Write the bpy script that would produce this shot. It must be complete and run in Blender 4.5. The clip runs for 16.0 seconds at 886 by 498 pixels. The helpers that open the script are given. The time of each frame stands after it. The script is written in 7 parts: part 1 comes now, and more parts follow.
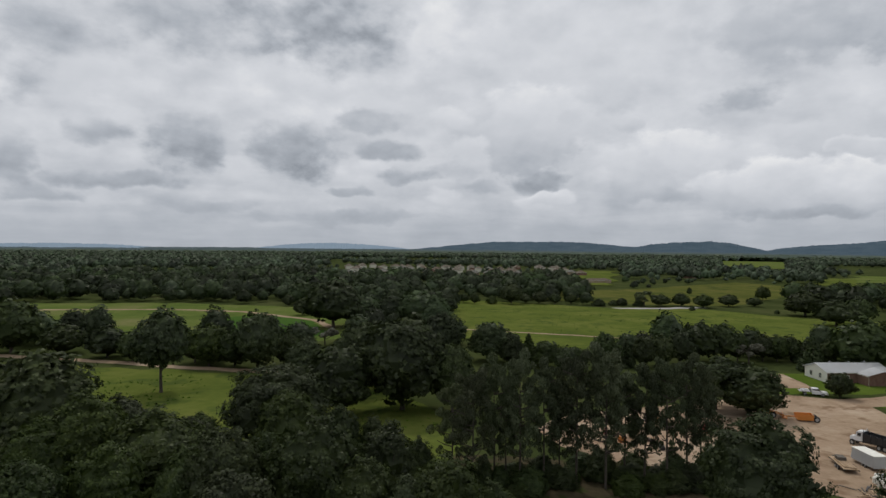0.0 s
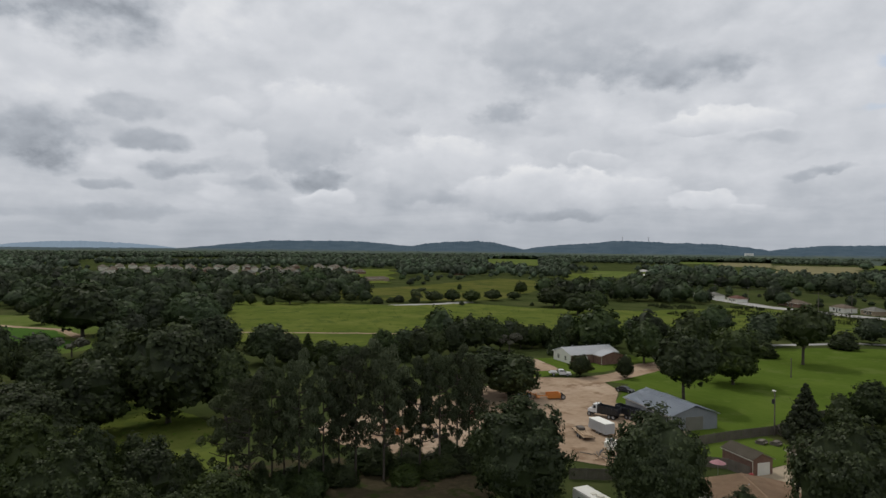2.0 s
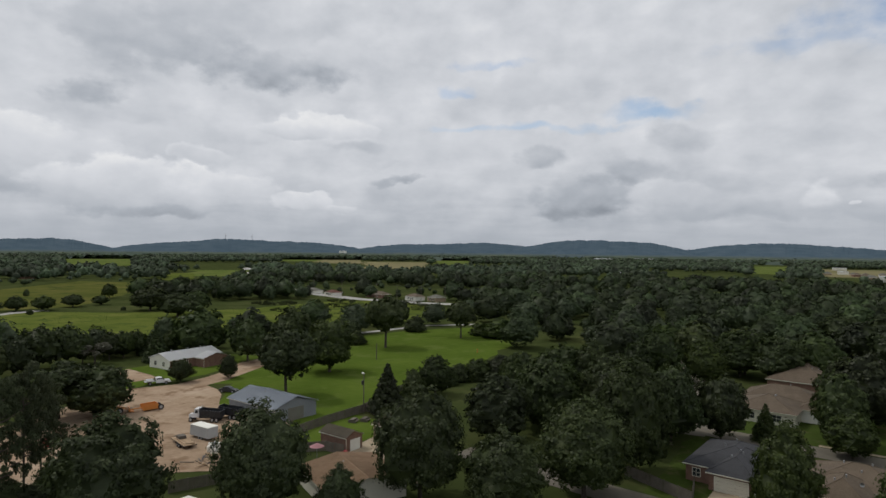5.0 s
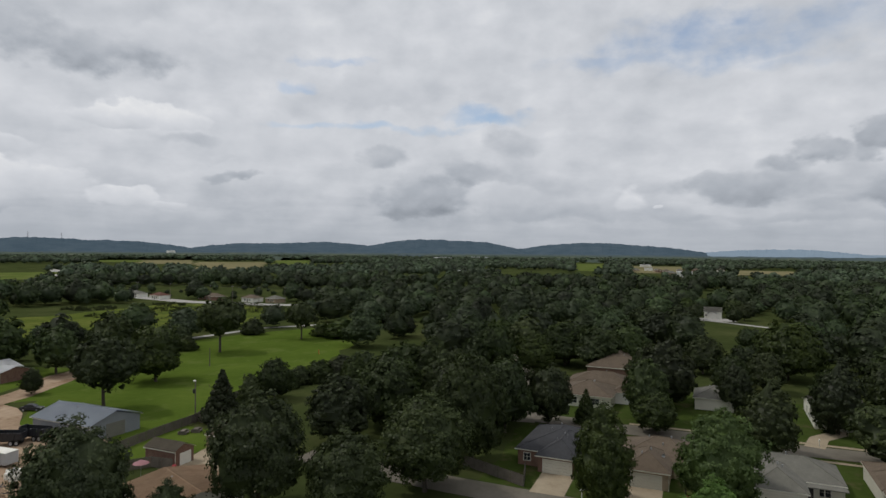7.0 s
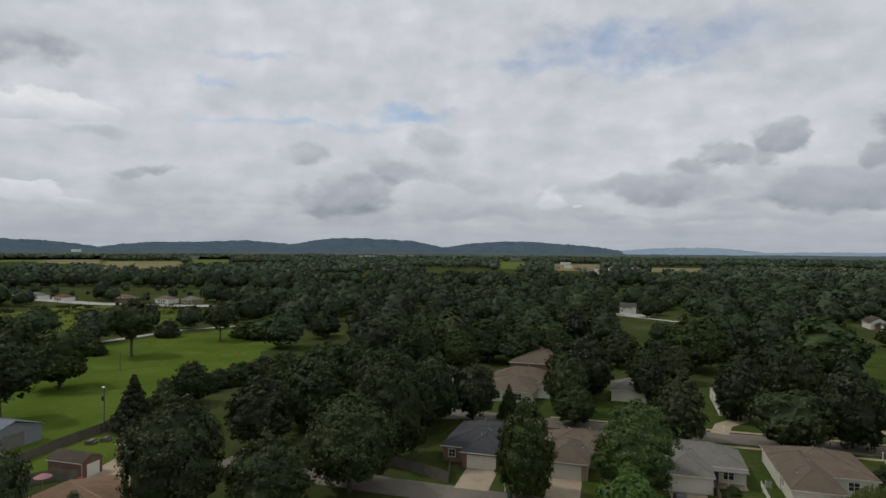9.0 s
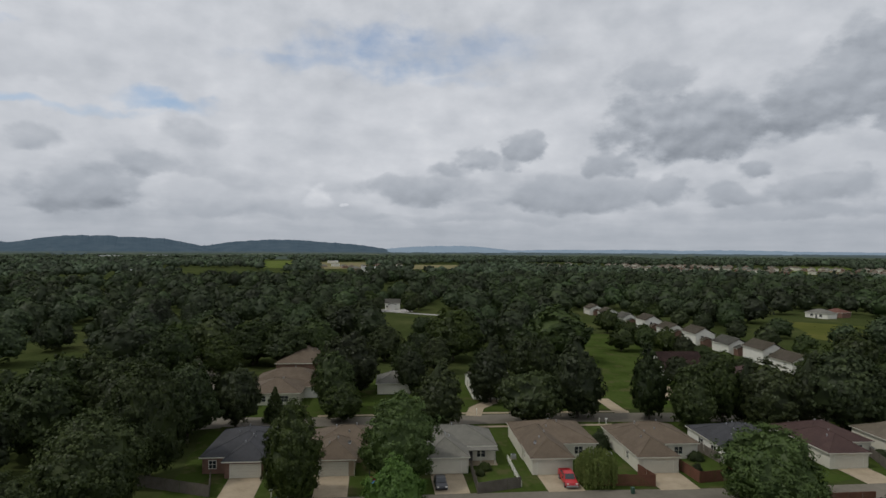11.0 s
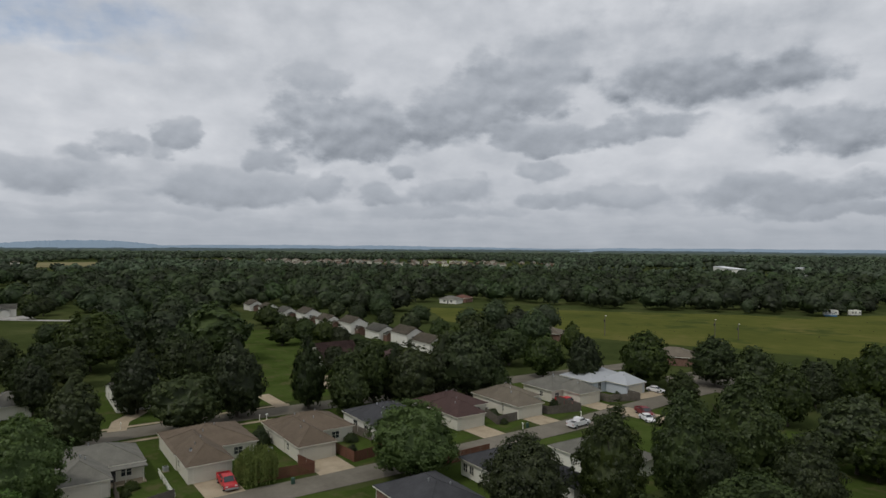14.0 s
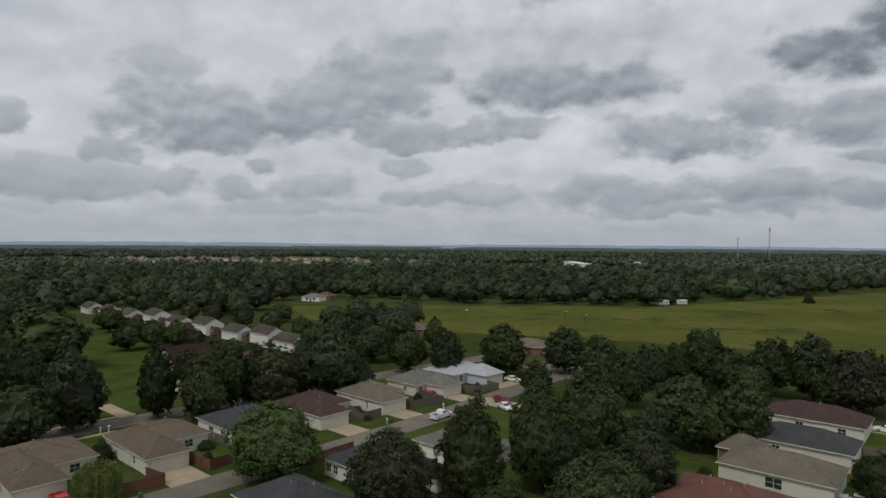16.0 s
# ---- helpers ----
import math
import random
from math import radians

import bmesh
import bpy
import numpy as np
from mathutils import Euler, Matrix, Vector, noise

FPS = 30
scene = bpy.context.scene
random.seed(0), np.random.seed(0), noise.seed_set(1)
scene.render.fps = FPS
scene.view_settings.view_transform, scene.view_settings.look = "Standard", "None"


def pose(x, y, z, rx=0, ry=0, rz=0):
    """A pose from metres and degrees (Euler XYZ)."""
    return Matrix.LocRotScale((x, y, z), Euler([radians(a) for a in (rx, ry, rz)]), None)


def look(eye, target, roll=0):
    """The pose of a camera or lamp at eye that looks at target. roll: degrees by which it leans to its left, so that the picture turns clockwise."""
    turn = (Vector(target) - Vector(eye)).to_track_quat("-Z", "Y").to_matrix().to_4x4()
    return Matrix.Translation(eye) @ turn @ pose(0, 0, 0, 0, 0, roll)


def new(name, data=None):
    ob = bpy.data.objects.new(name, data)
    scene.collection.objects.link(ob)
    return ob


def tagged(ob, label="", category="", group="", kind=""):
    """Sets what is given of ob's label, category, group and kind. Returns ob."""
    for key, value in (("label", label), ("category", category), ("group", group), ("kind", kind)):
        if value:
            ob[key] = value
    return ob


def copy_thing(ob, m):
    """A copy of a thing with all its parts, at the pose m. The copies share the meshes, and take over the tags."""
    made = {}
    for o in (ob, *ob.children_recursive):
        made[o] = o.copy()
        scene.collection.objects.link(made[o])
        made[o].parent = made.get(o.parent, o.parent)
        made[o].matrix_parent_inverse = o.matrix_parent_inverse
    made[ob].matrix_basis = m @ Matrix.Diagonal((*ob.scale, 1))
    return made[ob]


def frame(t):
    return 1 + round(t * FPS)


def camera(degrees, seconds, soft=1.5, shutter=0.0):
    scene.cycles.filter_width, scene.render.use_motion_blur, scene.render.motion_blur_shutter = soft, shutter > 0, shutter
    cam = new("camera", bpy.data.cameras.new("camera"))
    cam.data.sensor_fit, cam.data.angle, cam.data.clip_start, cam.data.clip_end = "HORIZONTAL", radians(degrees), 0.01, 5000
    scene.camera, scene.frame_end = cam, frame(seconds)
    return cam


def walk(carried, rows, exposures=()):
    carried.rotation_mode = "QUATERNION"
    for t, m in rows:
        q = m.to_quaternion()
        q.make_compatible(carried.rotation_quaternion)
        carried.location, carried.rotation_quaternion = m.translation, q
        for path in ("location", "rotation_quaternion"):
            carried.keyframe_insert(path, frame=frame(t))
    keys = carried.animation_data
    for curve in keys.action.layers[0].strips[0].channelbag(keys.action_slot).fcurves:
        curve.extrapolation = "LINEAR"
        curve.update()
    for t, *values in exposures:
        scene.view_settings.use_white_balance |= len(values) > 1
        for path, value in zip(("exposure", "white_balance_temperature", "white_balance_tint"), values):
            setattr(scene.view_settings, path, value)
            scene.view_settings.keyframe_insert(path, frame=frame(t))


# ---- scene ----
# ---- camera: hovers in one place and turns to the right ----
cam = camera(70.85, 16.0)
EYE = (0.0, 0.0, 36.0)
# seconds, heading, pitch, roll
TURN = [
    (0.0, 0.00, -0.31, 0.53),
    (0.5, -3.12, -0.31, 0.56),
    (1.0, -8.56, -0.25, 0.55),
    (1.5, -14.18, -0.22, 0.56),
    (2.0, -20.07, -0.21, 0.62),
    (2.5, -26.19, -0.18, 0.64),
    (3.0, -31.97, -0.16, 0.68),
    (3.5, -38.39, -0.11, 0.69),
    (4.0, -45.05, -0.07, 0.66),
    (4.5, -50.71, -0.04, 0.65),
    (5.0, -55.38, -0.01, 0.56),
    (5.2, -57.21, -0.00, 0.53),
    (7.3, -70.95, 0.02, 0.46),
    (7.5, -71.52, 0.00, 0.43),
    (8.0, -72.77, 0.01, 0.44),
    (8.2, -73.19, -0.01, 0.43),
    (10.3, -89.66, -0.00, 0.43),
    (10.5, -92.37, -0.01, 0.41),
    (11.0, -97.90, -0.06, 0.31),
    (11.5, -102.44, -0.09, 0.39),
    (12.0, -107.57, -0.14, 0.40),
    (12.5, -112.64, -0.19, 0.38),
    (13.0, -117.86, -0.24, 0.43),
    (13.5, -123.18, -0.29, 0.44),
    (14.0, -128.38, -0.32, 0.42),
    (14.5, -132.53, -0.37, 0.47),
    (15.0, -136.05, -0.46, 0.43),
    (15.5, -138.93, -0.51, 0.46),
    (16.0, -140.85, -0.55, 0.40),
]
walk(cam, [(t, pose(*EYE, 90 + p, -r, h)) for t, h, p, r in TURN],
     [(0.0, 0.0, 6500, 10), (5.2, 0.0, 6500, 10), (10.3, -0.08, 6450, 10), (16.0, -0.09, 6450, 10)])

# ---- sky, sun ----
SUN_AZ, SUN_EL = -8.0, 56.0     # clockwise from +y, and up
world = bpy.data.worlds.new("sky")
scene.world = world
world.use_nodes = True


class Nodes:
    """Shortcuts for building a node tree."""

    def __init__(self, tree):
        self.tree = tree
        tree.nodes.clear()

    def add(self, kind, **props):
        n = self.tree.nodes.new(kind)
        for k, v in props.items():
            setattr(n, k, v)
        return n

    def plug(self, value, socket):
        if isinstance(value, bpy.types.NodeSocket):
            self.tree.links.new(value, socket)
        else:
            socket.default_value = value

    def math(self, op, a, b=0.0, c=0.0, clamp=False):
        n = self.add("ShaderNodeMath", operation=op, use_clamp=clamp)
        for v, s in zip((a, b, c), n.inputs):
            self.plug(v, s)
        return n.outputs[0]

    def noise(self, vector, scale, detail=5.0, rough=0.55, distort=0.0):
        n = self.add("ShaderNodeTexNoise")
        if vector is not None:
            self.plug(vector, n.inputs["Vector"])
        n.inputs["Scale"].default_value = scale
        n.inputs["Detail"].default_value = detail
        n.inputs["Roughness"].default_value = rough
        n.inputs["Distortion"].default_value = distort
        return n

    def ramp(self, fac, *stops):
        n = self.add("ShaderNodeValToRGB")
        e = n.color_ramp.elements
        while len(e) < len(stops):
            e.new(0.5)
        for el, (p, c) in zip(e, stops):
            el.position, el.color = p, (*c, 1)
        self.plug(fac, n.inputs[0])
        return n.outputs[0]

    def mix(self, fac, a, b, blend="MIX"):
        n = self.add("ShaderNodeMix", data_type="RGBA", blend_type=blend)
        for v, i in ((fac, 0), (a, 6), (b, 7)):
            self.plug((*v, 1) if isinstance(v, tuple) and len(v) == 3 else v, n.inputs[i])
        return n.outputs[2]

    def smooth(self, x, lo, hi, a=0.0, b=1.0):
        n = self.add("ShaderNodeMapRange", interpolation_type="SMOOTHSTEP")
        for v, i in zip((x, lo, hi, a, b), range(5)):
            self.plug(v, n.inputs[i])
        return n.outputs[0]


N = Nodes(world.node_tree)
coord = N.add("ShaderNodeTexCoord")
turned = N.add("ShaderNodeMapping")
N.plug(coord.outputs["Generated"], turned.inputs["Vector"])
turned.inputs["Rotation"].default_value = (0, 0, radians(70))
xyz = N.add("ShaderNodeSeparateXYZ")
N.plug(turned.outputs[0], xyz.inputs[0])
sx, sy, sz = xyz.outputs
AZ = N.math("ADD", N.math("MULTIPLY", N.math("ARCTAN2", sx, sy), 180 / math.pi), 70)
EL = N.math("MULTIPLY", N.math("ARCSINE", sz), 180 / math.pi)
flat = N.add("ShaderNodeCombineXYZ")
N.plug(N.math("MULTIPLY", AZ, 0.1), flat.inputs[0])
N.plug(N.math("MULTIPLY", EL, 0.15), flat.inputs[1])
# a cloud deck seen in perspective
low = N.math("ADD", N.math("MAXIMUM", sz, 0.0), 0.10)
deck = N.add("ShaderNodeCombineXYZ")
N.plug(N.math("DIVIDE", sx, low), deck.inputs[0])
N.plug(N.math("DIVIDE", sy, low), deck.inputs[1])
warp = N.add("ShaderNodeSeparateColor")
N.plug(N.noise(flat.outputs[0], 2.6, 4.0, 0.5).outputs["Color"], warp.inputs[0])
WAZ = N.math("ADD", AZ, N.math("MULTIPLY", N.math("SUBTRACT", warp.outputs[0], 0.5), 5.0))
WEL = N.math("ADD", EL, N.math("MULTIPLY", N.math("SUBTRACT", warp.outputs[1], 0.5), 2.8))
heap = N.noise(flat.outputs[0], 3.0, 6.0, 0.5).outputs[0]
shifted = N.add("ShaderNodeVectorMath", operation="ADD")
N.plug(flat.outputs[0], shifted.inputs[0])
shifted.inputs[1].default_value = (-0.03, 0.10, 0.0)
heap_up = N.noise(shifted.outputs[0], 3.0, 6.0, 0.5).outputs[0]
relief = N.math("MULTIPLY", N.math("SUBTRACT", heap, heap_up), 0.5)  # tops lighter, undersides darker
billow = N.noise(flat.outputs[0], 2.1, 7.0, 0.56).outputs[0]
edge = N.math("MULTIPLY_ADD", N.math("SUBTRACT", billow, 0.5), 4.2, 1.62)
# a high thin sheet of cloud, streaked
streak = N.noise(deck.outputs[0], 0.8, 6.0, 0.55, 0.3).outputs[0]
sheet_tone = N.math("ADD", N.smooth(EL, 0.0, 10.0, 0.56, 0.695), N.math("MULTIPLY", N.math("SUBTRACT", warp.outputs[2], 0.5), 0.34))
sheet_tone = N.math("ADD", sheet_tone, N.math("MULTIPLY", N.math("SUBTRACT", streak, 0.5), 0.30))
sheet_tone = N.math("ADD", sheet_tone, N.smooth(EL, 24.0, 55.0, 0.0, 0.12))
light, gaps = [sheet_tone], [0.0]


EDGES = {}


def placed(az, el, half_w, half_h, soft, cover):
    """Offsets from the middle of a cloud in units of its half size, and its cover with billowing edges."""
    soft = round((0.2 + 1.55 * soft) * 2.5) / 2.5
    if soft not in EDGES:
        EDGES[soft] = N.math("ADD", edge, 1.0 - soft)
    # the tone so far rides along unused, so that the clouds are worked out one after the other
    bearing = N.add("ShaderNodeCombineXYZ")
    for value, socket in zip((WAZ, WEL, light[0]), bearing.inputs):
        N.plug(value, socket)
    v = N.add("ShaderNodeVectorMath", operation="MULTIPLY_ADD")
    N.plug(bearing.outputs[0], v.inputs[0])
    v.inputs[1].default_value = (1 / half_w, 1 / half_h, 0)
    v.inputs[2].default_value = (-az / half_w, -el / half_h, 1)
    r2 = N.add("ShaderNodeVectorMath", operation="DOT_PRODUCT")
    N.plug(v.outputs[0], r2.inputs[0])
    N.plug(v.outputs[0], r2.inputs[1])
    return v.outputs[0], N.smooth(r2.outputs["Value"], OUTER, EDGES[soft], 0.0, cover)


OUTER = N.math("ADD", edge, 1.0)


def cloud(az, el, half_w, half_h, base, top, soft=0.8, cover=0.93):
    """A heap of cloud about az, el (degrees): its tone below and above."""
    v, mask = placed(az, el, half_w, half_h, soft, cover)
    tone = N.add("ShaderNodeVectorMath", operation="DOT_PRODUCT")
    N.plug(v, tone.inputs[0])
    tone.inputs[1].default_value = (0, (top - base) * 0.5, (top + base) / 2)
    m = N.add("ShaderNodeMix", data_type="FLOAT")
    N.plug(mask, m.inputs[0])
    N.plug(light[0], m.inputs[2])
    N.plug(tone.outputs["Value"], m.inputs[3])
    light[0] = m.outputs[0]


def gap(az, el, half_w, half_h, amount):
    """An opening to the blue."""
    _, mask = placed(az, el, half_w, half_h, 1.3, amount)
    gaps[0] = N.math("MAXIMUM", gaps[0], mask)


cloud(-50, 12, 12.2, 6.25, 0.38, 0.6)
cloud(190, 12, 12.6, 7, 0.37, 0.56, 1.15)
cloud(-45, 5, 9.76, 2.5, 0.43, 0.65)
cloud(150, 30, 22.4, 8.4, 0.34, 0.5, 1.15)
cloud(20, 32, 22, 7.5, 0.5, 0.72, 1.5)
cloud(80, 34, 24.4, 8.75, 0.55, 0.7, 1.5)
cloud(-32.3, 16.6, 5.2, 2.41, 0.40, 0.48, 1.50)
cloud(-22.5, 17.7, 5.3, 2.60, 0.40, 0.47, 1.50)
cloud(-33.7, 12.3, 2.7, 2.06, 0.42, 0.48, 1.40)
cloud(-37.5, 13.6, 2.9, 3.10, 0.40, 0.46, 1.50)
cloud(-11.6, 13.9, 6.9, 1.24, 0.68, 0.74, 1.40)
cloud(-0.9, 18.8, 3.6, 3.02, 0.78, 0.85, 1.20)
cloud(-30.0, 12.8, 2.3, 1.71, 0.66, 0.72, 1.20)
cloud(-26.7, 10.3, 1.7, 0.72, 0.66, 0.76, 0.80)
cloud(-4.5, 12.7, 3.6, 1.08, 0.68, 0.74, 1.20)
cloud(10.9, 17.2, 8.5, 3.71, 0.70, 0.74, 1.80)
cloud(-9.6, 18.7, 6.3, 3.89, 0.27, 0.40, 1.50)
cloud(-16.5, 18.8, 3.8, 2.22, 0.36, 0.44, 1.50)
cloud(-22.9, 8.5, 3.3, 2.24, 0.31, 0.52, 0.90)
cloud(-13.5, 8.7, 4.2, 2.36, 0.31, 0.52, 0.90)
cloud(-5.0, 8.8, 2.6, 0.91, 0.40, 0.50, 1.00)
cloud(-7.0, 11.3, 3.1, 0.99, 0.50, 0.58, 1.00)
cloud(-28.8, 9.0, 2.4, 1.11, 0.44, 0.54, 1.00)
cloud(-27.5, 5.0, 4.5, 0.82, 0.36, 0.50, 1.00)
cloud(-34.8, 6.1, 1.8, 2.02, 0.40, 0.56, 0.90)
cloud(-33.3, 3.6, 2.9, 0.61, 0.42, 0.50, 1.00)
cloud(-17.9, 7.2, 1.6, 0.78, 0.66, 0.74, 0.80)
cloud(-7.0, 7.3, 2.3, 0.81, 0.68, 0.78, 0.80)
cloud(-16.9, 5.1, 2.1, 0.69, 0.60, 0.68, 1.00)
cloud(-0.2, 4.4, 1.7, 0.62, 0.64, 0.74, 0.80)
cloud(-2.9, 6.3, 2.8, 0.72, 0.40, 0.50, 1.00)
cloud(-8.0, 4.7, 1.8, 0.61, 0.42, 0.48, 1.00)
cloud(-22.4, 3.4, 5.3, 0.57, 0.44, 0.52, 1.20)
cloud(-9.5, 2.5, 8.0, 0.51, 0.44, 0.50, 1.20)
cloud(1.2, 11.3, 1.8, 1.20, 0.64, 0.80, 0.60)
cloud(3.1, 8.6, 2.1, 1.32, 0.62, 0.76, 0.60)
cloud(8.0, 10.3, 4.3, 3.58, 0.48, 0.80, 0.50)
cloud(13.9, 10.6, 3.4, 1.95, 0.60, 0.74, 0.80)
cloud(0.8, 7.0, 3.1, 0.92, 0.52, 0.60, 0.90)
cloud(8.3, 5.9, 2.8, 0.92, 0.36, 0.46, 0.90)
cloud(9.0, 4.2, 2.8, 0.56, 0.62, 0.78, 0.70)
cloud(3.9, 5.5, 2.1, 0.72, 0.44, 0.50, 1.00)
cloud(30.2, 17.2, 5.8, 2.54, 0.38, 0.50, 1.40)
cloud(26.2, 12.3, 2.4, 1.16, 0.44, 0.54, 1.00)
cloud(29.9, 9.0, 3.1, 1.05, 0.64, 0.72, 1.00)
cloud(34.4, 7.8, 1.9, 0.67, 0.66, 0.78, 0.70)
cloud(20.4, 6.7, 4.3, 2.78, 0.50, 0.84, 0.42)
cloud(17.4, 6.3, 2.8, 1.76, 0.52, 0.74, 0.50)
cloud(24.6, 4.9, 3.0, 1.59, 0.54, 0.78, 0.50)
cloud(29.1, 5.0, 3.8, 2.07, 0.52, 0.84, 0.42)
cloud(33.7, 5.0, 2.9, 1.80, 0.54, 0.84, 0.42)
cloud(30.7, 3.1, 4.2, 0.53, 0.40, 0.50, 0.90)
cloud(19.9, 4.6, 2.5, 0.68, 0.46, 0.54, 0.90)
cloud(28.2, 16.5, 4.5, 2.82, 0.50, 0.62, 1.20)
cloud(34.8, 18.9, 6.2, 2.78, 0.54, 0.62, 1.60)
cloud(40.8, 15.3, 5.9, 1.83, 0.33, 0.64, 0.90)
cloud(34.9, 16.5, 3.1, 1.62, 0.44, 0.58, 1.00)
cloud(25.8, 11.9, 2.6, 1.16, 0.44, 0.54, 1.00)
cloud(45.7, 17.3, 1.5, 1.41, 0.62, 0.74, 1.00)
cloud(14.5, 13.2, 2.6, 1.35, 0.60, 0.68, 1.00)
cloud(16.6, 10.9, 1.3, 0.74, 0.62, 0.74, 0.70)
cloud(43.8, 10.6, 4.1, 0.85, 0.64, 0.86, 0.50)
cloud(47.4, 9.1, 2.5, 0.60, 0.54, 0.60, 0.90)
cloud(29.3, 9.1, 2.8, 0.90, 0.62, 0.72, 0.80)
cloud(34.7, 7.9, 2.1, 0.51, 0.62, 0.70, 0.80)
cloud(35.5, 4.8, 3.9, 1.39, 0.58, 0.82, 0.45)
cloud(43.3, 4.2, 2.1, 0.72, 0.62, 0.80, 0.50)
cloud(46.4, 3.6, 1.8, 0.41, 0.60, 0.74, 0.60)
cloud(51.4, 6.1, 2.4, 0.35, 0.46, 0.56, 0.80)
cloud(50.4, 7.4, 2.0, 0.35, 0.60, 0.68, 0.80)
cloud(62.9, 14.1, 3.2, 1.42, 0.60, 0.70, 1.20)
cloud(55.7, 9.0, 7.1, 1.45, 0.66, 0.70, 1.60)
cloud(64.2, 8.2, 2.3, 0.78, 0.48, 0.58, 1.00)
cloud(68.5, 4.7, 4.3, 1.96, 0.36, 0.54, 0.90)
cloud(67.6, 3.4, 3.6, 0.54, 0.34, 0.42, 1.00)
cloud(72.4, 7.2, 2.5, 1.10, 0.44, 0.56, 1.00)
cloud(72.4, 4.8, 1.4, 0.86, 0.60, 0.70, 0.80)
cloud(63.0, 13.6, 4.1, 1.26, 0.58, 0.68, 1.10)
cloud(76.4, 9.6, 2.8, 1.11, 0.52, 0.62, 1.00)
cloud(72.3, 6.7, 3.4, 0.72, 0.44, 0.56, 0.90)
cloud(75.9, 5.0, 2.1, 1.13, 0.56, 0.68, 0.70)
cloud(80.1, 3.5, 5.6, 0.82, 0.46, 0.58, 1.00)
cloud(91.3, 2.9, 4.1, 0.49, 0.50, 0.58, 1.00)
cloud(86.0, 4.1, 2.2, 1.00, 0.56, 0.66, 0.80)
cloud(86.8, 4.6, 1.3, 1.05, 0.66, 0.84, 0.70)
cloud(88.8, 3.8, 0.4, 0.25, 0.68, 0.76, 0.70)
cloud(96.6, 5.3, 6.4, 0.89, 0.42, 0.56, 0.90)
cloud(98.7, 7.1, 1.9, 0.77, 0.46, 0.56, 0.80)
cloud(101.8, 8.2, 2.3, 1.14, 0.42, 0.56, 0.70)
cloud(105.4, 9.4, 2.0, 1.01, 0.40, 0.52, 0.70)
cloud(105.2, 4.4, 3.4, 0.86, 0.36, 0.50, 0.80)
cloud(96.6, 2.7, 3.8, 0.38, 0.58, 0.66, 0.90)
cloud(120.3, 10.3, 7.3, 2.79, 0.30, 0.54, 0.60)
cloud(116.2, 14.1, 2.8, 2.41, 0.44, 0.56, 0.70)
cloud(124.2, 11.2, 3.3, 1.79, 0.38, 0.50, 0.80)
cloud(129.0, 11.1, 4.6, 2.06, 0.36, 0.50, 0.80)
cloud(132.3, 14.0, 2.5, 3.23, 0.38, 0.48, 1.00)
cloud(110.0, 5.1, 6.7, 1.71, 0.40, 0.58, 0.60)
cloud(117.9, 5.1, 1.5, 1.16, 0.44, 0.54, 0.60)
cloud(95.6, 5.7, 5.9, 0.93, 0.44, 0.58, 0.90)
cloud(102.1, 8.3, 2.3, 0.81, 0.48, 0.56, 0.70)
cloud(105.6, 9.3, 2.0, 1.00, 0.44, 0.56, 0.60)
cloud(112.6, 7.8, 2.1, 1.09, 0.40, 0.52, 0.60)
cloud(122.3, 4.6, 1.8, 0.85, 0.40, 0.52, 0.60)
cloud(124.2, 6.6, 1.5, 0.74, 0.42, 0.52, 0.60)
cloud(129.8, 5.2, 2.2, 1.14, 0.38, 0.52, 0.60)
cloud(129.0, 3.2, 4.2, 0.62, 0.42, 0.50, 0.90)
cloud(101.8, 2.7, 8.2, 0.52, 0.50, 0.58, 1.00)
cloud(148.1, 17.7, 14.0, 2.64, 0.44, 0.52, 1.80)
cloud(130.1, 12.4, 5.6, 2.16, 0.38, 0.54, 0.70)
cloud(136.4, 14.7, 4.2, 3.12, 0.40, 0.54, 0.70)
cloud(139.1, 9.7, 6.2, 1.02, 0.40, 0.54, 0.70)
cloud(151.9, 13.8, 9.6, 1.89, 0.27, 0.46, 0.80)
cloud(152.1, 9.2, 2.8, 1.77, 0.66, 0.78, 1.00)
cloud(148.2, 10.6, 2.8, 1.14, 0.40, 0.52, 0.60)
cloud(156.1, 9.8, 2.2, 1.86, 0.36, 0.52, 0.60)
cloud(129.1, 4.9, 3.6, 1.23, 0.42, 0.56, 0.60)
cloud(122.9, 4.4, 2.6, 0.72, 0.42, 0.54, 0.60)
cloud(137.7, 6.9, 2.2, 0.89, 0.44, 0.54, 0.60)
cloud(144.3, 4.5, 4.3, 1.06, 0.44, 0.56, 0.70)
cloud(138.2, 4.1, 2.9, 0.70, 0.44, 0.54, 0.70)
cloud(129.2, 2.9, 8.2, 0.52, 0.46, 0.54, 0.90)
cloud(138.5, 9.8, 6.2, 1.21, 0.40, 0.52, 0.70)
cloud(153.3, 9.1, 3.7, 2.07, 0.68, 0.80, 1.00)
cloud(165.4, 8.1, 1.9, 0.92, 0.66, 0.76, 0.80)
cloud(161.9, 9.3, 5.6, 1.98, 0.34, 0.52, 0.60)
cloud(167.1, 11.2, 3.1, 1.52, 0.38, 0.52, 0.60)
cloud(173.8, 9.6, 3.5, 1.78, 0.33, 0.50, 0.60)
cloud(175.2, 7.0, 2.5, 0.76, 0.36, 0.48, 0.70)
cloud(162.1, 5.9, 2.7, 0.33, 0.66, 0.74, 0.70)
cloud(156.8, 4.5, 7.2, 1.49, 0.37, 0.52, 0.70)
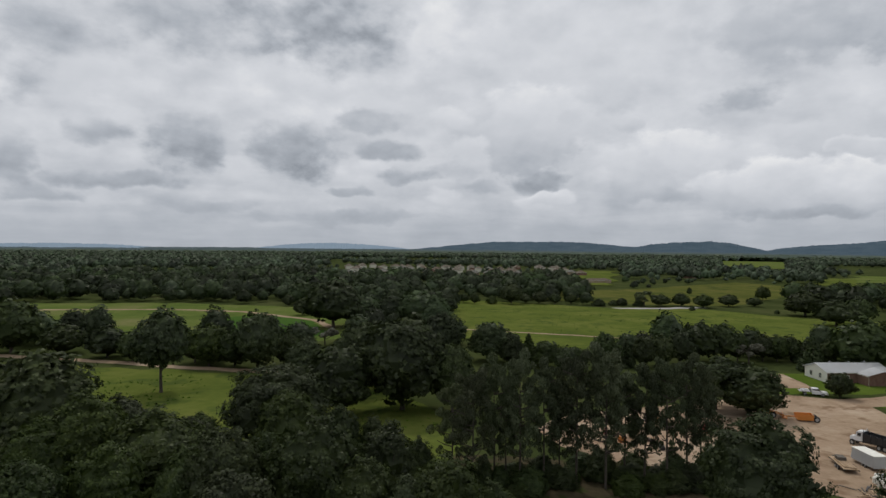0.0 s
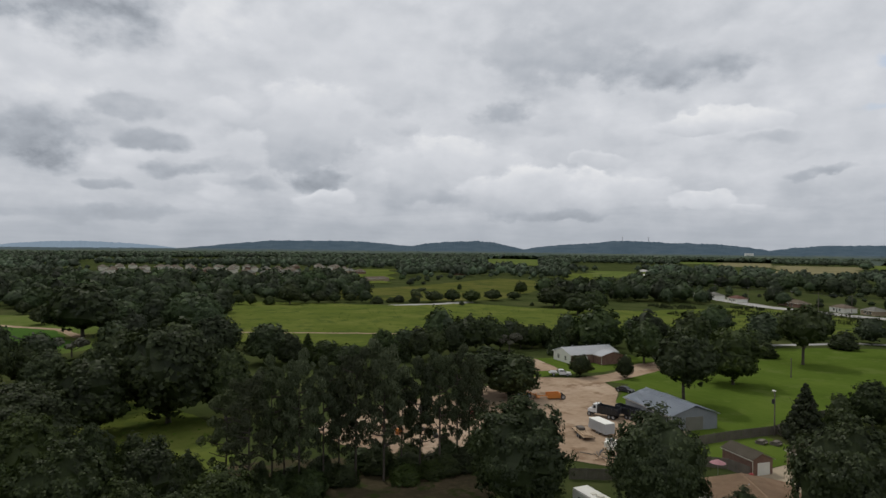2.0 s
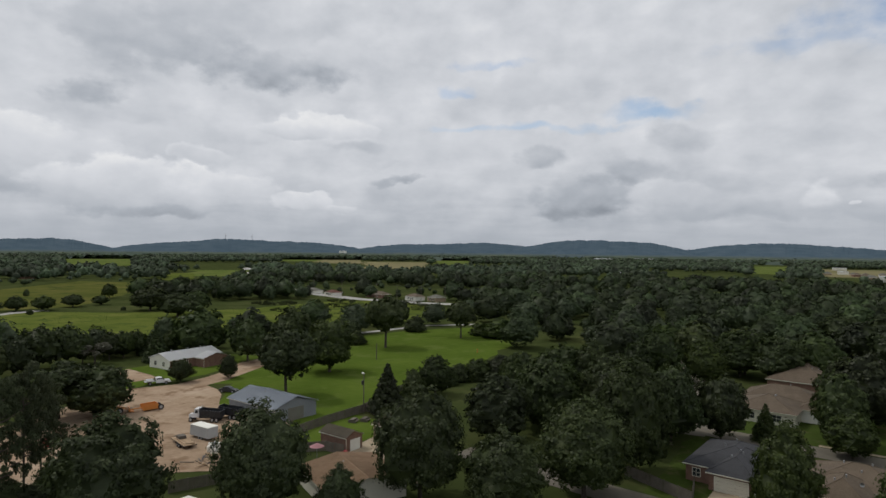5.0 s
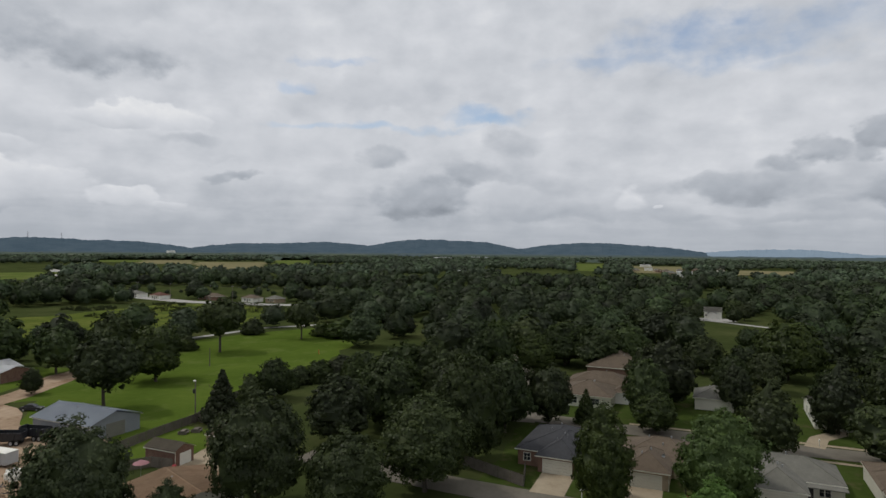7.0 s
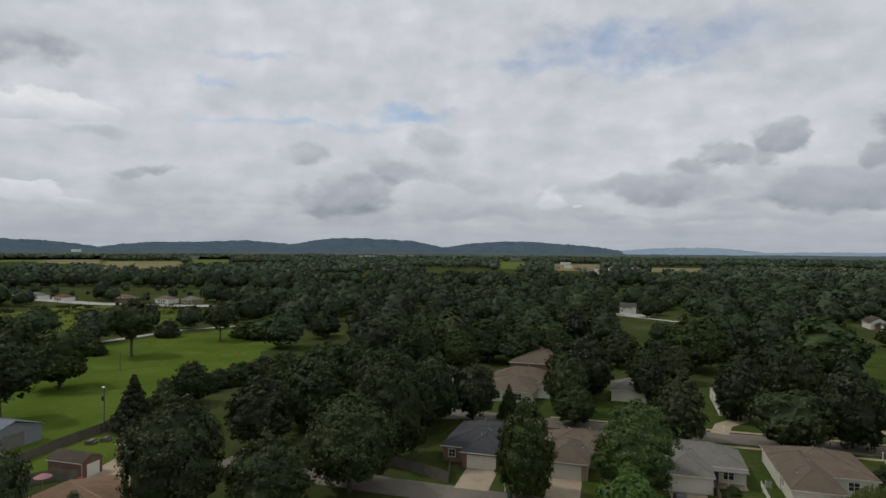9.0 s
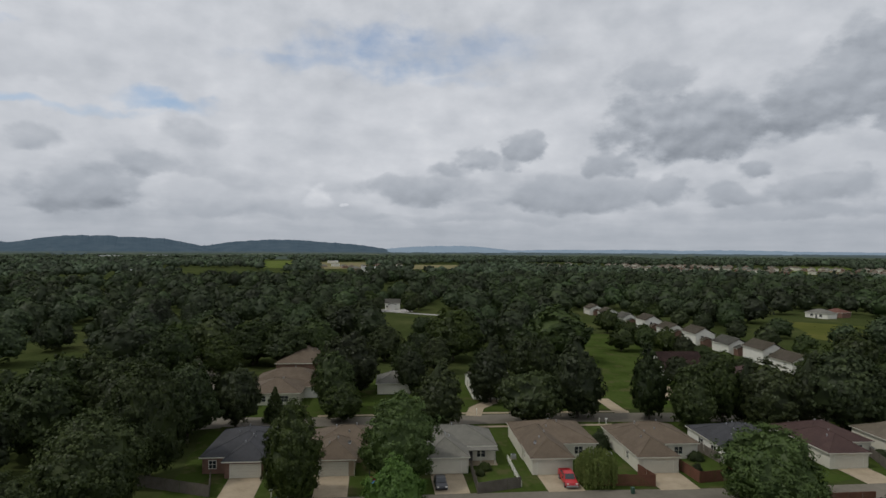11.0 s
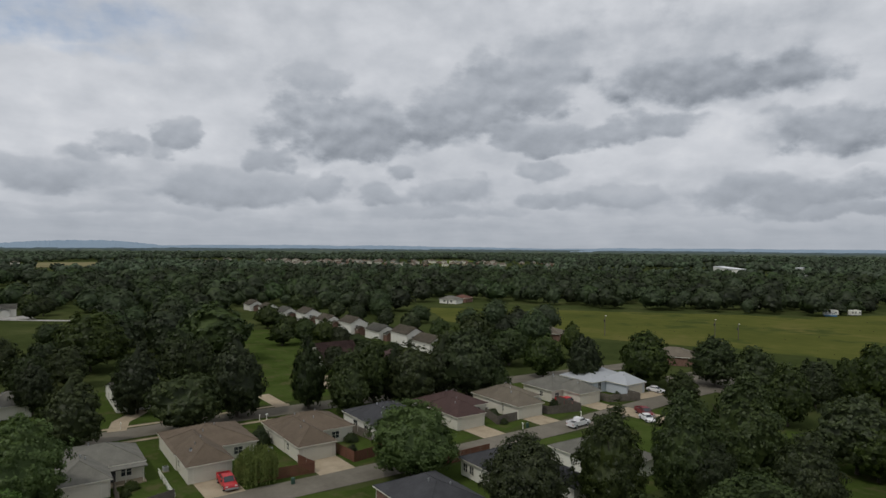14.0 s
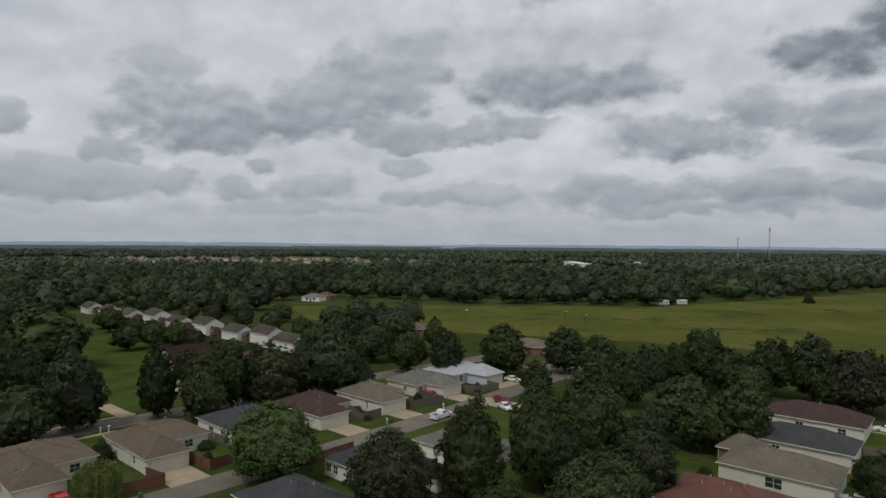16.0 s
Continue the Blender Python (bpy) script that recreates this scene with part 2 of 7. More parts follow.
cloud(168.0, 4.4, 6.2, 1.38, 0.35, 0.50, 0.70)
cloud(174.9, 4.2, 2.5, 1.11, 0.34, 0.48, 0.70)
cloud(144.2, 4.3, 4.4, 0.72, 0.44, 0.54, 0.70)
cloud(163.7, 2.9, 9.7, 0.48, 0.40, 0.48, 0.90)
cloud(151.9, 2.0, 12.8, 0.41, 0.58, 0.64, 1.00)
cloud(173.0, 15.0, 4.8, 2.25, 0.18, 0.36, 1.00)
cloud(176.8, 16.5, 4.1, 3.08, 0.16, 0.24, 1.20)
gap(60.2, 16.4, 4.2, 0.40, 0.75)
gap(57.3, 14.1, 1.1, 0.42, 0.60)
gap(64.2, 10.9, 5.9, 0.36, 0.70)
gap(72.3, 12.2, 2.9, 0.74, 0.75)
gap(57.0, 14.2, 1.5, 0.47, 0.50)
gap(74.3, 11.8, 3.9, 0.65, 0.85)
gap(64.0, 10.9, 8.6, 0.35, 0.60)
gap(94.3, 17.4, 11.4, 2.18, 0.95)
gap(86.4, 16.5, 8.2, 0.65, 0.70)
gap(100.2, 15.0, 4.4, 0.77, 0.50)
gap(74.1, 11.9, 3.5, 0.59, 0.50)
gap(97.6, 16.7, 5.7, 1.05, 0.50)
veil = N.smooth(EL, 0.2, 4.0, 1.0, 0.0)
body = N.math("MULTIPLY_ADD", N.math("ABSOLUTE", N.math("SUBTRACT", light[0], sheet_tone)), 2.2, 0.16)
light[0] = N.math("MULTIPLY_ADD", relief, N.math("MINIMUM", body, 0.8), light[0])
tone = N.math("ADD", N.math("MULTIPLY", light[0], N.math("SUBTRACT", 1.0, N.math("MULTIPLY", veil, 0.6))), N.math("MULTIPLY", veil, 0.285))
cloud_col = N.ramp(tone, (0.0, (0.10, 0.115, 0.135)), (0.25, (0.196, 0.220, 0.256)), (0.5, (0.415, 0.445, 0.490)), (0.75, (0.65, 0.670, 0.708)), (1.0, (0.95, 0.945, 0.93)))
sky_tex = N.add("ShaderNodeTexSky", sky_type="NISHITA")
sky_tex.sun_disc, sky_tex.sun_elevation, sky_tex.sun_rotation = False, radians(SUN_EL), radians(SUN_AZ)
clear, cloudy = N.add("ShaderNodeBackground"), N.add("ShaderNodeBackground")
N.plug(sky_tex.outputs[0], clear.inputs[0])
clear.inputs[1].default_value = 0.125
N.plug(cloud_col, cloudy.inputs[0])
cloudy.inputs[1].default_value = 1.0
opening = N.math("MULTIPLY", gaps[0], N.smooth(N.math("ADD", streak, N.math("MULTIPLY", N.math("SUBTRACT", heap, 0.5), 0.35)), 0.16, 0.52, 0.0, 1.0), clamp=True)
both = N.add("ShaderNodeMixShader")
N.plug(opening, both.inputs[0])
N.plug(cloudy.outputs[0], both.inputs[1])
N.plug(clear.outputs[0], both.inputs[2])
N.plug(both.outputs[0], N.add("ShaderNodeOutputWorld").inputs[0])

sun = new("sun", bpy.data.lights.new("sun", "SUN"))
sun.data.energy, sun.data.angle, sun.data.color = 1.25, radians(3.0), (1.0, 0.95, 0.87)
az, el = radians(SUN_AZ), radians(SUN_EL)
sun.matrix_world = look((0, 0, 0), (-math.sin(az) * math.cos(el), -math.cos(az) * math.cos(el), -math.sin(el)))

# ---- materials ----
def material(name, colors, scale=1.0, rough=0.85, bump=0.0, bump_scale=None, coords="Object", metal=0.0, mottled=None, spec=0.3, piece=0.0):
    """Colours spread by fractal noise at two scales, with grain as relief. piece: how far single pieces differ in brightness."""
    m = bpy.data.materials.new(name)
    m.use_nodes = True
    n = Nodes(m.node_tree)
    if coords == "World":
        at = n.add("ShaderNodeNewGeometry").outputs["Position"]
    else:
        at = n.add("ShaderNodeTexCoord").outputs[coords]
    big = n.noise(at, scale, 5.0, 0.6).outputs[0]
    grain = n.noise(at, scale * 9.0, 4.0, 0.6).outputs[0]
    fac = n.math("ADD", n.math("MULTIPLY", big, 0.72), n.math("MULTIPLY", grain, 0.28))
    k = len(colors)
    col = n.ramp(fac, *[(0.32 + 0.36 * i / max(1, k - 1), c) for i, c in enumerate(colors)])
    if mottled:
        spots = n.noise(at, mottled[0], 3.0, 0.7).outputs[0]
        col = n.mix(n.smooth(spots, 0.52, 0.66), col, mottled[1])
    if piece:
        rnd = n.add("ShaderNodeObjectInfo").outputs["Random"]
        col = n.mix(1.0, col, n.ramp(rnd, (0.0, (1 - piece,) * 3), (1.0, (1.0,) * 3)), "MULTIPLY")
    b = n.add("ShaderNodeBsdfPrincipled")
    n.plug(col, b.inputs["Base Color"])
    b.inputs["Roughness"].default_value = rough
    b.inputs["Metallic"].default_value = metal
    b.inputs["Specular IOR Level"].default_value = spec
    if bump:
        bn = n.add("ShaderNodeBump")
        bn.inputs["Strength"].default_value = bump
        bn.inputs["Distance"].default_value = 0.1
        n.plug(n.noise(at, bump_scale or scale * 6, 4.0, 0.65).outputs[0], bn.inputs["Height"])
        n.plug(bn.outputs[0], b.inputs["Normal"])
    n.plug(b.outputs[0], n.add("ShaderNodeOutputMaterial").inputs[0])
    return m


def foliage(name, dark, mid, bright, wood=False):
    """Leaves: a diffuse and a translucent share; hue differs from clump to clump and from tree to tree."""
    m = bpy.data.materials.new(name)
    m.use_nodes = True
    n = Nodes(m.node_tree)
    isle = n.add("ShaderNodeNewGeometry").outputs["Random Per Island"]
    if wood:  # many trees in one mesh: the hue follows the place
        place = n.add("ShaderNodeNewGeometry").outputs["Position"]
        drift = n.noise(place, 0.011, 3.0, 0.6).outputs[0]
        single = n.add("ShaderNodeAttribute")
        single.attribute_name = "tint"
        tree = n.math("MULTIPLY_ADD", n.math("SUBTRACT", drift, 0.5), 1.0, single.outputs["Fac"])
    else:
        tree = n.add("ShaderNodeObjectInfo").outputs["Random"]
    at = n.add("ShaderNodeTexCoord").outputs["Object"]
    patch = n.noise(at, 0.45, 3.0, 0.6).outputs[0]
    fac = n.math("ADD", n.math("MULTIPLY", isle, 0.3), n.math("MULTIPLY", patch, 0.7))
    col = n.ramp(fac, (0.2, dark), (0.5, mid), (0.85, bright))
    hue = n.add("ShaderNodeHueSaturation")
    n.plug(n.math("MULTIPLY_ADD", tree, 0.022, 0.492), hue.inputs["Hue"])
    n.plug(n.math("MULTIPLY_ADD", tree if wood else n.math("FRACT", n.math("MULTIPLY", tree, 7.31)), 0.95 if wood else 0.6, 0.58 if wood else 0.70), hue.inputs["Value"])
    n.plug(n.math("MULTIPLY_ADD", n.math("FRACT", n.math("MULTIPLY", tree, 3.77)), 0.3, 0.85), hue.inputs["Saturation"])
    n.plug(col, hue.inputs["Color"])
    d, tr, gl = n.add("ShaderNodeBsdfDiffuse"), n.add("ShaderNodeBsdfTranslucent"), n.add("ShaderNodeBsdfGlossy")
    n.plug(hue.outputs[0], d.inputs[0])
    n.plug(hue.outputs[0], tr.inputs[0])
    gl.inputs["Roughness"].default_value = 0.5
    gl.inputs["Color"].default_value = (0.5, 0.5, 0.5, 1)
    a, b = n.add("ShaderNodeMixShader"), n.add("ShaderNodeMixShader")
    a.inputs[0].default_value, b.inputs[0].default_value = 0.18, 0.03
    n.plug(d.outputs[0], a.inputs[1])
    n.plug(tr.outputs[0], a.inputs[2])
    n.plug(a.outputs[0], b.inputs[1])
    n.plug(gl.outputs[0], b.inputs[2])
    n.plug(b.outputs[0], n.add("ShaderNodeOutputMaterial").inputs[0])
    return m


LEAF = foliage("leaf_green", (0.014, 0.021, 0.007), (0.032, 0.045, 0.013), (0.066, 0.086, 0.025))
LEAF_BRIGHT = foliage("leaf_bright", (0.036, 0.074, 0.012), (0.072, 0.134, 0.020), (0.122, 0.200, 0.034))
# leaves of the farthest woods, greyed and lightened: haze painted into the green
LEAF_HAZE = foliage("leaf_painted_haze", (0.044, 0.061, 0.036), (0.057, 0.077, 0.044), (0.074, 0.096, 0.054), True)
DRY = foliage("dry_grass", (0.060, 0.062, 0.020), (0.082, 0.080, 0.028), (0.108, 0.100, 0.038))
LEAF_PINE = foliage("leaf_pine", (0.036, 0.046, 0.020), (0.062, 0.076, 0.032), (0.098, 0.114, 0.050))
LEAF_GREY = foliage("leaf_grey", (0.075, 0.075, 0.055), (0.11, 0.11, 0.08), (0.15, 0.145, 0.11))
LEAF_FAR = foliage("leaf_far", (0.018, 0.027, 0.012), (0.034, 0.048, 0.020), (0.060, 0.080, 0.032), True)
BARK = material("bark", [(0.05, 0.042, 0.034), (0.10, 0.085, 0.068)], 2.0, 0.95, 0.6, 8.0)
GROUND = material("ground_grass", [(0.029, 0.039, 0.013), (0.044, 0.056, 0.019), (0.070, 0.076, 0.030)], 0.035, 0.95, 0.6, 1.2, "World", spec=0.0)
# leaf litter and dirt, darkened with the pines' shade painted into the colour
LITTER_SHADE = material("litter_shade", [(0.034, 0.030, 0.018), (0.060, 0.050, 0.030), (0.115, 0.085, 0.052)], 0.12, 0.95, 0.6, 2.0, "World", spec=0.0, mottled=(0.3, (0.036, 0.048, 0.016)))
MEADOW = material("meadow_grass", [(0.056, 0.078, 0.017), (0.088, 0.110, 0.024), (0.130, 0.138, 0.038)], 0.03, 0.95, 0.9, 0.7, "World", spec=0.0, mottled=(0.09, (0.058, 0.080, 0.020)))
LAWN = material("mown_lawn", [(0.052, 0.082, 0.013), (0.068, 0.103, 0.017), (0.087, 0.122, 0.022)], 0.06, 0.95, 0.4, 2.0, "World", spec=0.0, mottled=(0.11, (0.085, 0.115, 0.026)))
# darker lawn round the houses: cloud shadow put into the grass colour
SHADED_LAWN = material("shaded_lawn", [(0.031, 0.046, 0.011), (0.043, 0.064, 0.015), (0.059, 0.079, 0.022)], 0.12, 0.95, 0.4, 2.0, "World", spec=0.0, mottled=(0.2, (0.068, 0.069, 0.028)))
HAYFIELD = material("hay_field", [(0.056, 0.066, 0.018), (0.080, 0.088, 0.023), (0.122, 0.110, 0.038)], 0.018, 0.95, 0.6, 0.9, "World", spec=0.0, mottled=(0.03, (0.046, 0.060, 0.018)))
CROP = material("crop_field", [(0.060, 0.090, 0.022), (0.090, 0.118, 0.030), (0.145, 0.140, 0.060)], 0.03, 0.95, 0.5, 1.0, "World", spec=0.0)
CROP_GREEN = material("crop_green", [(0.040, 0.082, 0.018), (0.055, 0.105, 0.022)], 0.05, 0.95, 0.5, 1.0, "World", spec=0.0)
DIRT = material("dirt", [(0.20, 0.145, 0.095), (0.29, 0.215, 0.145), (0.36, 0.28, 0.20)], 0.08, 0.95, 0.4, 2.0, "World", spec=0.0)
GRAVEL = material("gravel_yard", [(0.21, 0.150, 0.100), (0.31, 0.228, 0.158), (0.41, 0.325, 0.24)], 0.07, 0.95, 0.4, 3.0, "World", spec=0.0, mottled=(0.16, (0.20, 0.135, 0.088)))
ASPHALT = material("worn_asphalt", [(0.113, 0.104, 0.084), (0.144, 0.131, 0.107), (0.174, 0.158, 0.131)], 0.15, 0.9, 0.2, 4.0, "World", spec=0.0)
HIGHWAY = material("pale_highway", [(0.30, 0.29, 0.27), (0.38, 0.37, 0.35)], 0.1, 0.9, 0.1, 3.0, "World", spec=0.0)
CONCRETE = material("concrete", [(0.246, 0.202, 0.141), (0.312, 0.259, 0.184), (0.361, 0.305, 0.223)], 0.4, 0.9, 0.2, 4.0, "World", spec=0.0)
# hills: aerial haze painted into the colours, paler blue on the farther ones
HILL_HAZED = material("hazed_wooded_hill", [(0.052, 0.080, 0.104), (0.066, 0.096, 0.122), (0.082, 0.112, 0.136)], 0.012, 1.0, 0.0, None, "World", spec=0.0)
HILL_FAR_HAZED = material("hazed_far_hill", [(0.20, 0.265, 0.33), (0.23, 0.295, 0.36)], 0.006, 1.0, 0.0, None, "World", spec=0.0)
# canopy green lifted towards grey: distance haze put into the base colour
CANOPY_HAZED = material("hazed_far_canopy", [(0.050, 0.068, 0.056), (0.070, 0.090, 0.072), (0.096, 0.116, 0.090)], 0.02, 1.0, 0.0, None, "World", spec=0.0, mottled=(0.004, (0.110, 0.125, 0.085)))

LEAF_WILLOW = foliage("leaf_willow", (0.075, 0.100, 0.024), (0.115, 0.145, 0.035), (0.165, 0.190, 0.052))
# bluer, paler copy of the canopy: stronger haze painted into its colour
CANOPY_FAR_HAZED = material("hazed_farthest_canopy", [(0.060, 0.082, 0.088), (0.076, 0.100, 0.105), (0.094, 0.118, 0.120)], 0.012, 1.0, 0.0, None, "World", spec=0.0)
STUBBLE = material("stubble_field", [(0.120, 0.115, 0.055), (0.165, 0.150, 0.080), (0.215, 0.190, 0.110)], 0.01, 0.95, 0.3, 1.0, "World", spec=0.0)
from mathutils.geometry import tessellate_polygon


# ---- building blocks ----
def mesh_of(name, verts, faces):
    me = bpy.data.meshes.new(name)
    me.from_pydata(verts, [], faces)
    me.update()
    return me


def link_mesh(name, bm, mat, parent=None, label="", smooth=False):
    me = bpy.data.meshes.new(name)
    bm.to_mesh(me)
    bm.free()
    if smooth:
        me.shade_smooth()
    me.materials.append(mat)
    ob = new(name, me)
    if parent is not None:
        ob.parent = parent
    if label:
        tagged(ob, label)
    return ob


part = link_mesh


def sheet(name, outline, z, mat, label, category, ragged=1.5, step=6.0, seed=0):
    """A piece of ground cover with a slightly uneven edge, lying on the ground."""
    rnd = random.Random(seed + len(name))
    pts = []
    for (x0, y0), (x1, y1) in zip(outline, outline[1:] + outline[:1]):
        k = max(1, int(math.hypot(x1 - x0, y1 - y0) / step))
        for i in range(k):
            j = ragged if i else ragged * 0.3
            pts.append((x0 + (x1 - x0) * i / k + rnd.uniform(-j, j), y0 + (y1 - y0) * i / k + rnd.uniform(-j, j), z))
    bm = bmesh.new()
    vs = [bm.verts.new(p) for p in pts]
    for tri in tessellate_polygon([[Vector(p) for p in pts]]):
        f = bm.faces.new([vs[i] for i in tri])
        f.normal_update()
        if f.normal.z < 0:
            f.normal_flip()
    return tagged(link_mesh(name, bm, mat), label, category, kind="structure")


def strip(name, line, width, z, mat, label, category, ragged=0.0, seed=1):
    """A road or track of even width along a line."""
    rnd = random.Random(seed)
    pts = []
    for a, b in zip(line, line[1:]):
        a, b = Vector(a), Vector(b)
        k = max(1, int((b - a).length / 5))
        pts += [a.lerp(b, i / k) for i in range(k)]
    pts.append(Vector(line[-1]))
    bm = bmesh.new()
    prev = None
    for i, p in enumerate(pts):
        d = (pts[min(i + 1, len(pts) - 1)] - pts[max(i - 1, 0)]).normalized()
        s = Vector((-d.y, d.x))
        w0, w1 = (width / 2 + rnd.uniform(-ragged, ragged) for _ in range(2))
        row = [bm.verts.new((*(p + s * w0), z)), bm.verts.new((*(p - s * w1), z))]
        if prev:
            bm.faces.new((prev[0], prev[1], row[1], row[0]))
        prev = row
    return tagged(link_mesh(name, bm, mat), label, category, kind="structure")


# ---- ground and large covers ----
def ground_disc():
    rings = [0, 60, 150, 300, 600, 1200, 2400, 4900]
    bm = bmesh.new()
    n, prev = 72, None
    mid = bm.verts.new((0, 0, 0))
    for r in rings[1:]:
        row = [bm.verts.new((r * math.sin(2 * math.pi * i / n), r * math.cos(2 * math.pi * i / n), 0)) for i in range(n)]
        for i in range(n):
            j = (i + 1) % n
            bm.faces.new((mid, row[j], row[i]) if prev is None else (prev[i], prev[j], row[j], row[i]))
        prev = row
    bmesh.ops.recalc_face_normals(bm, faces=bm.faces[:])
    return tagged(link_mesh("ground", bm, GROUND), "dark green rough grass and woodland floor", "ground", kind="structure")


ground_disc()
sheet("crop_field", [(-330, 350), (-211, 368), (-165, 376), (-121, 366), (-86, 359), (-47, 313), (-36, 241), (-51, 228), (-81, 235), (-133, 245), (-220, 252), (-300, 290)], 0.02, CROP, "pale green crop field in rows", "field")
sheet("crop_strip", [(-90, 322), (-60, 290), (-45, 245), (-80, 240), (-108, 300)], 0.05, CROP_GREEN, "dark green crop rows", "field")
strip("field_track", [(-330, 318), (-232, 327), (-148, 338), (-106, 330), (-60, 296), (-48, 270)], 4.0, 0.06, DIRT, "pale dirt track through the crop", "track", 0.5)
strip("dirt_road", [(-260, 205), (-139, 196), (-108, 189), (-93, 186), (-79, 181), (-53, 176), (-20, 172)], 4.2, 0.06, DIRT, "tan dirt road beside the trees", "road", 0.5)
sheet("near_meadow", [(-130, 184), (-54, 173), (-15, 165), (0, 130), (4, 100), (-25, 95), (-60, 120), (-110, 150)], 0.03, MEADOW, "bright green uncut meadow grass", "meadow")
sheet("big_meadow", [(5, 425), (34, 405), (99, 368), (148, 372), (180, 330), (230, 300), (310, 300), (330, 260), (300, 205), (240, 190), (200, 205), (150, 222), (100, 215), (30, 222), (5, 240)], 0.02, MEADOW, "wide green meadow with weeds", "meadow")
sheet("upper_field", [(60, 430), (95, 500), (176, 545), (308, 655), (330, 600), (270, 480), (180, 385), (110, 395)], 0.025, HAYFIELD, "pale green field behind a row of trees", "field")
strip("field_path", [(10, 268), (29, 261), (54, 253), (78, 243), (95, 236)], 2.4, 0.06, DIRT, "thin pale path along the meadow", "path", 0.3)
sheet("pond", [(100, 371), (125, 371), (155, 380), (160, 372), (128, 364), (103, 364)], 0.06, HIGHWAY, "pale bare strip in the meadow", "clearing")
strip("highway", [(700, 900), (480, 600), (395, 470), (350, 385), (328, 300), (332, 240), (350, 190), (380, 120)], 13.0, 0.07, HIGHWAY, "pale grey highway", "road")
sheet("park_lawn", [(170, 178), (215, 167), (245, 150), (225, 118), (181, 105), (137, 96), (104, 92), (84, 92), (86, 122), (104, 138), (96, 147), (112, 154), (131, 158)], 0.03, LAWN, "bright green mown park lawn", "lawn")
sheet("yard_lawn", [(84, 153), (112, 156), (135, 166), (130, 182), (96, 180), (76, 160)], 0.04, LAWN, "mown lawn round the white building", "lawn")
sheet("gravel_yard", [(30, 135), (57, 143), (83, 153), (94, 149), (104, 151), (125, 162), (140, 160), (138, 155), (114, 147), (98, 142), (94, 130), (86, 118), (90, 100), (78, 90), (62, 87), (52, 96), (30, 104), (22, 112), (18, 122)], 0.06, GRAVEL, "tan gravel and bare earth yard", "yard")
sheet("farm_apron", [(79, 163), (95.5, 160), (98, 178), (84, 183)], 0.05, GRAVEL, "bare gravel beside the white building", "yard")
# dark sheet carrying painted tree shade as well as litter
sheet("pine_floor", [(-4, 82), (22, 80), (46, 84), (52, 95), (44, 103), (28, 106), (2, 106)], 0.05, LITTER_SHADE, "brown leaf litter under pines, shade painted in", "ground")
strip("park_road", [(158, 178), (168, 183), (200, 178), (235, 172), (262, 150)], 4.0, 0.06, HIGHWAY, "narrow pale lane behind the park", "road")
strip("house_street", [(134, 36), (131, 10), (129, -15), (128.5, -40), (125.5, -68), (122, -95), (118, -130), (112, -165)], 7.0, 0.06, ASPHALT, "worn grey asphalt street", "road")
strip("near_street", [(93, 60), (90, 31), (87.5, 0), (86, -30), (83.5, -60), (82, -100), (82.5, -140), (82, -152)], 6.4, 0.065, ASPHALT, "worn grey asphalt street", "road")
sheet("cul_de_sac", [(76, -150), (90, -147), (97, -155), (96, -168), (86, -174), (75, -168), (72, -158)], 0.07, ASPHALT, "asphalt turning circle", "road", 0.3)
strip("side_street", [(128, 30), (136, 31), (164, 38), (227, 51), (300, 66), (420, 80)], 7.0, 0.07, ASPHALT, "grey asphalt side street", "road")
sheet("east_field", [(288, -215), (248, -258), (180, -315), (135, -352), (90, -450), (37, -600), (-120, -600), (-100, -300), (17, -245), (80, -225), (120, -212), (160, -196), (230, -185)], 0.02, HAYFIELD, "broad yellowish green hay field", "field")
sheet("vacant_lot", [(255, -97), (240, -125), (200, -125), (178, -105), (133, -72), (133, -58), (150, -58), (195, -70)], 0.03, SHADED_LAWN, "green grass on an empty lot", "lot")
sheet("lot_lawn_south", [(116, 28), (128, 28), (124, -60), (118, -120), (86.5, -130), (88, -60), (92, 28)], 0.03, SHADED_LAWN, "mown house lawns", "lawn")
sheet("lot_lawn_north", [(136, 28), (175, 36), (170, -20), (160, -60), (132.5, -58), (134.5, -10)], 0.035, SHADED_LAWN, "mown front lawns", "lawn")
sheet("lot_lawn_near", [(85, 30), (82, -30), (79, -60), (78, -130), (50, -130), (55, -40), (60, 30)], 0.03, SHADED_LAWN, "mown house lawns", "lawn")
sheet("lot_lawn_west", [(34, -70), (-5, -75), (-10, -155), (35, -155), (45, -110)], 0.03, SHADED_LAWN, "mown house lawns", "lawn")


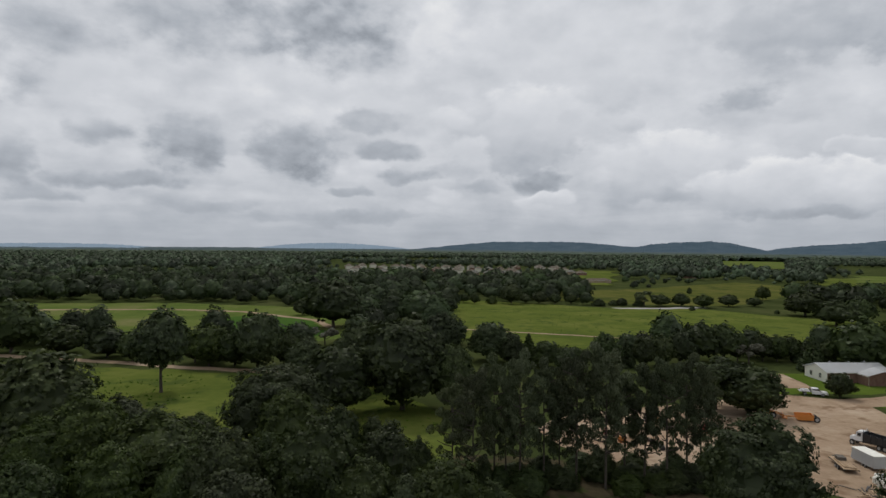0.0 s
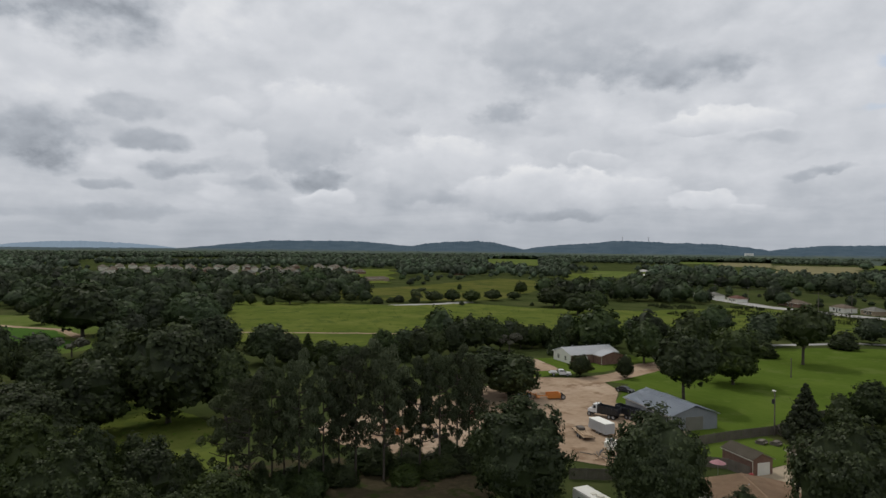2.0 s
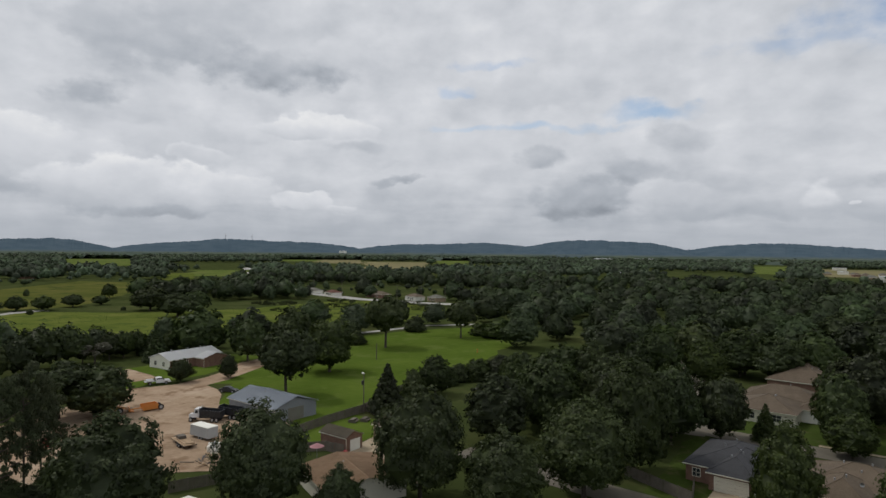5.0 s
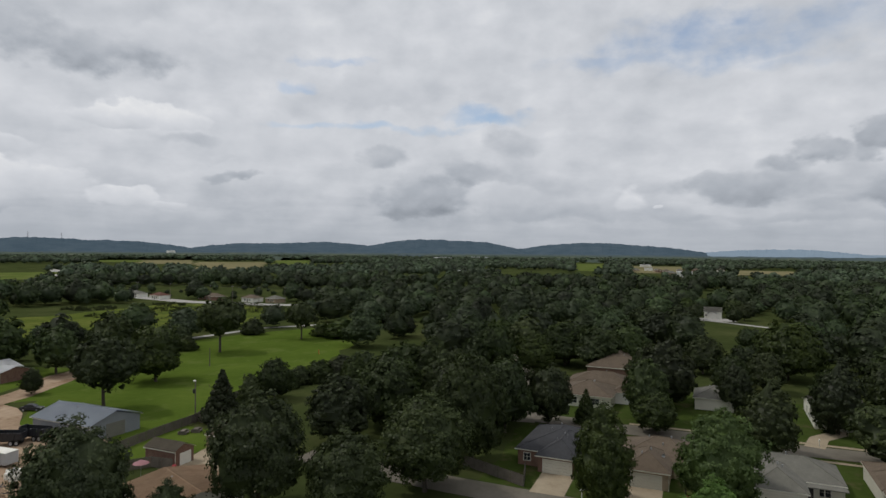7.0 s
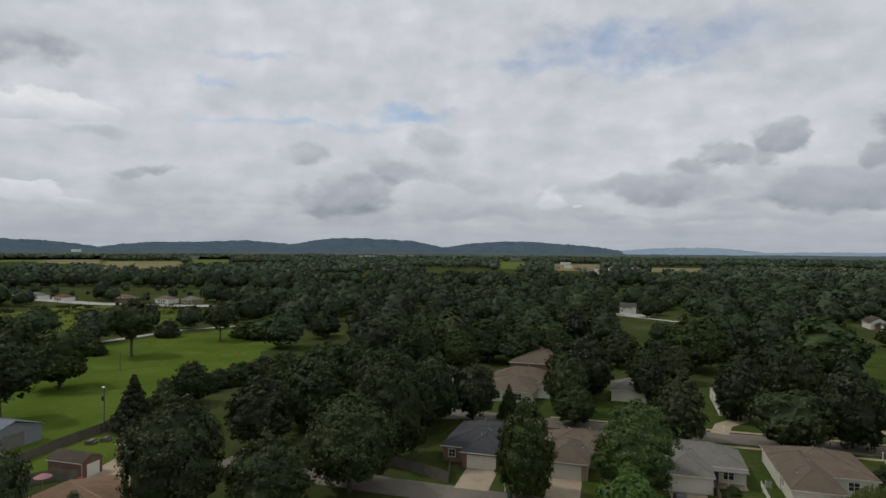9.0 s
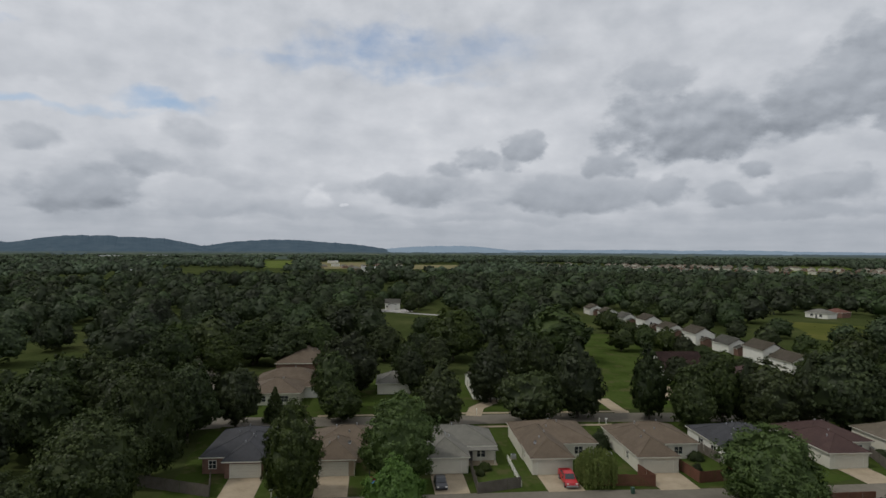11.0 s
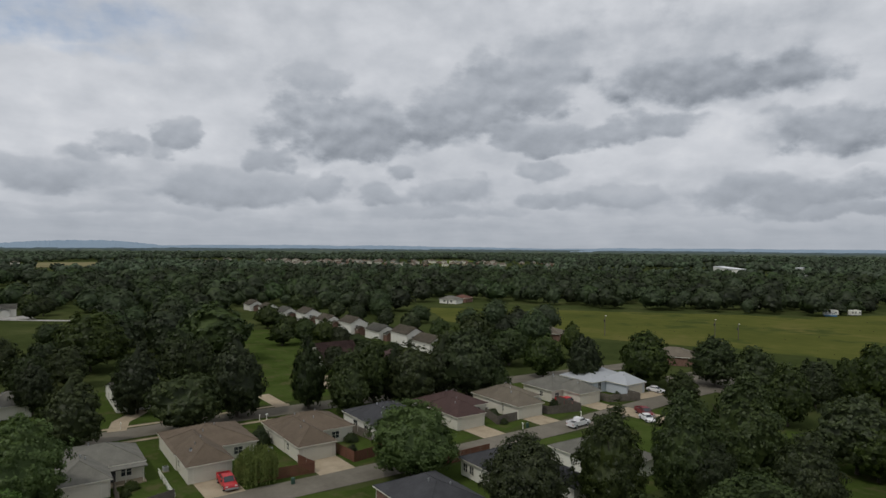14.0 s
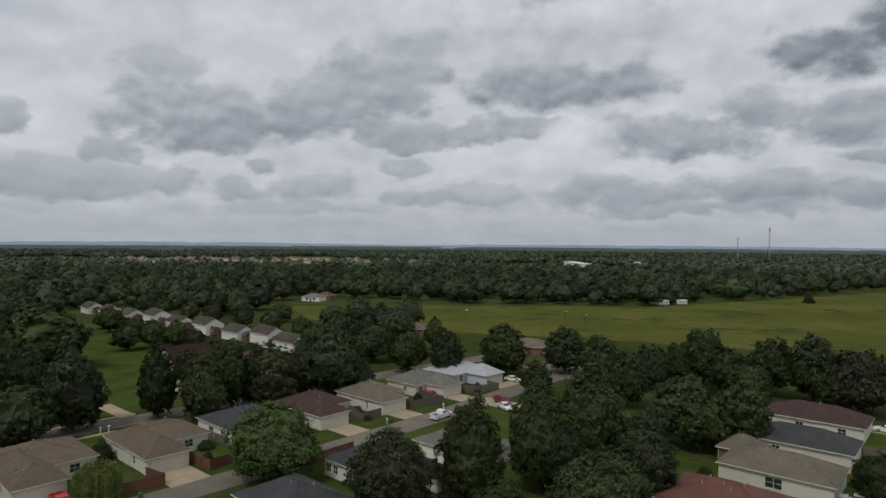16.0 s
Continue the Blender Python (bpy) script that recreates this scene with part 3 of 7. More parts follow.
def hill(az, half, top, dist, mat, seed, label):
    """A long wooded ridge: az and half its width in degrees, top in degrees over the horizon, dist in metres."""
    bm = bmesh.new()
    n, rows = 140, []
    peak = 36 + dist * math.tan(radians(top))
    for j, (back, share) in enumerate(((-0.10, 0.0), (-0.05, 0.55), (0.0, 1.0), (0.05, 0.0))):
        row = []
        for i in range(n + 1):
            u = -1 + 2 * i / n
            a = radians(az + half * u)
            prof = (1 - abs(u) ** 2.3) ** 1.35
            prof *= 0.92 + 0.16 * noise.noise((u * half * 0.22 + seed, 0.3, seed)) + 0.05 * noise.noise((u * half * 1.3, seed, 0.7))
            leaf = 4.0 * noise.noise((u * half * 9, j * 3.3, seed)) * share
            r = dist * (1 + back)
            row.append(bm.verts.new((r * math.sin(a), r * math.cos(a), max(0.0, peak * share * prof + leaf))))
        rows.append(row)
    for a, b in zip(rows, rows[1:]):
        for i in range(n):
            bm.faces.new((a[i], a[i + 1], b[i + 1], b[i]))
    bmesh.ops.recalc_face_normals(bm, faces=bm.faces[:])
    ob = link_mesh("hill", bm, mat, smooth=False)
    return tagged(ob, label, "hill", "hills on the horizon", "structure")


BLUE, NEARER = "far wooded hill painted blue-grey for haze", "dark wooded ridge in the distance"
hill(-32, 9, -0.02, 4550, HILL_FAR_HAZED, 1, BLUE)
hill(-10, 8, 0.16, 4500, HILL_FAR_HAZED, 2, BLUE)
hill(9, 13, 0.5, 4450, HILL_HAZED, 3, BLUE)
hill(22, 7, 0.60, 4250, HILL_HAZED, 4, NEARER)
hill(38, 13.5, 0.72, 3900, HILL_HAZED, 5, NEARER)
hill(57, 13, 0.58, 4450, HILL_HAZED, 6, BLUE)
hill(69.5, 10, 1.06, 4300, HILL_HAZED, 7, NEARER)
hill(84, 11, 0.72, 4450, HILL_HAZED, 8, BLUE)
hill(98, 8.5, 0.28, 4500, HILL_FAR_HAZED, 9, BLUE)
hill(118, 30, -0.02, 4600, HILL_FAR_HAZED, 10, BLUE)
hill(158, 40, -0.08, 4600, HILL_FAR_HAZED, 11, BLUE)
hill(-80, 45, 0.1, 4600, HILL_FAR_HAZED, 12, BLUE)
hill(-150, 40, 0.2, 4600, HILL_FAR_HAZED, 13, BLUE)

# ---- trees ----
def ico(sub):
    bm = bmesh.new()
    bmesh.ops.create_icosphere(bm, subdivisions=sub, radius=1.0)
    bm.verts.ensure_lookup_table()
    v = np.array([q.co[:] for q in bm.verts])
    f = np.array([[w.index for w in q.verts] for q in bm.faces])
    bm.free()
    return v, f


ICO1, ICO2, ICO3 = ico(1), ico(2), ico(3)


def leaves_on(rng, centres, radii, count, size, up=0.25, squash=1.0, loose=0.55):
    """Small leaf clumps spread over balls: arrays of vertices and faces."""
    w = radii ** 2 / (radii ** 2).sum()
    pick = rng.choice(len(centres), count, p=w)
    d = rng.normal(size=(count, 3))
    d[:, 2] += up
    d /= np.linalg.norm(d, axis=1, keepdims=True)
    d[:, 2] *= squash
    depth = 0.72 + 0.40 * rng.uniform(0, 1, (count, 1)) ** 0.7 + 0.28 * rng.uniform(0, 1, (count, 1)) ** 6
    pos = centres[pick] + d * radii[pick, None] * depth
    nor = d + np.array([0, 0, 0.35]) + rng.normal(size=(count, 3)) * loose
    nor /= np.linalg.norm(nor, axis=1, keepdims=True)
    t = np.cross(nor, rng.normal(size=(count, 3)))
    t /= np.linalg.norm(t, axis=1, keepdims=True) + 1e-9
    b = np.cross(nor, t)
    s = size * rng.uniform(0.6, 1.35, (count, 1))
    corners = [pos - t * s * 0.6 - b * s * 0.4, pos + t * s * 0.6 - b * s * 0.35 + nor * s * 0.1, pos + b * s * 0.75 - nor * s * 0.1]
    v = np.stack(corners, 1).reshape(-1, 3)
    f = np.arange(count * len(corners)).reshape(count, -1)
    return v, f


def raw_mesh(name, groups, mat, smooth_cores=False):
    """One mesh from several (vertices, faces) arrays."""
    me = bpy.data.meshes.new(name)
    vs, fs, base = [], [], 0
    for v, f in groups:
        vs.append(v)
        fs += (f + base).tolist()
        base += len(v)
    me.from_pydata(np.concatenate(vs), [], fs)
    me.update()
    me.materials.append(mat)
    return me


def outline(kind):
    """Bottom, top and half width by height (0 to 1) of a crown."""
    if kind == "tall":
        return 1.0, 11.8, lambda h: 4.15 * math.sin(math.pi * h ** 0.62) ** 0.66
    if kind == "bush":
        return 0.1, 11.6, lambda h: 4.7 * max(0.0, math.cos(1.57 * h)) ** 0.6 * (0.55 if h == 0 else 1)
    lo = {"broad": 1.5, "bright": 1.2, "open": 4.2, "far": 1.4}[kind]
    return lo, 11.6, lambda h: 4.65 * math.sin(math.pi * h ** 0.74) ** 0.56


def dome(kind, rng, ball):
    """A closed crown surface with lobes where the limbs are: vertices, faces and outward directions."""
    lo, hi, wide = outline(kind)
    v, f = ball
    mid = np.array([0, 0, lo + 0.42 * (hi - lo)])
    off = rng.uniform(0, 90, 3)
    out = np.empty_like(v)
    for k, (x, y, z) in enumerate(v):
        h = min(1.0, max(0.0, (z + 1) / 2))
        q = math.hypot(x, y) or 1.0
        p = np.array([x / q * wide(h), y / q * wide(h), lo + (hi - lo) * h]) - mid
        n1 = noise.noise(Vector((p * 0.40 + off).tolist()))
        n2 = noise.noise(Vector((p * 1.05 + off).tolist()))
        out[k] = mid + p * (0.93 + 0.30 * n1 + 0.15 * n2)
    nor = (out - mid) / np.array([4.6, 4.6, 0.5 * (hi - lo)]) ** 2
    return out, f, nor / np.linalg.norm(nor, axis=1, keepdims=True)


def sprays_on(rng, surface, sprays, count, size, loose, spread=0.42):
    """Leaves gathered in small sprays over a crown surface."""
    v, f, nor = surface
    a, b, c = v[f[:, 0]], v[f[:, 1]], v[f[:, 2]]
    area = np.linalg.norm(np.cross(b - a, c - a), axis=1)
    pick = rng.choice(len(f), sprays, p=area / area.sum())
    w = rng.dirichlet((1, 1, 1), sprays)[:, :, None]
    at = (np.stack([a[pick], b[pick], c[pick]], 1) * w).sum(1)
    face_out = nor[f[pick, 0]]
    at = at + face_out * (1.0 * rng.uniform(0, 1, (sprays, 1)) ** 1.8 - 0.25) + np.array([0, 0, 0.12])
    own = rng.integers(0, sprays, count)
    step = np.clip(rng.normal(size=(count, 3)), -1.5, 1.5) * np.array([1, 1, 0.7]) * spread * rng.uniform(0.7, 1.3, (sprays, 1))[own]
    step -= face_out[own] * np.clip((step * face_out[own]).sum(1, keepdims=True), None, 0) * 0.8
    pos = at[own] + step
    n = face_out[own] * 0.75 + step / spread * 0.38 + np.array([0, 0, 0.28]) + rng.normal(size=(count, 3)) * loose
    n /= np.linalg.norm(n, axis=1, keepdims=True)
    t = np.cross(n, rng.normal(size=(count, 3)))
    t /= np.linalg.norm(t, axis=1, keepdims=True) + 1e-9
    b = np.cross(n, t)
    s = size * rng.uniform(0.6, 1.4, (count, 1))
    corners = [pos - t * s * 0.6 - b * s * 0.4, pos + t * s * 0.6 - b * s * 0.35 + n * s * 0.1, pos + b * s * 0.75 - n * s * 0.1]
    return np.stack(corners, 1).reshape(-1, 3), np.arange(count * 3).reshape(-1, 3)


def crown(kind, seed, count, size, ball=None, sprays=330):
    """A crown for a tree 12 m high and 10 m wide, of sprays of leaves round limbs, with gaps."""
    rng = np.random.default_rng(seed)
    if kind in ("broad", "bright", "far", "open", "tall", "bush"):
        surface = dome(kind, rng, ball or ICO3)
        v, f, nor = surface
        return [sprays_on(rng, surface, sprays, count, size, 0.3 if kind != "far" else 0.24, 0.34 if kind != "far" else 0.52), (v - nor * 0.42, f)]
    c, r = [], []
    if kind in ("airy", "dead"):
        for i in range(22 if kind == "airy" else 11):
            a, h = rng.uniform(0, 6.283), ((i + 0.5) / 22) ** 0.8
            q = 4.3 * math.sin(math.pi * (0.12 + 0.8 * h)) ** 0.6 * math.sqrt(rng.uniform(0.25, 1.0))
            c.append((q * math.cos(a), q * math.sin(a), 4.6 + 6.6 * h))
            r.append(rng.uniform(0.8, 1.4) * (1.1 - 0.42 * h))
    elif kind == "pine":
        # tufts along spreading branches, rounded above, thin below
        for i in range(28):
            h = (i + 0.3) / 28
            z = 2.8 + 8.6 * h
            reach = 4.4 * (0.6 + 1.05 * h if h < 0.38 else math.sqrt(max(0.02, 1 - (1.48 * (h - 0.38)) ** 2))) * rng.uniform(0.6, 1.08)
            a = 2.4 * i + rng.uniform(-0.5, 0.5)
            for u in (0.5, 0.76, 1.0):
                q = reach * u * rng.uniform(0.9, 1.1)
                b = a + rng.uniform(-0.28, 0.28)
                c.append((q * math.cos(b), q * math.sin(b), z + 0.55 * u + rng.uniform(-0.35, 0.35)))
                r.append(rng.uniform(0.45, 0.9) * (0.7 if h < 0.2 else 1.0))
        for z in (10.4, 11.2):
            c.append((rng.uniform(-0.3, 0.3), rng.uniform(-0.3, 0.3), z)), r.append(0.85)
    elif kind == "cedar":
        for i in range(60):
            h = (i + 0.3) / 60
            a, q = 2.4 * i, 3.9 * (1 - h) ** 0.9 * rng.uniform(0.75, 1.05)
            c.append((q * math.cos(a), q * math.sin(a), 0.5 + 10.9 * h))
            r.append(1.35 - 1.0 * h)
    elif kind == "flat":
        for i in range(40):
            a, q = rng.uniform(0, 6.283), 4.4 * math.sqrt(rng.uniform(0.05, 1))
            c.append((q * math.cos(a), q * math.sin(a), 10.2 - 0.10 * q * q + rng.uniform(-2.6, 0.3)))
            r.append(rng.uniform(0.8, 1.3))
    c, r = np.array(c), np.array(r)
    if kind == "willow":
        # hanging strands: narrow leaves strung from the dome towards the ground
        n = count // 50
        a, q = rng.uniform(0, 6.283, n), 5.0 * np.sqrt(rng.uniform(0.12, 1.0, n))
        top = 11.2 - 0.16 * q * q
        drop = np.linspace(0, 1, 22)[None, :] * (top - rng.uniform(0.6, 3.0, n))[:, None]
        pos = np.stack([(q * np.cos(a))[:, None] + 0 * drop, (q * np.sin(a))[:, None] + 0 * drop, top[:, None] - drop], -1).reshape(-1, 3)
        pos += rng.normal(size=pos.shape) * 0.07
        side = rng.normal(size=pos.shape) * np.array([0.13, 0.13, 0.03])
        tip = rng.normal(size=pos.shape) * 0.08 + np.array([0, 0, -0.55])
        return [(np.stack([pos - side, pos + side, pos + tip], 1).reshape(-1, 3), np.arange(len(pos) * 3).reshape(-1, 3))]
    if kind == "pine":
        return [leaves_on(rng, c, r, count, size * 0.85, 0.45, 0.6)]
    groups = [leaves_on(rng, c, r, count, size, 0.25, 0.85, loose=0.42)]
    if kind in ("cedar", "flat"):
        for p, q in zip(c, r):
            v, f = ICO1
            groups.append((p + v * q * 0.72 * (1 + 0.14 * rng.normal(size=(len(v), 1))) * np.array([1, 1, 0.85]), f))
    return groups


def tube(path, radii, sides=6):
    """A tapering limb along a path."""
    path = [Vector(p) for p in path]
    vs, fs = [], []
    for i, (p, q) in enumerate(zip(path, radii)):
        d = (path[min(i + 1, len(path) - 1)] - path[max(i - 1, 0)]).normalized()
        s = d.orthogonal().normalized()
        t = d.cross(s)
        for k in range(sides):
            a = 2 * math.pi * k / sides
            vs.append(p + (s * math.cos(a) + t * math.sin(a)) * q)
        if i:
            for k in range(sides):
                a, b = (i - 1) * sides, i * sides
                fs.append((a + k, a + (k + 1) % sides, b + (k + 1) % sides, b + k))
    return np.array([v[:] for v in vs]), np.array(fs)


def trunk(kind, seed):
    rng = np.random.default_rng(seed + 99)
    top = 11.4 if kind in ("pine", "cedar") else 8.0
    lean = rng.uniform(-0.3, 0.3, 2)
    r0 = 0.2 if kind == "pine" else 0.26
    groups = [tube([(0, 0, -0.3), (0, 0, 0.3), (lean[0] * 0.4, lean[1] * 0.4, top * 0.5), (lean[0], lean[1], top)], [r0 * 1.5, r0 * 1.05, r0 * 0.75, 0.04])]
    for i in range(16 if kind == "pine" else 7):
        z = top * rng.uniform(0.25, 0.9) if kind == "pine" else rng.uniform(2.6, 5.5)
        a, q = rng.uniform(0, 6.283), rng.uniform(2.0, 3.6)
        e = np.array([q * math.cos(a), q * math.sin(a), z + (0.6 if kind == "pine" else rng.uniform(1.5, 4.0))])
        groups.append(tube([(lean[0] * z / top, lean[1] * z / top, z), (e[0] * 0.5, e[1] * 0.5, z + (e[2] - z) * 0.35), tuple(e)], [r0 * 0.45, r0 * 0.3, 0.03], 5))
    return groups


LEAF_OF = {"bright": LEAF_BRIGHT, "pine": LEAF_PINE, "airy": LEAF_PINE, "dead": LEAF_GREY, "willow": LEAF_WILLOW}
SAID = {"broad": "broadleaf tree with a full dark green crown", "bright": "broadleaf tree with a bright green crown", "open": "tall tree with an open crown and bare trunk",
        "airy": "dark open-crowned pine tree on a lawn", "dead": "grey half-bare tree with sparse leaves", "tall": "upright oval pear tree with dense leaves", "pine": "tall slender pine with a bare lower trunk",
        "cedar": "dark conical cedar tree", "flat": "spreading tree with a flat-topped crown", "willow": "weeping willow with hanging branches", "bush": "dense rounded green bush"}
KINDS = {}


def model(kind, level, variant):
    """The meshes of one tree model: crown and trunk."""
    key = (kind, level, variant)
    if key not in KINDS:
        count, size, sprays, ball = {0: (17000, 0.225, 420, ICO3), 1: (6200, 0.36, 300, ICO3), 2: (1900, 0.60, 190, ICO2)}[level]
        if kind in ("open", "airy", "dead", "pine"):
            count = int(count * {"pine": 0.72, "open": 0.85}.get(kind, 0.62))
        seed = 1000 + 37 * variant + sum(map(ord, kind)) + level
        KINDS[key] = (raw_mesh("crown", crown(kind, seed, count, size, ball, sprays), LEAF_OF.get(kind, LEAF)), raw_mesh("trunk", trunk(kind, seed), BARK))
    return KINDS[key]


planted, dice = [], random.Random(5)


def plant(kind, x, y, height, radius):
    """A tree with trunk and crown, standing on the ground."""
    d = math.hypot(x, y)
    level = 0 if d < 115 else 1 if d < 200 else 2
    top_mesh, trunk_mesh = model(kind, level, len(planted) % 3)
    tree = new("bush" if kind == "bush" else "tree")
    for name, me in (("crown", top_mesh), ("trunk", trunk_mesh)):
        if name == "trunk" and kind == "bush":
            continue
        new(name, me).parent = tree
    wide = radius / 4.9 * {"pine": 1.2, "tall": 1.02, "cedar": 1.15, "airy": 1.2}.get(kind, 0.96)
    tree.matrix_basis = Matrix.LocRotScale((x, y, 0), Euler((0, 0, dice.uniform(0, 6.28))), (wide, wide, height / 11.9))
    planted.append((x, y, radius))
    return tagged(tree, SAID[kind], "bush" if kind == "bush" else "tree", "bushes" if kind == "bush" else "trees")


plant("broad", 37.8, -57.2, 10.0, 4.0)
plant("broad", -22.4, 65.0, 11.9, 5.9)
plant("broad", 5.8, 70.1, 9.6, 3.5)
plant("broad", 0.7, 71.3, 12.0, 4.9)
plant("broad", -3.8, 71.2, 9.4, 3.6)
plant("broad", -9.3, 73.8, 10.9, 4.7)
plant("broad", 31.3, -68.4, 11.6, 6.5)
plant("bright", 76.1, -5.1, 10.2, 3.9)
plant("broad", -15.3, 76.5, 15.0, 6.3)
plant("broad", -26.2, 74.9, 14.0, 5.1)
plant("broad", 55.5, -57.7, 11.9, 5.5)
plant("broad", -30.6, 74.8, 11.6, 4.1)
plant("bush", 58.9, 56.7, 8.3, 3.9)
plant("broad", -22.4, 79.5, 11.6, 4.0)
plant("broad", 73.0, 40.2, 12.2, 5.6)
plant("broad", -46.8, 69.2, 11.7, 5.0)
plant("broad", -40.0, 74.6, 11.6, 5.1)
plant("broad", 53.8, 65.9, 16.0, 6.1)
plant("tall", 50.5, -68.7, 14.8, 5.0)
plant("broad", 39.5, 76.1, 15.4, 7.3)
plant("broad", 71.3, 52.8, 16.7, 6.7)
plant("broad", 42.1, -79.5, 10.5, 3.2)
plant("tall", 32.7, -84.9, 12.8, 4.9)
plant("bush", -6.6, 90.9, 6.6, 2.9)
plant("pine", 4.6, 91.1, 17.4, 3.3)
plant("tall", 91.0, 8.9, 14.2, 4.6)
plant("tall", 46.4, -79.9, 16.1, 5.2)
plant("pine", 11.7, 91.7, 19.7, 3.3)
plant("broad", 86.1, 34.2, 14.4, 6.9)
plant("broad", -38.7, 84.3, 13.7, 7.7)
plant("pine", 8.0, 92.9, 18.8, 3.2)
plant("pine", 15.5, 93.5, 18.3, 3.2)
plant("bright", 95.0, -6.7, 13.9, 6.1)
plant("bush", -3.5, 95.3, 6.9, 3.0)
plant("pine", 20.3, 93.2, 19.7, 3.6)
plant("pine", 1.7, 95.5, 14.8, 3.0)
plant("pine", 24.5, 92.4, 20.7, 3.8)
plant("broad", -15.6, 95.0, 11.2, 3.9)
plant("bright", 78.8, -56.6, 11.9, 7.0)
plant("pine", 18.2, 95.4, 16.2, 2.8)
plant("pine", 10.1, 96.8, 13.7, 2.6)
plant("willow", 91.0, -36.5, 6.2, 3.2)
plant("pine", 30.9, 94.3, 17.8, 3.4)
plant("broad", -53.4, 84.0, 12.2, 5.3)
plant("pine", 34.0, 93.5, 18.9, 3.4)
plant("tall", 43.2, -89.9, 17.2, 6.4)
plant("pine", 28.5, 96.6, 15.6, 3.1)
plant("broad", -50.3, 87.8, 15.2, 6.4)
plant("broad", -24.5, 99.6, 12.7, 5.4)
plant("pine", 38.1, 96.3, 18.8, 3.3)
plant("broad", 6.9, -104.2, 7.8, 3.5)
plant("broad", 100.3, 31.3, 18.6, 6.2)
plant("pine", 41.3, 98.8, 16.2, 3.1)
plant("bush", -11.9, 108.2, 6.4, 2.9)
plant("broad", -29.3, 110.7, 14.8, 9.1)
plant("bush", 107.2, -43.6, 3.8, 1.9)
plant("broad", 101.7, 57.7, 12.5, 6.2)
plant("broad", 33.2, -112.2, 9.8, 4.4)
plant("tall", 113.0, 36.6, 15.6, 5.7)
plant("broad", 36.5, -113.4, 12.6, 6.1)
plant("broad", 116.9, 39.6, 15.2, 6.6)
plant("tall", 28.6, -120.1, 13.0, 5.3)
plant("broad", -67.0, 103.8, 17.5, 9.4)
plant("broad", 119.7, 30.6, 15.9, 5.5)
plant("tall", 123.2, -16.3, 13.3, 5.4)
plant("broad", 113.3, 53.2, 14.6, 6.2)
plant("broad", 123.0, -35.1, 12.2, 6.8)
plant("broad", 116.5, 54.5, 14.6, 7.8)
plant("broad", 130.0, 2.7, 8.0, 4.3)
plant("broad", 128.4, 23.7, 13.1, 4.9)
plant("broad", 126.8, 32.1, 14.6, 4.4)
plant("broad", 124.3, 45.3, 14.2, 5.6)
plant("cedar", 132.0, 16.5, 7.5, 2.4)
plant("broad", -21.6, 131.3, 15.9, 8.1)
plant("broad", -76.6, 109.4, 14.9, 6.5)
plant("tall", 116.0, -66.4, 13.2, 4.8)
plant("broad", 2.3, 134.4, 15.9, 5.5)
plant("cedar", 104.0, 86.0, 11.5, 4.0)
plant("broad", -8.6, 136.3, 21.9, 10.2)
plant("tall", 128.3, -47.1, 16.7, 5.8)
plant("tall", 137.5, 4.5, 14.4, 5.1)
plant("tall", 113.1, -80.9, 14.0, 5.9)
plant("tall", 124.8, -61.6, 15.8, 4.1)
plant("tall", 119.8, -75.2, 15.2, 4.4)
plant("flat", 52.5, 131.6, 11.4, 5.4)
plant("tall", 119.2, -80.1, 12.9, 3.5)
plant("broad", 55.1, -132.8, 12.5, 4.4)
plant("bush", 116.4, 88.6, 8.0, 3.2)
plant("tall", 143.0, -31.3, 14.8, 5.2)
plant("broad", 111.3, -95.5, 16.2, 7.3)
plant("broad", 107.1, -101.6, 8.0, 3.3)
plant("tall", 115.8, -91.6, 14.4, 4.6)
plant("broad", 75.7, -128.6, 8.1, 4.0)
plant("broad", 66.3, 134.3, 11.6, 7.3)
plant("flat", 61.0, 138.7, 12.2, 9.5)
plant("broad", 152.2, 1.3, 15.5, 7.3)
plant("tall", 112.4, -102.7, 12.5, 5.1)
plant("bush", 110.7, -105.9, 4.8, 3.5)
plant("broad", 125.5, 88.5, 9.6, 4.5)
plant("open", 101.9, 115.8, 17.3, 7.5)
plant("broad", 33.9, -151.0, 10.1, 4.4)
plant("broad", 154.5, -13.7, 10.4, 3.9)
plant("broad", -19.9, 154.6, 18.3, 6.7)
plant("broad", 152.9, -32.1, 11.8, 4.4)
plant("broad", -33.8, 154.0, 12.6, 5.6)
plant("broad", 18.7, -158.0, 9.8, 4.3)
plant("broad", 14.6, -158.5, 15.0, 6.6)
plant("broad", 148.7, 57.3, 13.0, 5.8)
plant("broad", 146.4, 64.1, 13.0, 5.8)
plant("broad", 160.0, 4.2, 14.3, 6.4)
plant("broad", 154.1, -47.2, 13.0, 4.3)
plant("bush", 142.2, 76.3, 9.0, 4.3)
plant("broad", 57.3, -152.0, 11.9, 4.9)
plant("broad", 12.5, -163.3, 11.0, 3.7)
plant("broad", 40.7, -158.8, 11.5, 5.4)
plant("open", -67.6, 149.8, 19.7, 7.1)
plant("broad", 69.7, -149.5, 12.4, 5.8)
plant("bush", 136.8, 92.4, 5.0, 2.9)
plant("broad", 164.6, -13.4, 12.0, 4.5)
plant("broad", 103.5, -129.0, 12.8, 4.5)
plant("broad", 156.8, 54.0, 10.5, 4.5)
plant("broad", 161.1, -44.4, 13.8, 5.6)
plant("broad", 24.1, -166.0, 15.1, 5.8)
plant("broad", 32.9, -165.6, 14.9, 5.4)
plant("bush", 142.0, 92.6, 5.1, 3.6)
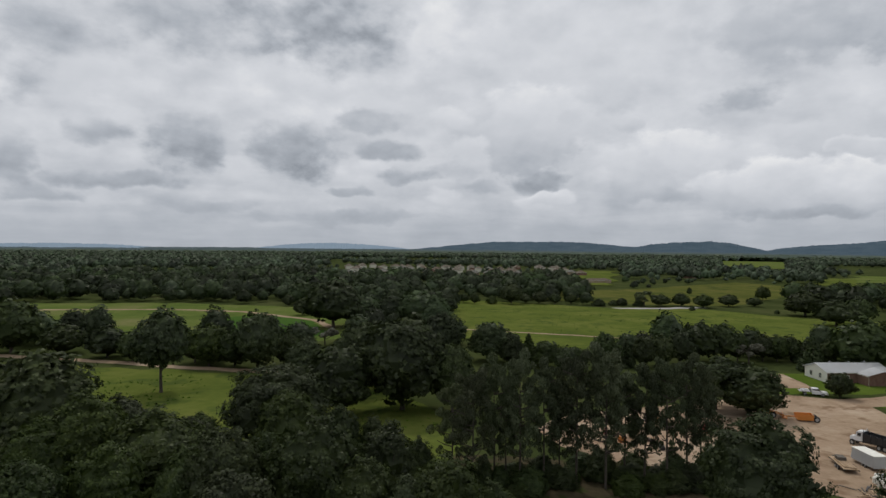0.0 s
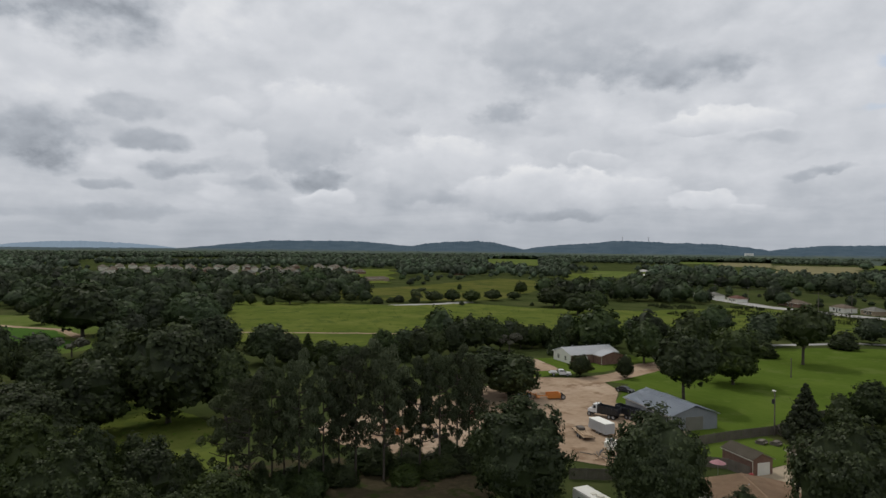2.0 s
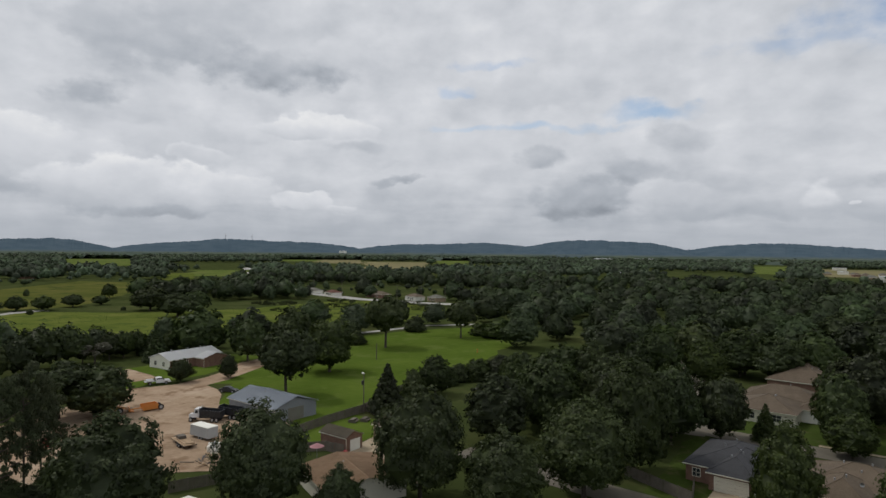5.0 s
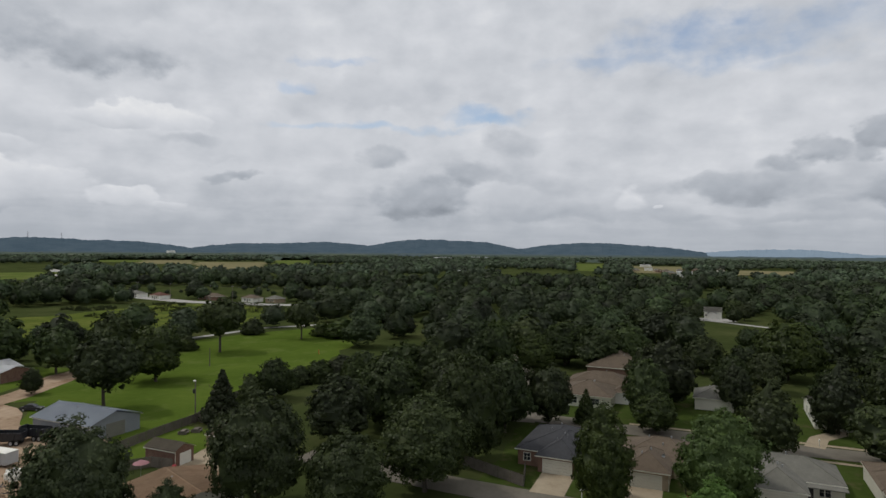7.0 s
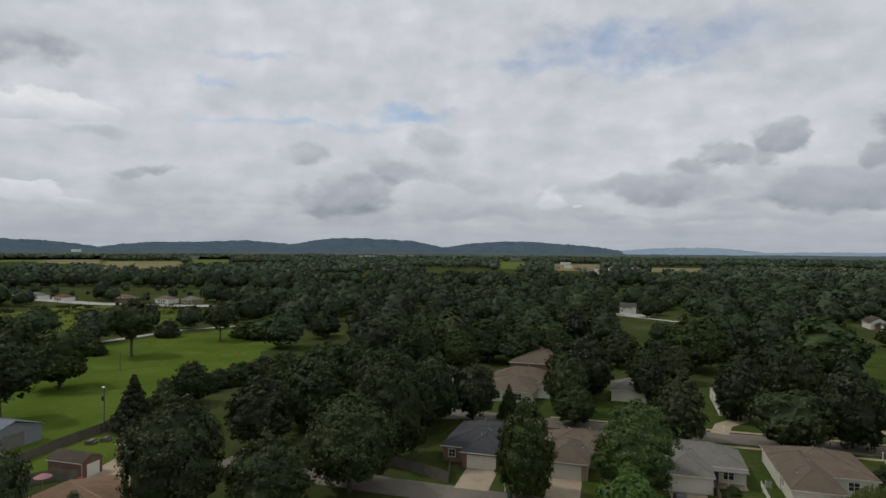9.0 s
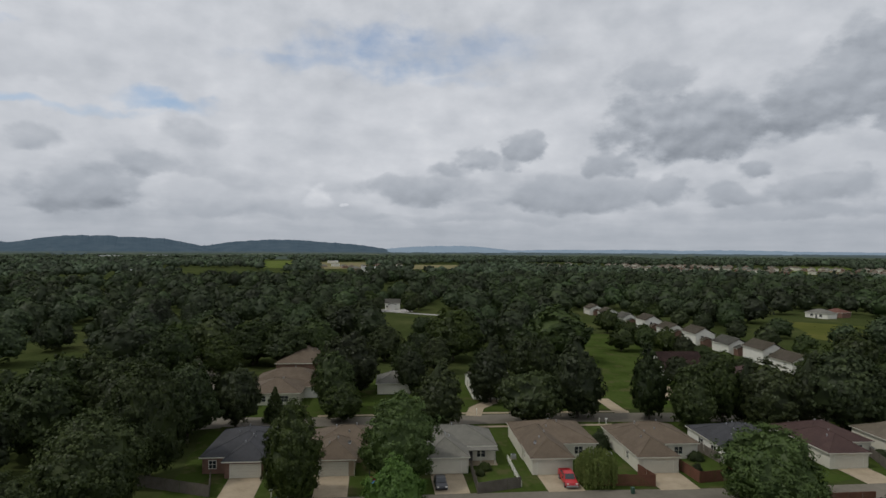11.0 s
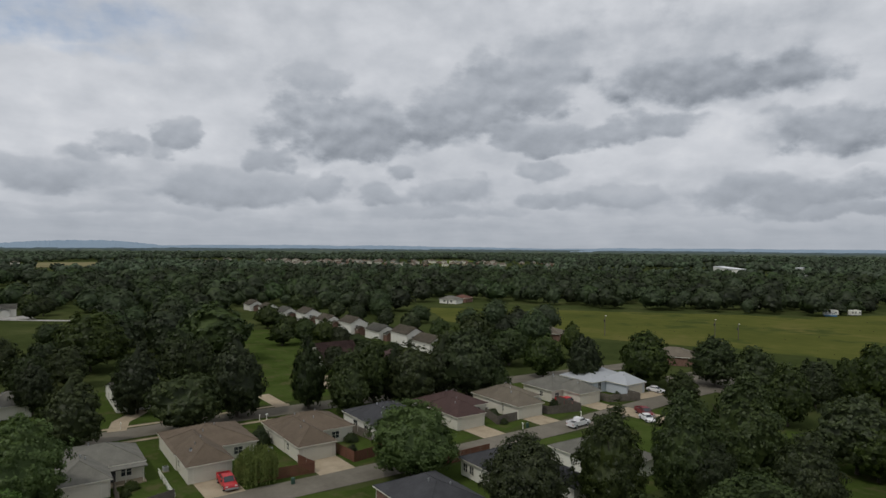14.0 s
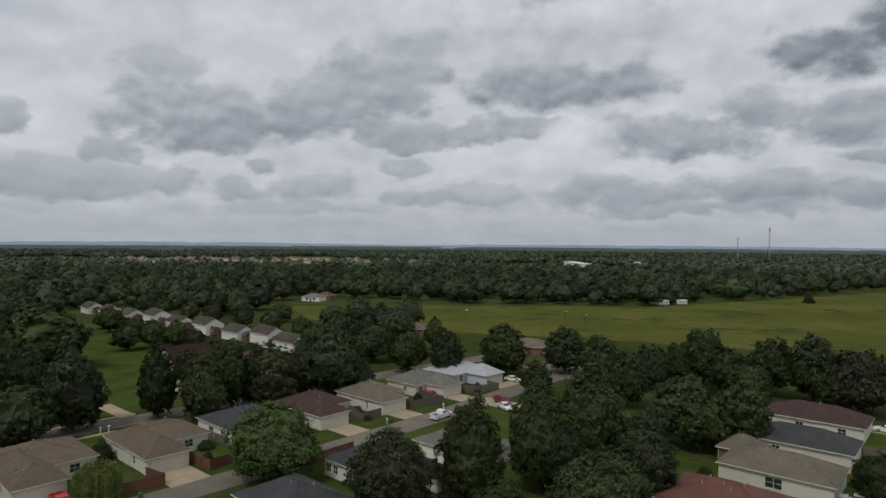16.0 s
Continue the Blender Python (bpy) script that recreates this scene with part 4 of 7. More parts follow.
plant("broad", 94.1, -141.8, 13.9, 6.5)
plant("bush", 151.7, 78.1, 8.5, 5.6)
plant("broad", 54.1, -163.0, 11.7, 3.6)
plant("bush", 146.9, 89.1, 6.6, 4.4)
plant("broad", 116.3, -127.4, 12.5, 5.5)
plant("broad", 49.1, -167.4, 15.4, 5.7)
plant("bush", 152.4, 85.2, 7.3, 5.1)
plant("broad", 149.0, -91.5, 10.2, 4.4)
plant("broad", 135.1, -111.0, 14.0, 6.2)
plant("broad", 83.0, -156.4, 12.6, 6.3)
plant("broad", 96.6, 150.9, 6.5, 3.2)
plant("broad", 178.7, -22.7, 11.4, 4.9)
plant("broad", 107.5, 145.3, 6.2, 2.6)
plant("broad", 173.2, 52.8, 11.5, 4.9)
plant("broad", 36.5, 177.8, 8.1, 4.8)
plant("broad", 178.6, 37.2, 11.5, 5.8)
plant("broad", 176.8, 48.7, 15.5, 6.6)
plant("broad", 130.1, 129.4, 16.5, 7.6)
plant("broad", 178.2, -49.5, 12.5, 6.0)
plant("broad", -52.8, 177.7, 17.8, 6.9)
plant("broad", 31.4, 185.8, 8.4, 5.1)
plant("broad", 47.7, 182.3, 10.8, 4.8)
plant("broad", 135.2, -132.8, 12.0, 6.8)
plant("broad", 189.4, -19.0, 11.2, 4.8)
plant("broad", 21.2, 189.7, 9.5, 4.3)
plant("broad", -60.5, 181.5, 11.5, 4.9)
plant("cedar", 26.4, 190.0, 9.8, 3.5)
plant("broad", -0.4, 193.3, 14.9, 7.0)
plant("broad", 193.4, 20.8, 13.9, 6.9)
plant("broad", 15.5, 194.1, 13.2, 7.1)
plant("cedar", 55.3, 186.9, 9.0, 2.7)
plant("broad", -68.4, 182.8, 13.0, 6.2)
plant("broad", 60.9, 187.2, 10.2, 3.8)
plant("broad", 199.0, -8.9, 11.1, 6.0)
plant("broad", 197.0, 31.2, 14.3, 7.6)
plant("broad", 197.6, -30.8, 18.0, 9.2)
plant("broad", 67.0, 189.3, 10.0, 4.3)
plant("broad", 200.6, 12.4, 14.3, 7.1)
plant("broad", -74.2, 186.9, 11.0, 5.1)
plant("broad", 200.2, 30.6, 14.5, 8.2)
plant("broad", 192.3, -63.5, 18.4, 11.8)
plant("broad", 199.4, 44.2, 15.1, 7.6)
plant("broad", 126.5, 161.6, 14.7, 6.5)
plant("broad", 73.8, 192.3, 11.4, 4.4)
plant("broad", 133.8, -160.5, 11.4, 3.8)
plant("broad", 157.8, -139.3, 14.2, 6.6)
plant("broad", -93.8, 188.7, 10.3, 5.1)
plant("cedar", 109.0, 182.9, 10.5, 3.8)
plant("broad", 81.2, 197.3, 13.4, 6.7)
plant("broad", 187.9, -104.5, 9.1, 3.6)
plant("dead", 95.3, 193.3, 8.8, 5.3)
plant("broad", 89.4, 197.8, 13.1, 5.4)
plant("broad", 217.3, 13.9, 13.5, 6.7)
plant("broad", 94.0, 198.0, 9.9, 3.6)
plant("broad", 123.9, 182.7, 16.8, 9.5)
plant("broad", -104.8, 194.8, 10.3, 7.1)
plant("broad", 217.3, 49.4, 11.1, 6.0)
plant("broad", 102.3, 198.4, 9.4, 3.6)
plant("broad", 106.9, 198.6, 9.0, 4.5)
plant("broad", 200.6, -105.3, 9.7, 4.4)
plant("open", 174.5, 145.4, 18.8, 8.1)
plant("dead", -42.2, 224.0, 8.1, 5.1)
plant("broad", 111.6, 198.9, 8.7, 3.6)
plant("cedar", 115.1, 197.1, 7.5, 3.8)
plant("broad", 209.0, -92.8, 8.8, 5.0)
plant("broad", 208.1, -100.8, 9.4, 4.5)
plant("broad", 123.0, 197.5, 7.5, 3.6)
plant("broad", -121.5, 199.0, 10.5, 7.7)
plant("bush", 173.4, 158.5, 5.7, 4.2)
plant("broad", 227.3, 60.4, 10.7, 6.4)
plant("broad", 228.2, -57.8, 14.9, 6.4)
plant("broad", 157.7, 175.6, 14.5, 7.7)
plant("broad", 177.1, 167.8, 8.8, 6.6)
plant("broad", -139.2, 201.1, 18.8, 10.0)
plant("open", 212.2, 137.3, 15.6, 6.7)
plant("bush", 223.1, 125.0, 8.6, 9.7)
plant("bush", 223.7, 134.8, 5.8, 5.5)
plant("bush", 215.5, 162.8, 7.6, 5.2)
plant("broad", -47.3, 270.1, 22.0, 13.5)
plant("broad", 254.6, -106.6, 10.9, 4.8)
plant("broad", 283.9, -3.3, 13.5, 8.6)
plant("broad", 289.1, 10.0, 12.7, 8.9)
plant("broad", -71.2, 316.4, 8.6, 5.2)
plant("broad", 183.7, 290.3, 12.6, 9.9)
plant("broad", 199.2, 297.6, 13.5, 8.1)
plant("broad", -89.7, 362.0, 7.2, 3.9)
plant("bush", 143.4, 357.4, 3.2, 1.9)
plant("broad", 194.0, 332.9, 14.2, 10.9)
plant("broad", 20.0, 386.9, 7.4, 3.5)
plant("bush", 30.6, 387.9, 5.6, 3.9)
plant("bush", 184.4, 343.1, 2.5, 1.6)
plant("bush", 95.4, 379.6, 4.8, 4.5)
plant("broad", 43.1, 389.1, 13.4, 7.4)
plant("broad", 13.2, 393.8, 6.4, 3.9)
plant("broad", 61.0, 390.9, 8.2, 5.3)
plant("broad", 52.5, 393.9, 6.1, 4.3)
plant("airy", 122.7, 378.6, 9.6, 5.8)
plant("broad", 70.7, 391.9, 7.1, 4.3)
plant("bush", 105.3, 384.1, 3.8, 3.1)
plant("bush", 110.6, 384.6, 5.2, 4.2)
plant("bush", 120.3, 381.9, 4.2, 3.8)
plant("broad", 80.9, 392.9, 6.4, 4.3)
plant("broad", 133.3, 379.6, 7.9, 5.9)
plant("broad", 157.2, 374.9, 8.5, 6.5)
plant("broad", 145.8, 380.8, 8.6, 5.9)
plant("broad", 176.5, 383.7, 8.0, 6.3)
plant("broad", 193.0, 385.2, 6.3, 5.2)
plant("cedar", 67.9, -445.9, 6.7, 3.5)
plant("broad", 222.2, 432.0, 10.6, 5.1)
plant("broad", 294.8, 426.4, 13.5, 11.6)
plant("bush", 194.1, 489.6, 5.3, 2.2)
plant("broad", 287.4, 448.1, 13.4, 8.1)

# low growth under the pines and along the yard
under = random.Random(12)
for i in range(44):
    t = i / 43
    plant("bush", 2 + 44 * t + under.uniform(-2, 2), 91 + under.uniform(-4, 5) + 4 * math.sin(3 * t), under.uniform(1.8, 5.0), under.uniform(1.5, 3.0))

# ---- buildings ----
def shingles(name, colors):
    return material(name, colors, 0.5, 0.9, 0.5, 7.0, "Object", mottled=(0.35, tuple(c * 0.88 for c in colors[1])), piece=0.12)


ROOF_BLACK = shingles("roof_charcoal", [(0.032, 0.033, 0.036), (0.045, 0.046, 0.050), (0.058, 0.059, 0.064)])
ROOF_BROWN = shingles("roof_brown", [(0.089, 0.067, 0.046), (0.114, 0.087, 0.061), (0.139, 0.108, 0.077)])
ROOF_TAUPE = shingles("roof_taupe", [(0.101, 0.086, 0.063), (0.127, 0.108, 0.081), (0.152, 0.131, 0.099)])
ROOF_GREY = shingles("roof_grey", [(0.105, 0.102, 0.086), (0.135, 0.131, 0.111), (0.165, 0.160, 0.137)])
ROOF_MAROON = shingles("roof_maroon", [(0.045, 0.026, 0.023), (0.059, 0.034, 0.030), (0.074, 0.045, 0.039)])
ROOF_RED = shingles("roof_red_brown", [(0.094, 0.041, 0.029), (0.119, 0.054, 0.038), (0.139, 0.067, 0.048)])
ROOF_TAN = shingles("roof_tan", [(0.266, 0.171, 0.105), (0.321, 0.216, 0.135), (0.366, 0.248, 0.161)])
ROOF_SILVER = material("roof_pale_metal", [(0.312, 0.330, 0.348), (0.360, 0.378, 0.396)], 0.3, 0.5, 0.15, 3.0)
ROOF_WHITE = material("roof_white_metal", [(0.594, 0.603, 0.612), (0.666, 0.675, 0.684)], 0.3, 0.5, 0.15, 3.0)
ROOF_BLUE = material("roof_blue_metal", [(0.25, 0.285, 0.33), (0.30, 0.335, 0.385)], 0.25, 0.5, 0.15, 3.0)
SIDING = material("cream_siding", [(0.57, 0.545, 0.455), (0.65, 0.625, 0.53)], 0.5, 0.7, 0.15, 5.0, piece=0.1)
SIDING_BLUE = material("pale_blue_siding", [(0.440, 0.475, 0.510), (0.510, 0.546, 0.581)], 0.5, 0.7, 0.15, 5.0)
BRICK = material("brown_brick", [(0.13, 0.075, 0.055), (0.18, 0.105, 0.078), (0.22, 0.14, 0.105)], 1.5, 0.9, 0.3, 9.0)
BRICK_TAN = material("tan_brick", [(0.288, 0.220, 0.150), (0.350, 0.280, 0.194)], 1.5, 0.9, 0.3, 9.0)
METAL_WALL = material("grey_metal_wall", [(0.20, 0.215, 0.235), (0.25, 0.265, 0.285)], 0.4, 0.6, 0.15, 3.0)
WHITE = material("white_paint", [(0.67, 0.66, 0.595), (0.76, 0.75, 0.68)], 0.8, 0.5, 0.1, 4.0)
TRIM = material("white_trim", [(0.598, 0.581, 0.495), (0.671, 0.651, 0.558)], 1.0, 0.5)
DOOR = material("garage_door_paint", [(0.544, 0.519, 0.434), (0.616, 0.590, 0.495)], 0.6, 0.5, 0.05, 4.0)
GLASS = material("window_glass", [(0.02, 0.025, 0.03), (0.035, 0.04, 0.045)], 0.4, 0.12, spec=0.5)
DARK = material("dark_metal", [(0.035, 0.035, 0.037), (0.05, 0.05, 0.052)], 1.0, 0.6)
WOOD_GREY = material("weathered_wood", [(0.115, 0.098, 0.08), (0.155, 0.135, 0.112), (0.20, 0.175, 0.15)], 0.8, 0.9, 0.4, 8.0, piece=0.3)
WOOD_RED = material("red_stained_wood", [(0.12, 0.052, 0.032), (0.16, 0.072, 0.045)], 0.8, 0.9, 0.4, 8.0, piece=0.2)
LUMBER = material("pale_lumber", [(0.36, 0.25, 0.15), (0.46, 0.34, 0.22)], 1.0, 0.8, 0.2, 8.0, piece=0.25)
STEEL = material("galvanised_steel", [(0.36, 0.37, 0.38), (0.44, 0.45, 0.46)], 1.0, 0.45, metal=0.6)
RUBBER = material("tyre_rubber", [(0.02, 0.02, 0.02), (0.03, 0.03, 0.03)], 2.0, 0.9)


def box(bm, x0, y0, z0, x1, y1, z1, m=None):
    v = [Vector(c) for c in ((x0, y0, z0), (x1, y0, z0), (x1, y1, z0), (x0, y1, z0), (x0, y0, z1), (x1, y0, z1), (x1, y1, z1), (x0, y1, z1))]
    v = [bm.verts.new(m @ c if m else c) for c in v]
    for f in ((0, 3, 2, 1), (4, 5, 6, 7), (0, 1, 5, 4), (1, 2, 6, 5), (2, 3, 7, 6), (3, 0, 4, 7)):
        bm.faces.new([v[i] for i in f])
    return v


def boxed(name, lo, hi, mat, parent, label="", bevel=0.0, m=None):
    bm = bmesh.new()
    box(bm, *lo, *hi, m)
    if bevel:
        bmesh.ops.bevel(bm, geom=bm.edges[:], offset=bevel, segments=2, affect="EDGES")
    return part(name, bm, mat, parent, label)


def rod(name, a, b, r, mat, parent, sides=8, r2=None, label=""):
    v, f = tube([a, b], [r, r if r2 is None else r2], sides)
    n = len(v)
    faces = f.tolist() + [list(range(sides))[::-1], list(range(n - sides, n))]
    me = mesh_of(name, v.tolist(), faces)
    me.materials.append(mat)
    ob = new(name, me)
    if parent is not None:
        ob.parent = parent
    return tagged(ob, label) if label else ob


def thing(name, x, y, turn, label, category, group="", z=0.0):
    ob = new(name)
    ob.matrix_basis = pose(x, y, z, 0, 0, turn)
    return tagged(ob, label, category, group)


def side_frame(side, plane, along):
    """From a frame with x along the wall, -y outwards and z up, to the house's frame."""
    turn = {"-y": 0, "+x": 90, "+y": 180, "-x": 270}[side]
    at = {"-y": (along, plane), "+y": (along, plane), "-x": (plane, along), "+x": (plane, along)}[side]
    return pose(at[0], at[1], 0, 0, 0, turn)


def window(parent, side, plane, along, z, w, h):
    m = side_frame(side, plane, along)
    bm = bmesh.new()
    t = 0.09
    for a in ((-w / 2 - t, -0.06, z, -w / 2, 0.02, z + h), (w / 2, -0.06, z, w / 2 + t, 0.02, z + h), (-w / 2 - t, -0.06, z + h, w / 2 + t, 0.02, z + h + t),
              (-w / 2 - t, -0.10, z - t, w / 2 + t, 0.02, z), (-0.03, -0.05, z, 0.03, 0.02, z + h), (-w / 2, -0.05, z + h / 2 - 0.025, -0.03, 0.02, z + h / 2 + 0.025), (0.03, -0.05, z + h / 2 - 0.025, w / 2, 0.02, z + h / 2 + 0.025)):
        box(bm, *a, m)
    win = part("window", bm, TRIM, parent, "white framed window")
    boxed("pane", (-w / 2, -0.02, z), (w / 2, 0.01, z + h), GLASS, win, m=m)


def garage_door(parent, side, plane, along, w=4.8, h=2.1):
    m = side_frame(side, plane, along)
    bm = bmesh.new()
    for a in ((-w / 2 - 0.12, -0.05, 0, -w / 2, 0.02, h), (w / 2, -0.05, 0, w / 2 + 0.12, 0.02, h), (-w / 2 - 0.12, -0.05, h, w / 2 + 0.12, 0.02, h + 0.14)):
        box(bm, *a, m)
    door = part("garage_door", bm, TRIM, parent, "white sectional garage door")
    for i in range(4):
        z = 0.02 + i * (h - 0.04) / 4
        bm = bmesh.new()
        box(bm, -w / 2, -0.02, z, w / 2, 0.01, z + h / 4 - 0.03, m)
        for k in range(4):
            x = -w / 2 + w * (k + 0.5) / 4
            box(bm, x - w / 9, -0.035, z + 0.09, x + w / 9, -0.02, z + h / 4 - 0.13, m)
        part("door_panel", bm, DOOR, door)


def front_door(parent, side, plane, along, mat):
    m = side_frame(side, plane, along)
    bm = bmesh.new()
    for a in ((-0.55, -0.05, 0, -0.46, 0.02, 2.05), (0.46, -0.05, 0, 0.55, 0.02, 2.05), (-0.55, -0.05, 2.05, 0.55, 0.02, 2.15)):
        box(bm, *a, m)
    d = part("entry_door", bm, TRIM, parent, "entry door in a white frame")
    boxed("door_leaf", (-0.46, -0.02, 0.02), (0.46, 0.01, 2.05), mat, d, m=m)


def hip_roof(parent, x0, y0, x1, y1, eave, rise, mat, gable="", over=0.42, wall=None):
    """A hip roof (or a gable roof with its ridge along the axis named) with thickness and a fascia board."""
    x0, y0, x1, y1 = x0 - over, y0 - over, x1 + over, y1 + over
    w, l = x1 - x0, y1 - y0
    cx, cy, th = (x0 + x1) / 2, (y0 + y1) / 2, 0.16
    e, top = eave + th, eave + th + rise
    inset = 0.0 if gable else min(w, l) / 2
    along_x = gable == "x" or (not gable and w >= l)
    r0, r1 = ((x0 + inset, cy, top), (x1 - inset, cy, top)) if along_x else ((cx, y0 + inset, top), (cx, y1 - inset, top))
    vs = [(x0, y0, e), (x1, y0, e), (x1, y1, e), (x0, y1, e), r0, r1]
    if along_x:
        fs = [(0, 1, 5, 4), (2, 3, 4, 5), (1, 2, 5), (3, 0, 4)]
    else:
        fs = [(1, 2, 5, 4), (3, 0, 4, 5), (0, 1, 4), (2, 3, 5)]
    slabs = fs[:2] if gable else fs
    bm = bmesh.new()
    bv = [bm.verts.new(v) for v in vs]
    for f in slabs:
        bm.faces.new([bv[i] for i in f])
    if gable:
        r = bmesh.ops.solidify(bm, geom=bm.faces[:], thickness=th)
    else:
        bot = [bm.verts.new((v[0], v[1], v[2] - 0.02)) for v in vs[:4]]
        for i in range(4):
            bm.faces.new((bv[i], bot[i], bot[(i + 1) % 4], bv[(i + 1) % 4]))
        bm.faces.new(bot[::-1])
    bmesh.ops.recalc_face_normals(bm, faces=bm.faces[:])
    roof = part("roof", bm, mat, parent)
    if over > 0.3:
        rod("ridge_cap", r0, r1, 0.07, mat, roof, 5)
        if not gable:
            for c, r in zip(vs[:4], (r0, r1, r1, r0) if along_x else (r0, r0, r1, r1)):
                rod("hip_cap", c, r, 0.06, mat, roof, 5)
    for c in (vs[0], vs[2]):
        rod("downpipe", (c[0] + over * (1 if c is vs[0] else -1), c[1] + (over - 0.06) * (1 if c is vs[0] else -1), 0.0), (c[0] + over * (1 if c is vs[0] else -1), c[1] + (over - 0.06) * (1 if c is vs[0] else -1), eave), 0.05, TRIM, parent, 6, label="white downpipe")
    bm = bmesh.new()
    if not gable:
        for a in ((x0, y0, x1, y0 + 0.04), (x0, y1 - 0.04, x1, y1), (x0, y0 + 0.04, x0 + 0.04, y1 - 0.04), (x1 - 0.04, y0 + 0.04, x1, y1 - 0.04)):
            box(bm, a[0], a[1], eave - 0.03, a[2], a[3], e - 0.022)
        box(bm, x0 + 0.04, y0 + 0.04, eave, x1 - 0.04, y1 - 0.04, eave + 0.03)
    else:
        for sgn in (0, 1):
            bm = bmesh.new() if sgn else bm
            if along_x:
                y = (y0, y1 - 0.04)[sgn]
                box(bm, x0, y, eave - 0.06, x1, y + 0.04, e - 0.1)
            else:
                x = (x0, x1 - 0.04)[sgn]
                box(bm, x, y0, eave - 0.06, x + 0.04, y1, e - 0.1)
            if not sgn:
                part("fascia", bm, TRIM, roof, "white fascia board")
    part("fascia", bm, TRIM, roof, "white fascia board")
    if gable and wall:
        o = over
        g = [((x0 + o, y0 + o), (x0 + o, y1 - o)), ((x1 - o - 0.15, y0 + o), (x1 - o - 0.15, y1 - o))] if along_x else [((x0 + o, y0 + o), (x1 - o, y0 + o)), ((x0 + o, y1 - o - 0.15), (x1 - o, y1 - o - 0.15))]
        k = rise * (1 - 2 * o / (l if along_x else w))
        for p, q in g:
            bm = bmesh.new()
            d = (0.15, 0) if along_x else (0, 0.15)
            tri = [(*p, eave), (*q, eave), ((p[0] + q[0]) / 2, (p[1] + q[1]) / 2, eave + k)]
            a = [bm.verts.new(v) for v in tri]
            b = [bm.verts.new((v[0] + d[0], v[1] + d[1], v[2])) for v in tri]
            bm.faces.new(a), bm.faces.new(b[::-1])
            for i in range(3):
                j = (i + 1) % 3
                bm.faces.new((a[j], a[i], b[i], b[j]))
            bmesh.ops.recalc_face_normals(bm, faces=bm.faces[:])
            part("gable", bm, wall, parent)
    return roof


def block(parent, x0, y0, x1, y1, eave, rise, wall, roof, gable="", over=0.42, vents=2, seed=0, base=None):
    """One wing of a house: four walls, roof and vent pipes."""
    t = 0.16
    for a in ((x0, y0, x1, y0 + t), (x0, y1 - t, x1, y1), (x0, y0 + t, x0 + t, y1 - t), (x1 - t, y0 + t, x1, y1 - t)):
        w = boxed("wall", (a[0], a[1], 0.0), (a[2], a[3], eave), wall, parent)
    if base:
        bm = bmesh.new()
        for a in ((x0 - 0.05, y0 - 0.05, x1 + 0.05, y0), (x0 - 0.05, y1, x1 + 0.05, y1 + 0.05), (x0 - 0.05, y0, x0, y1), (x1, y0, x1 + 0.05, y1)):
            box(bm, a[0], a[1], 0.0, a[2], a[3], 0.75)
        part("brick_base", bm, base, parent, "brick wall base")
    r = hip_roof(parent, x0, y0, x1, y1, eave, rise, roof, gable, over, wall)
    rnd = random.Random(seed + int(x0 * 7 + y1 * 3))
    for _ in range(vents):
        u, v = rnd.uniform(0.3, 0.7), rnd.uniform(0.3, 0.7)
        x, y = x0 + (x1 - x0) * u, y0 + (y1 - y0) * v
        m = min(abs(x - x0), abs(x1 - x), abs(y - y0), abs(y1 - y))
        z = eave + 0.1 + rise * min(1, m / (min(x1 - x0, y1 - y0) / 2))
        rod("vent_pipe", (x, y, z - 0.2), (x, y, z + 0.45), 0.11, STEEL, r, 6, label="grey metal vent pipe")
    return r


def home(x, y, turn, label):
    return thing("house", x, y, turn, label, "house", "houses in the neighbourhood")


LOT = -3.6  # turn of the lots
HT = 2.6


def lot_house(x, y, label, roof, wall, wing, main, garage_w=4.8, base=None, rise=2.3, rise2=2.1, windows=()):
    """A single-storey house whose garage wing points to the street: wing and main as half sizes and offsets from x, y (the wing's front middle)."""
    h = home(x, y, LOT, label)
    wl, ww = wing
    block(h, 0.0, -ww / 2, wl, ww / 2, HT, rise2, wall, roof, vents=2, base=base)
    mx0, my0, mx1, my1 = main
    block(h, mx0, my0, mx1, my1, HT + 0.02, rise, wall, roof, vents=3, base=base, seed=3)
    garage_door(h, "-x", 0.0, 0.0, garage_w)
    for s, p, a, z, w, hh in windows:
        window(h, s, p, a, z, w, hh)
    return h


lot_house(100.3, 17.0, "house with charcoal hip roof and white garage", ROOF_BLACK, BRICK, (12, 6.4), (2.2, -4.6, 17, 7.2), 4.6, windows=(("-x", 2.2, 5.6, 0.9, 1.1, 1.2),))
lot_house(99.4, 3.4, "house with brown shingle roof and pale garage", ROOF_BROWN, BRICK_TAN, (9, 6.4), (6, -7.5, 16, 4.5), 4.4)
h3 = lot_house(98.3, -14.4, "grey-roofed house with a covered porch", ROOF_GREY, SIDING, (10, 6.8), (5.5, -8.6, 14.5, 5.0), 4.6, windows=(("-x", 5.5, -6.3, 0.8, 1.4, 1.3),))
for yy in (-8.4, -6.0, -3.9):
    rod("porch_post", (3.7, yy, 0), (3.7, yy, 2.5), 0.07, TRIM, h3, 8, label="white porch post")
boxed("porch_roof", (3.2, -8.9, 2.5), (5.1, -3.6, 2.64), ROOF_GREY, h3)
boxed("porch_slab", (3.4, -8.8, 0.0), (5.5, -3.5, 0.16), CONCRETE, h3)
front_door(h3, "-x", 5.5, -4.4, DARK)
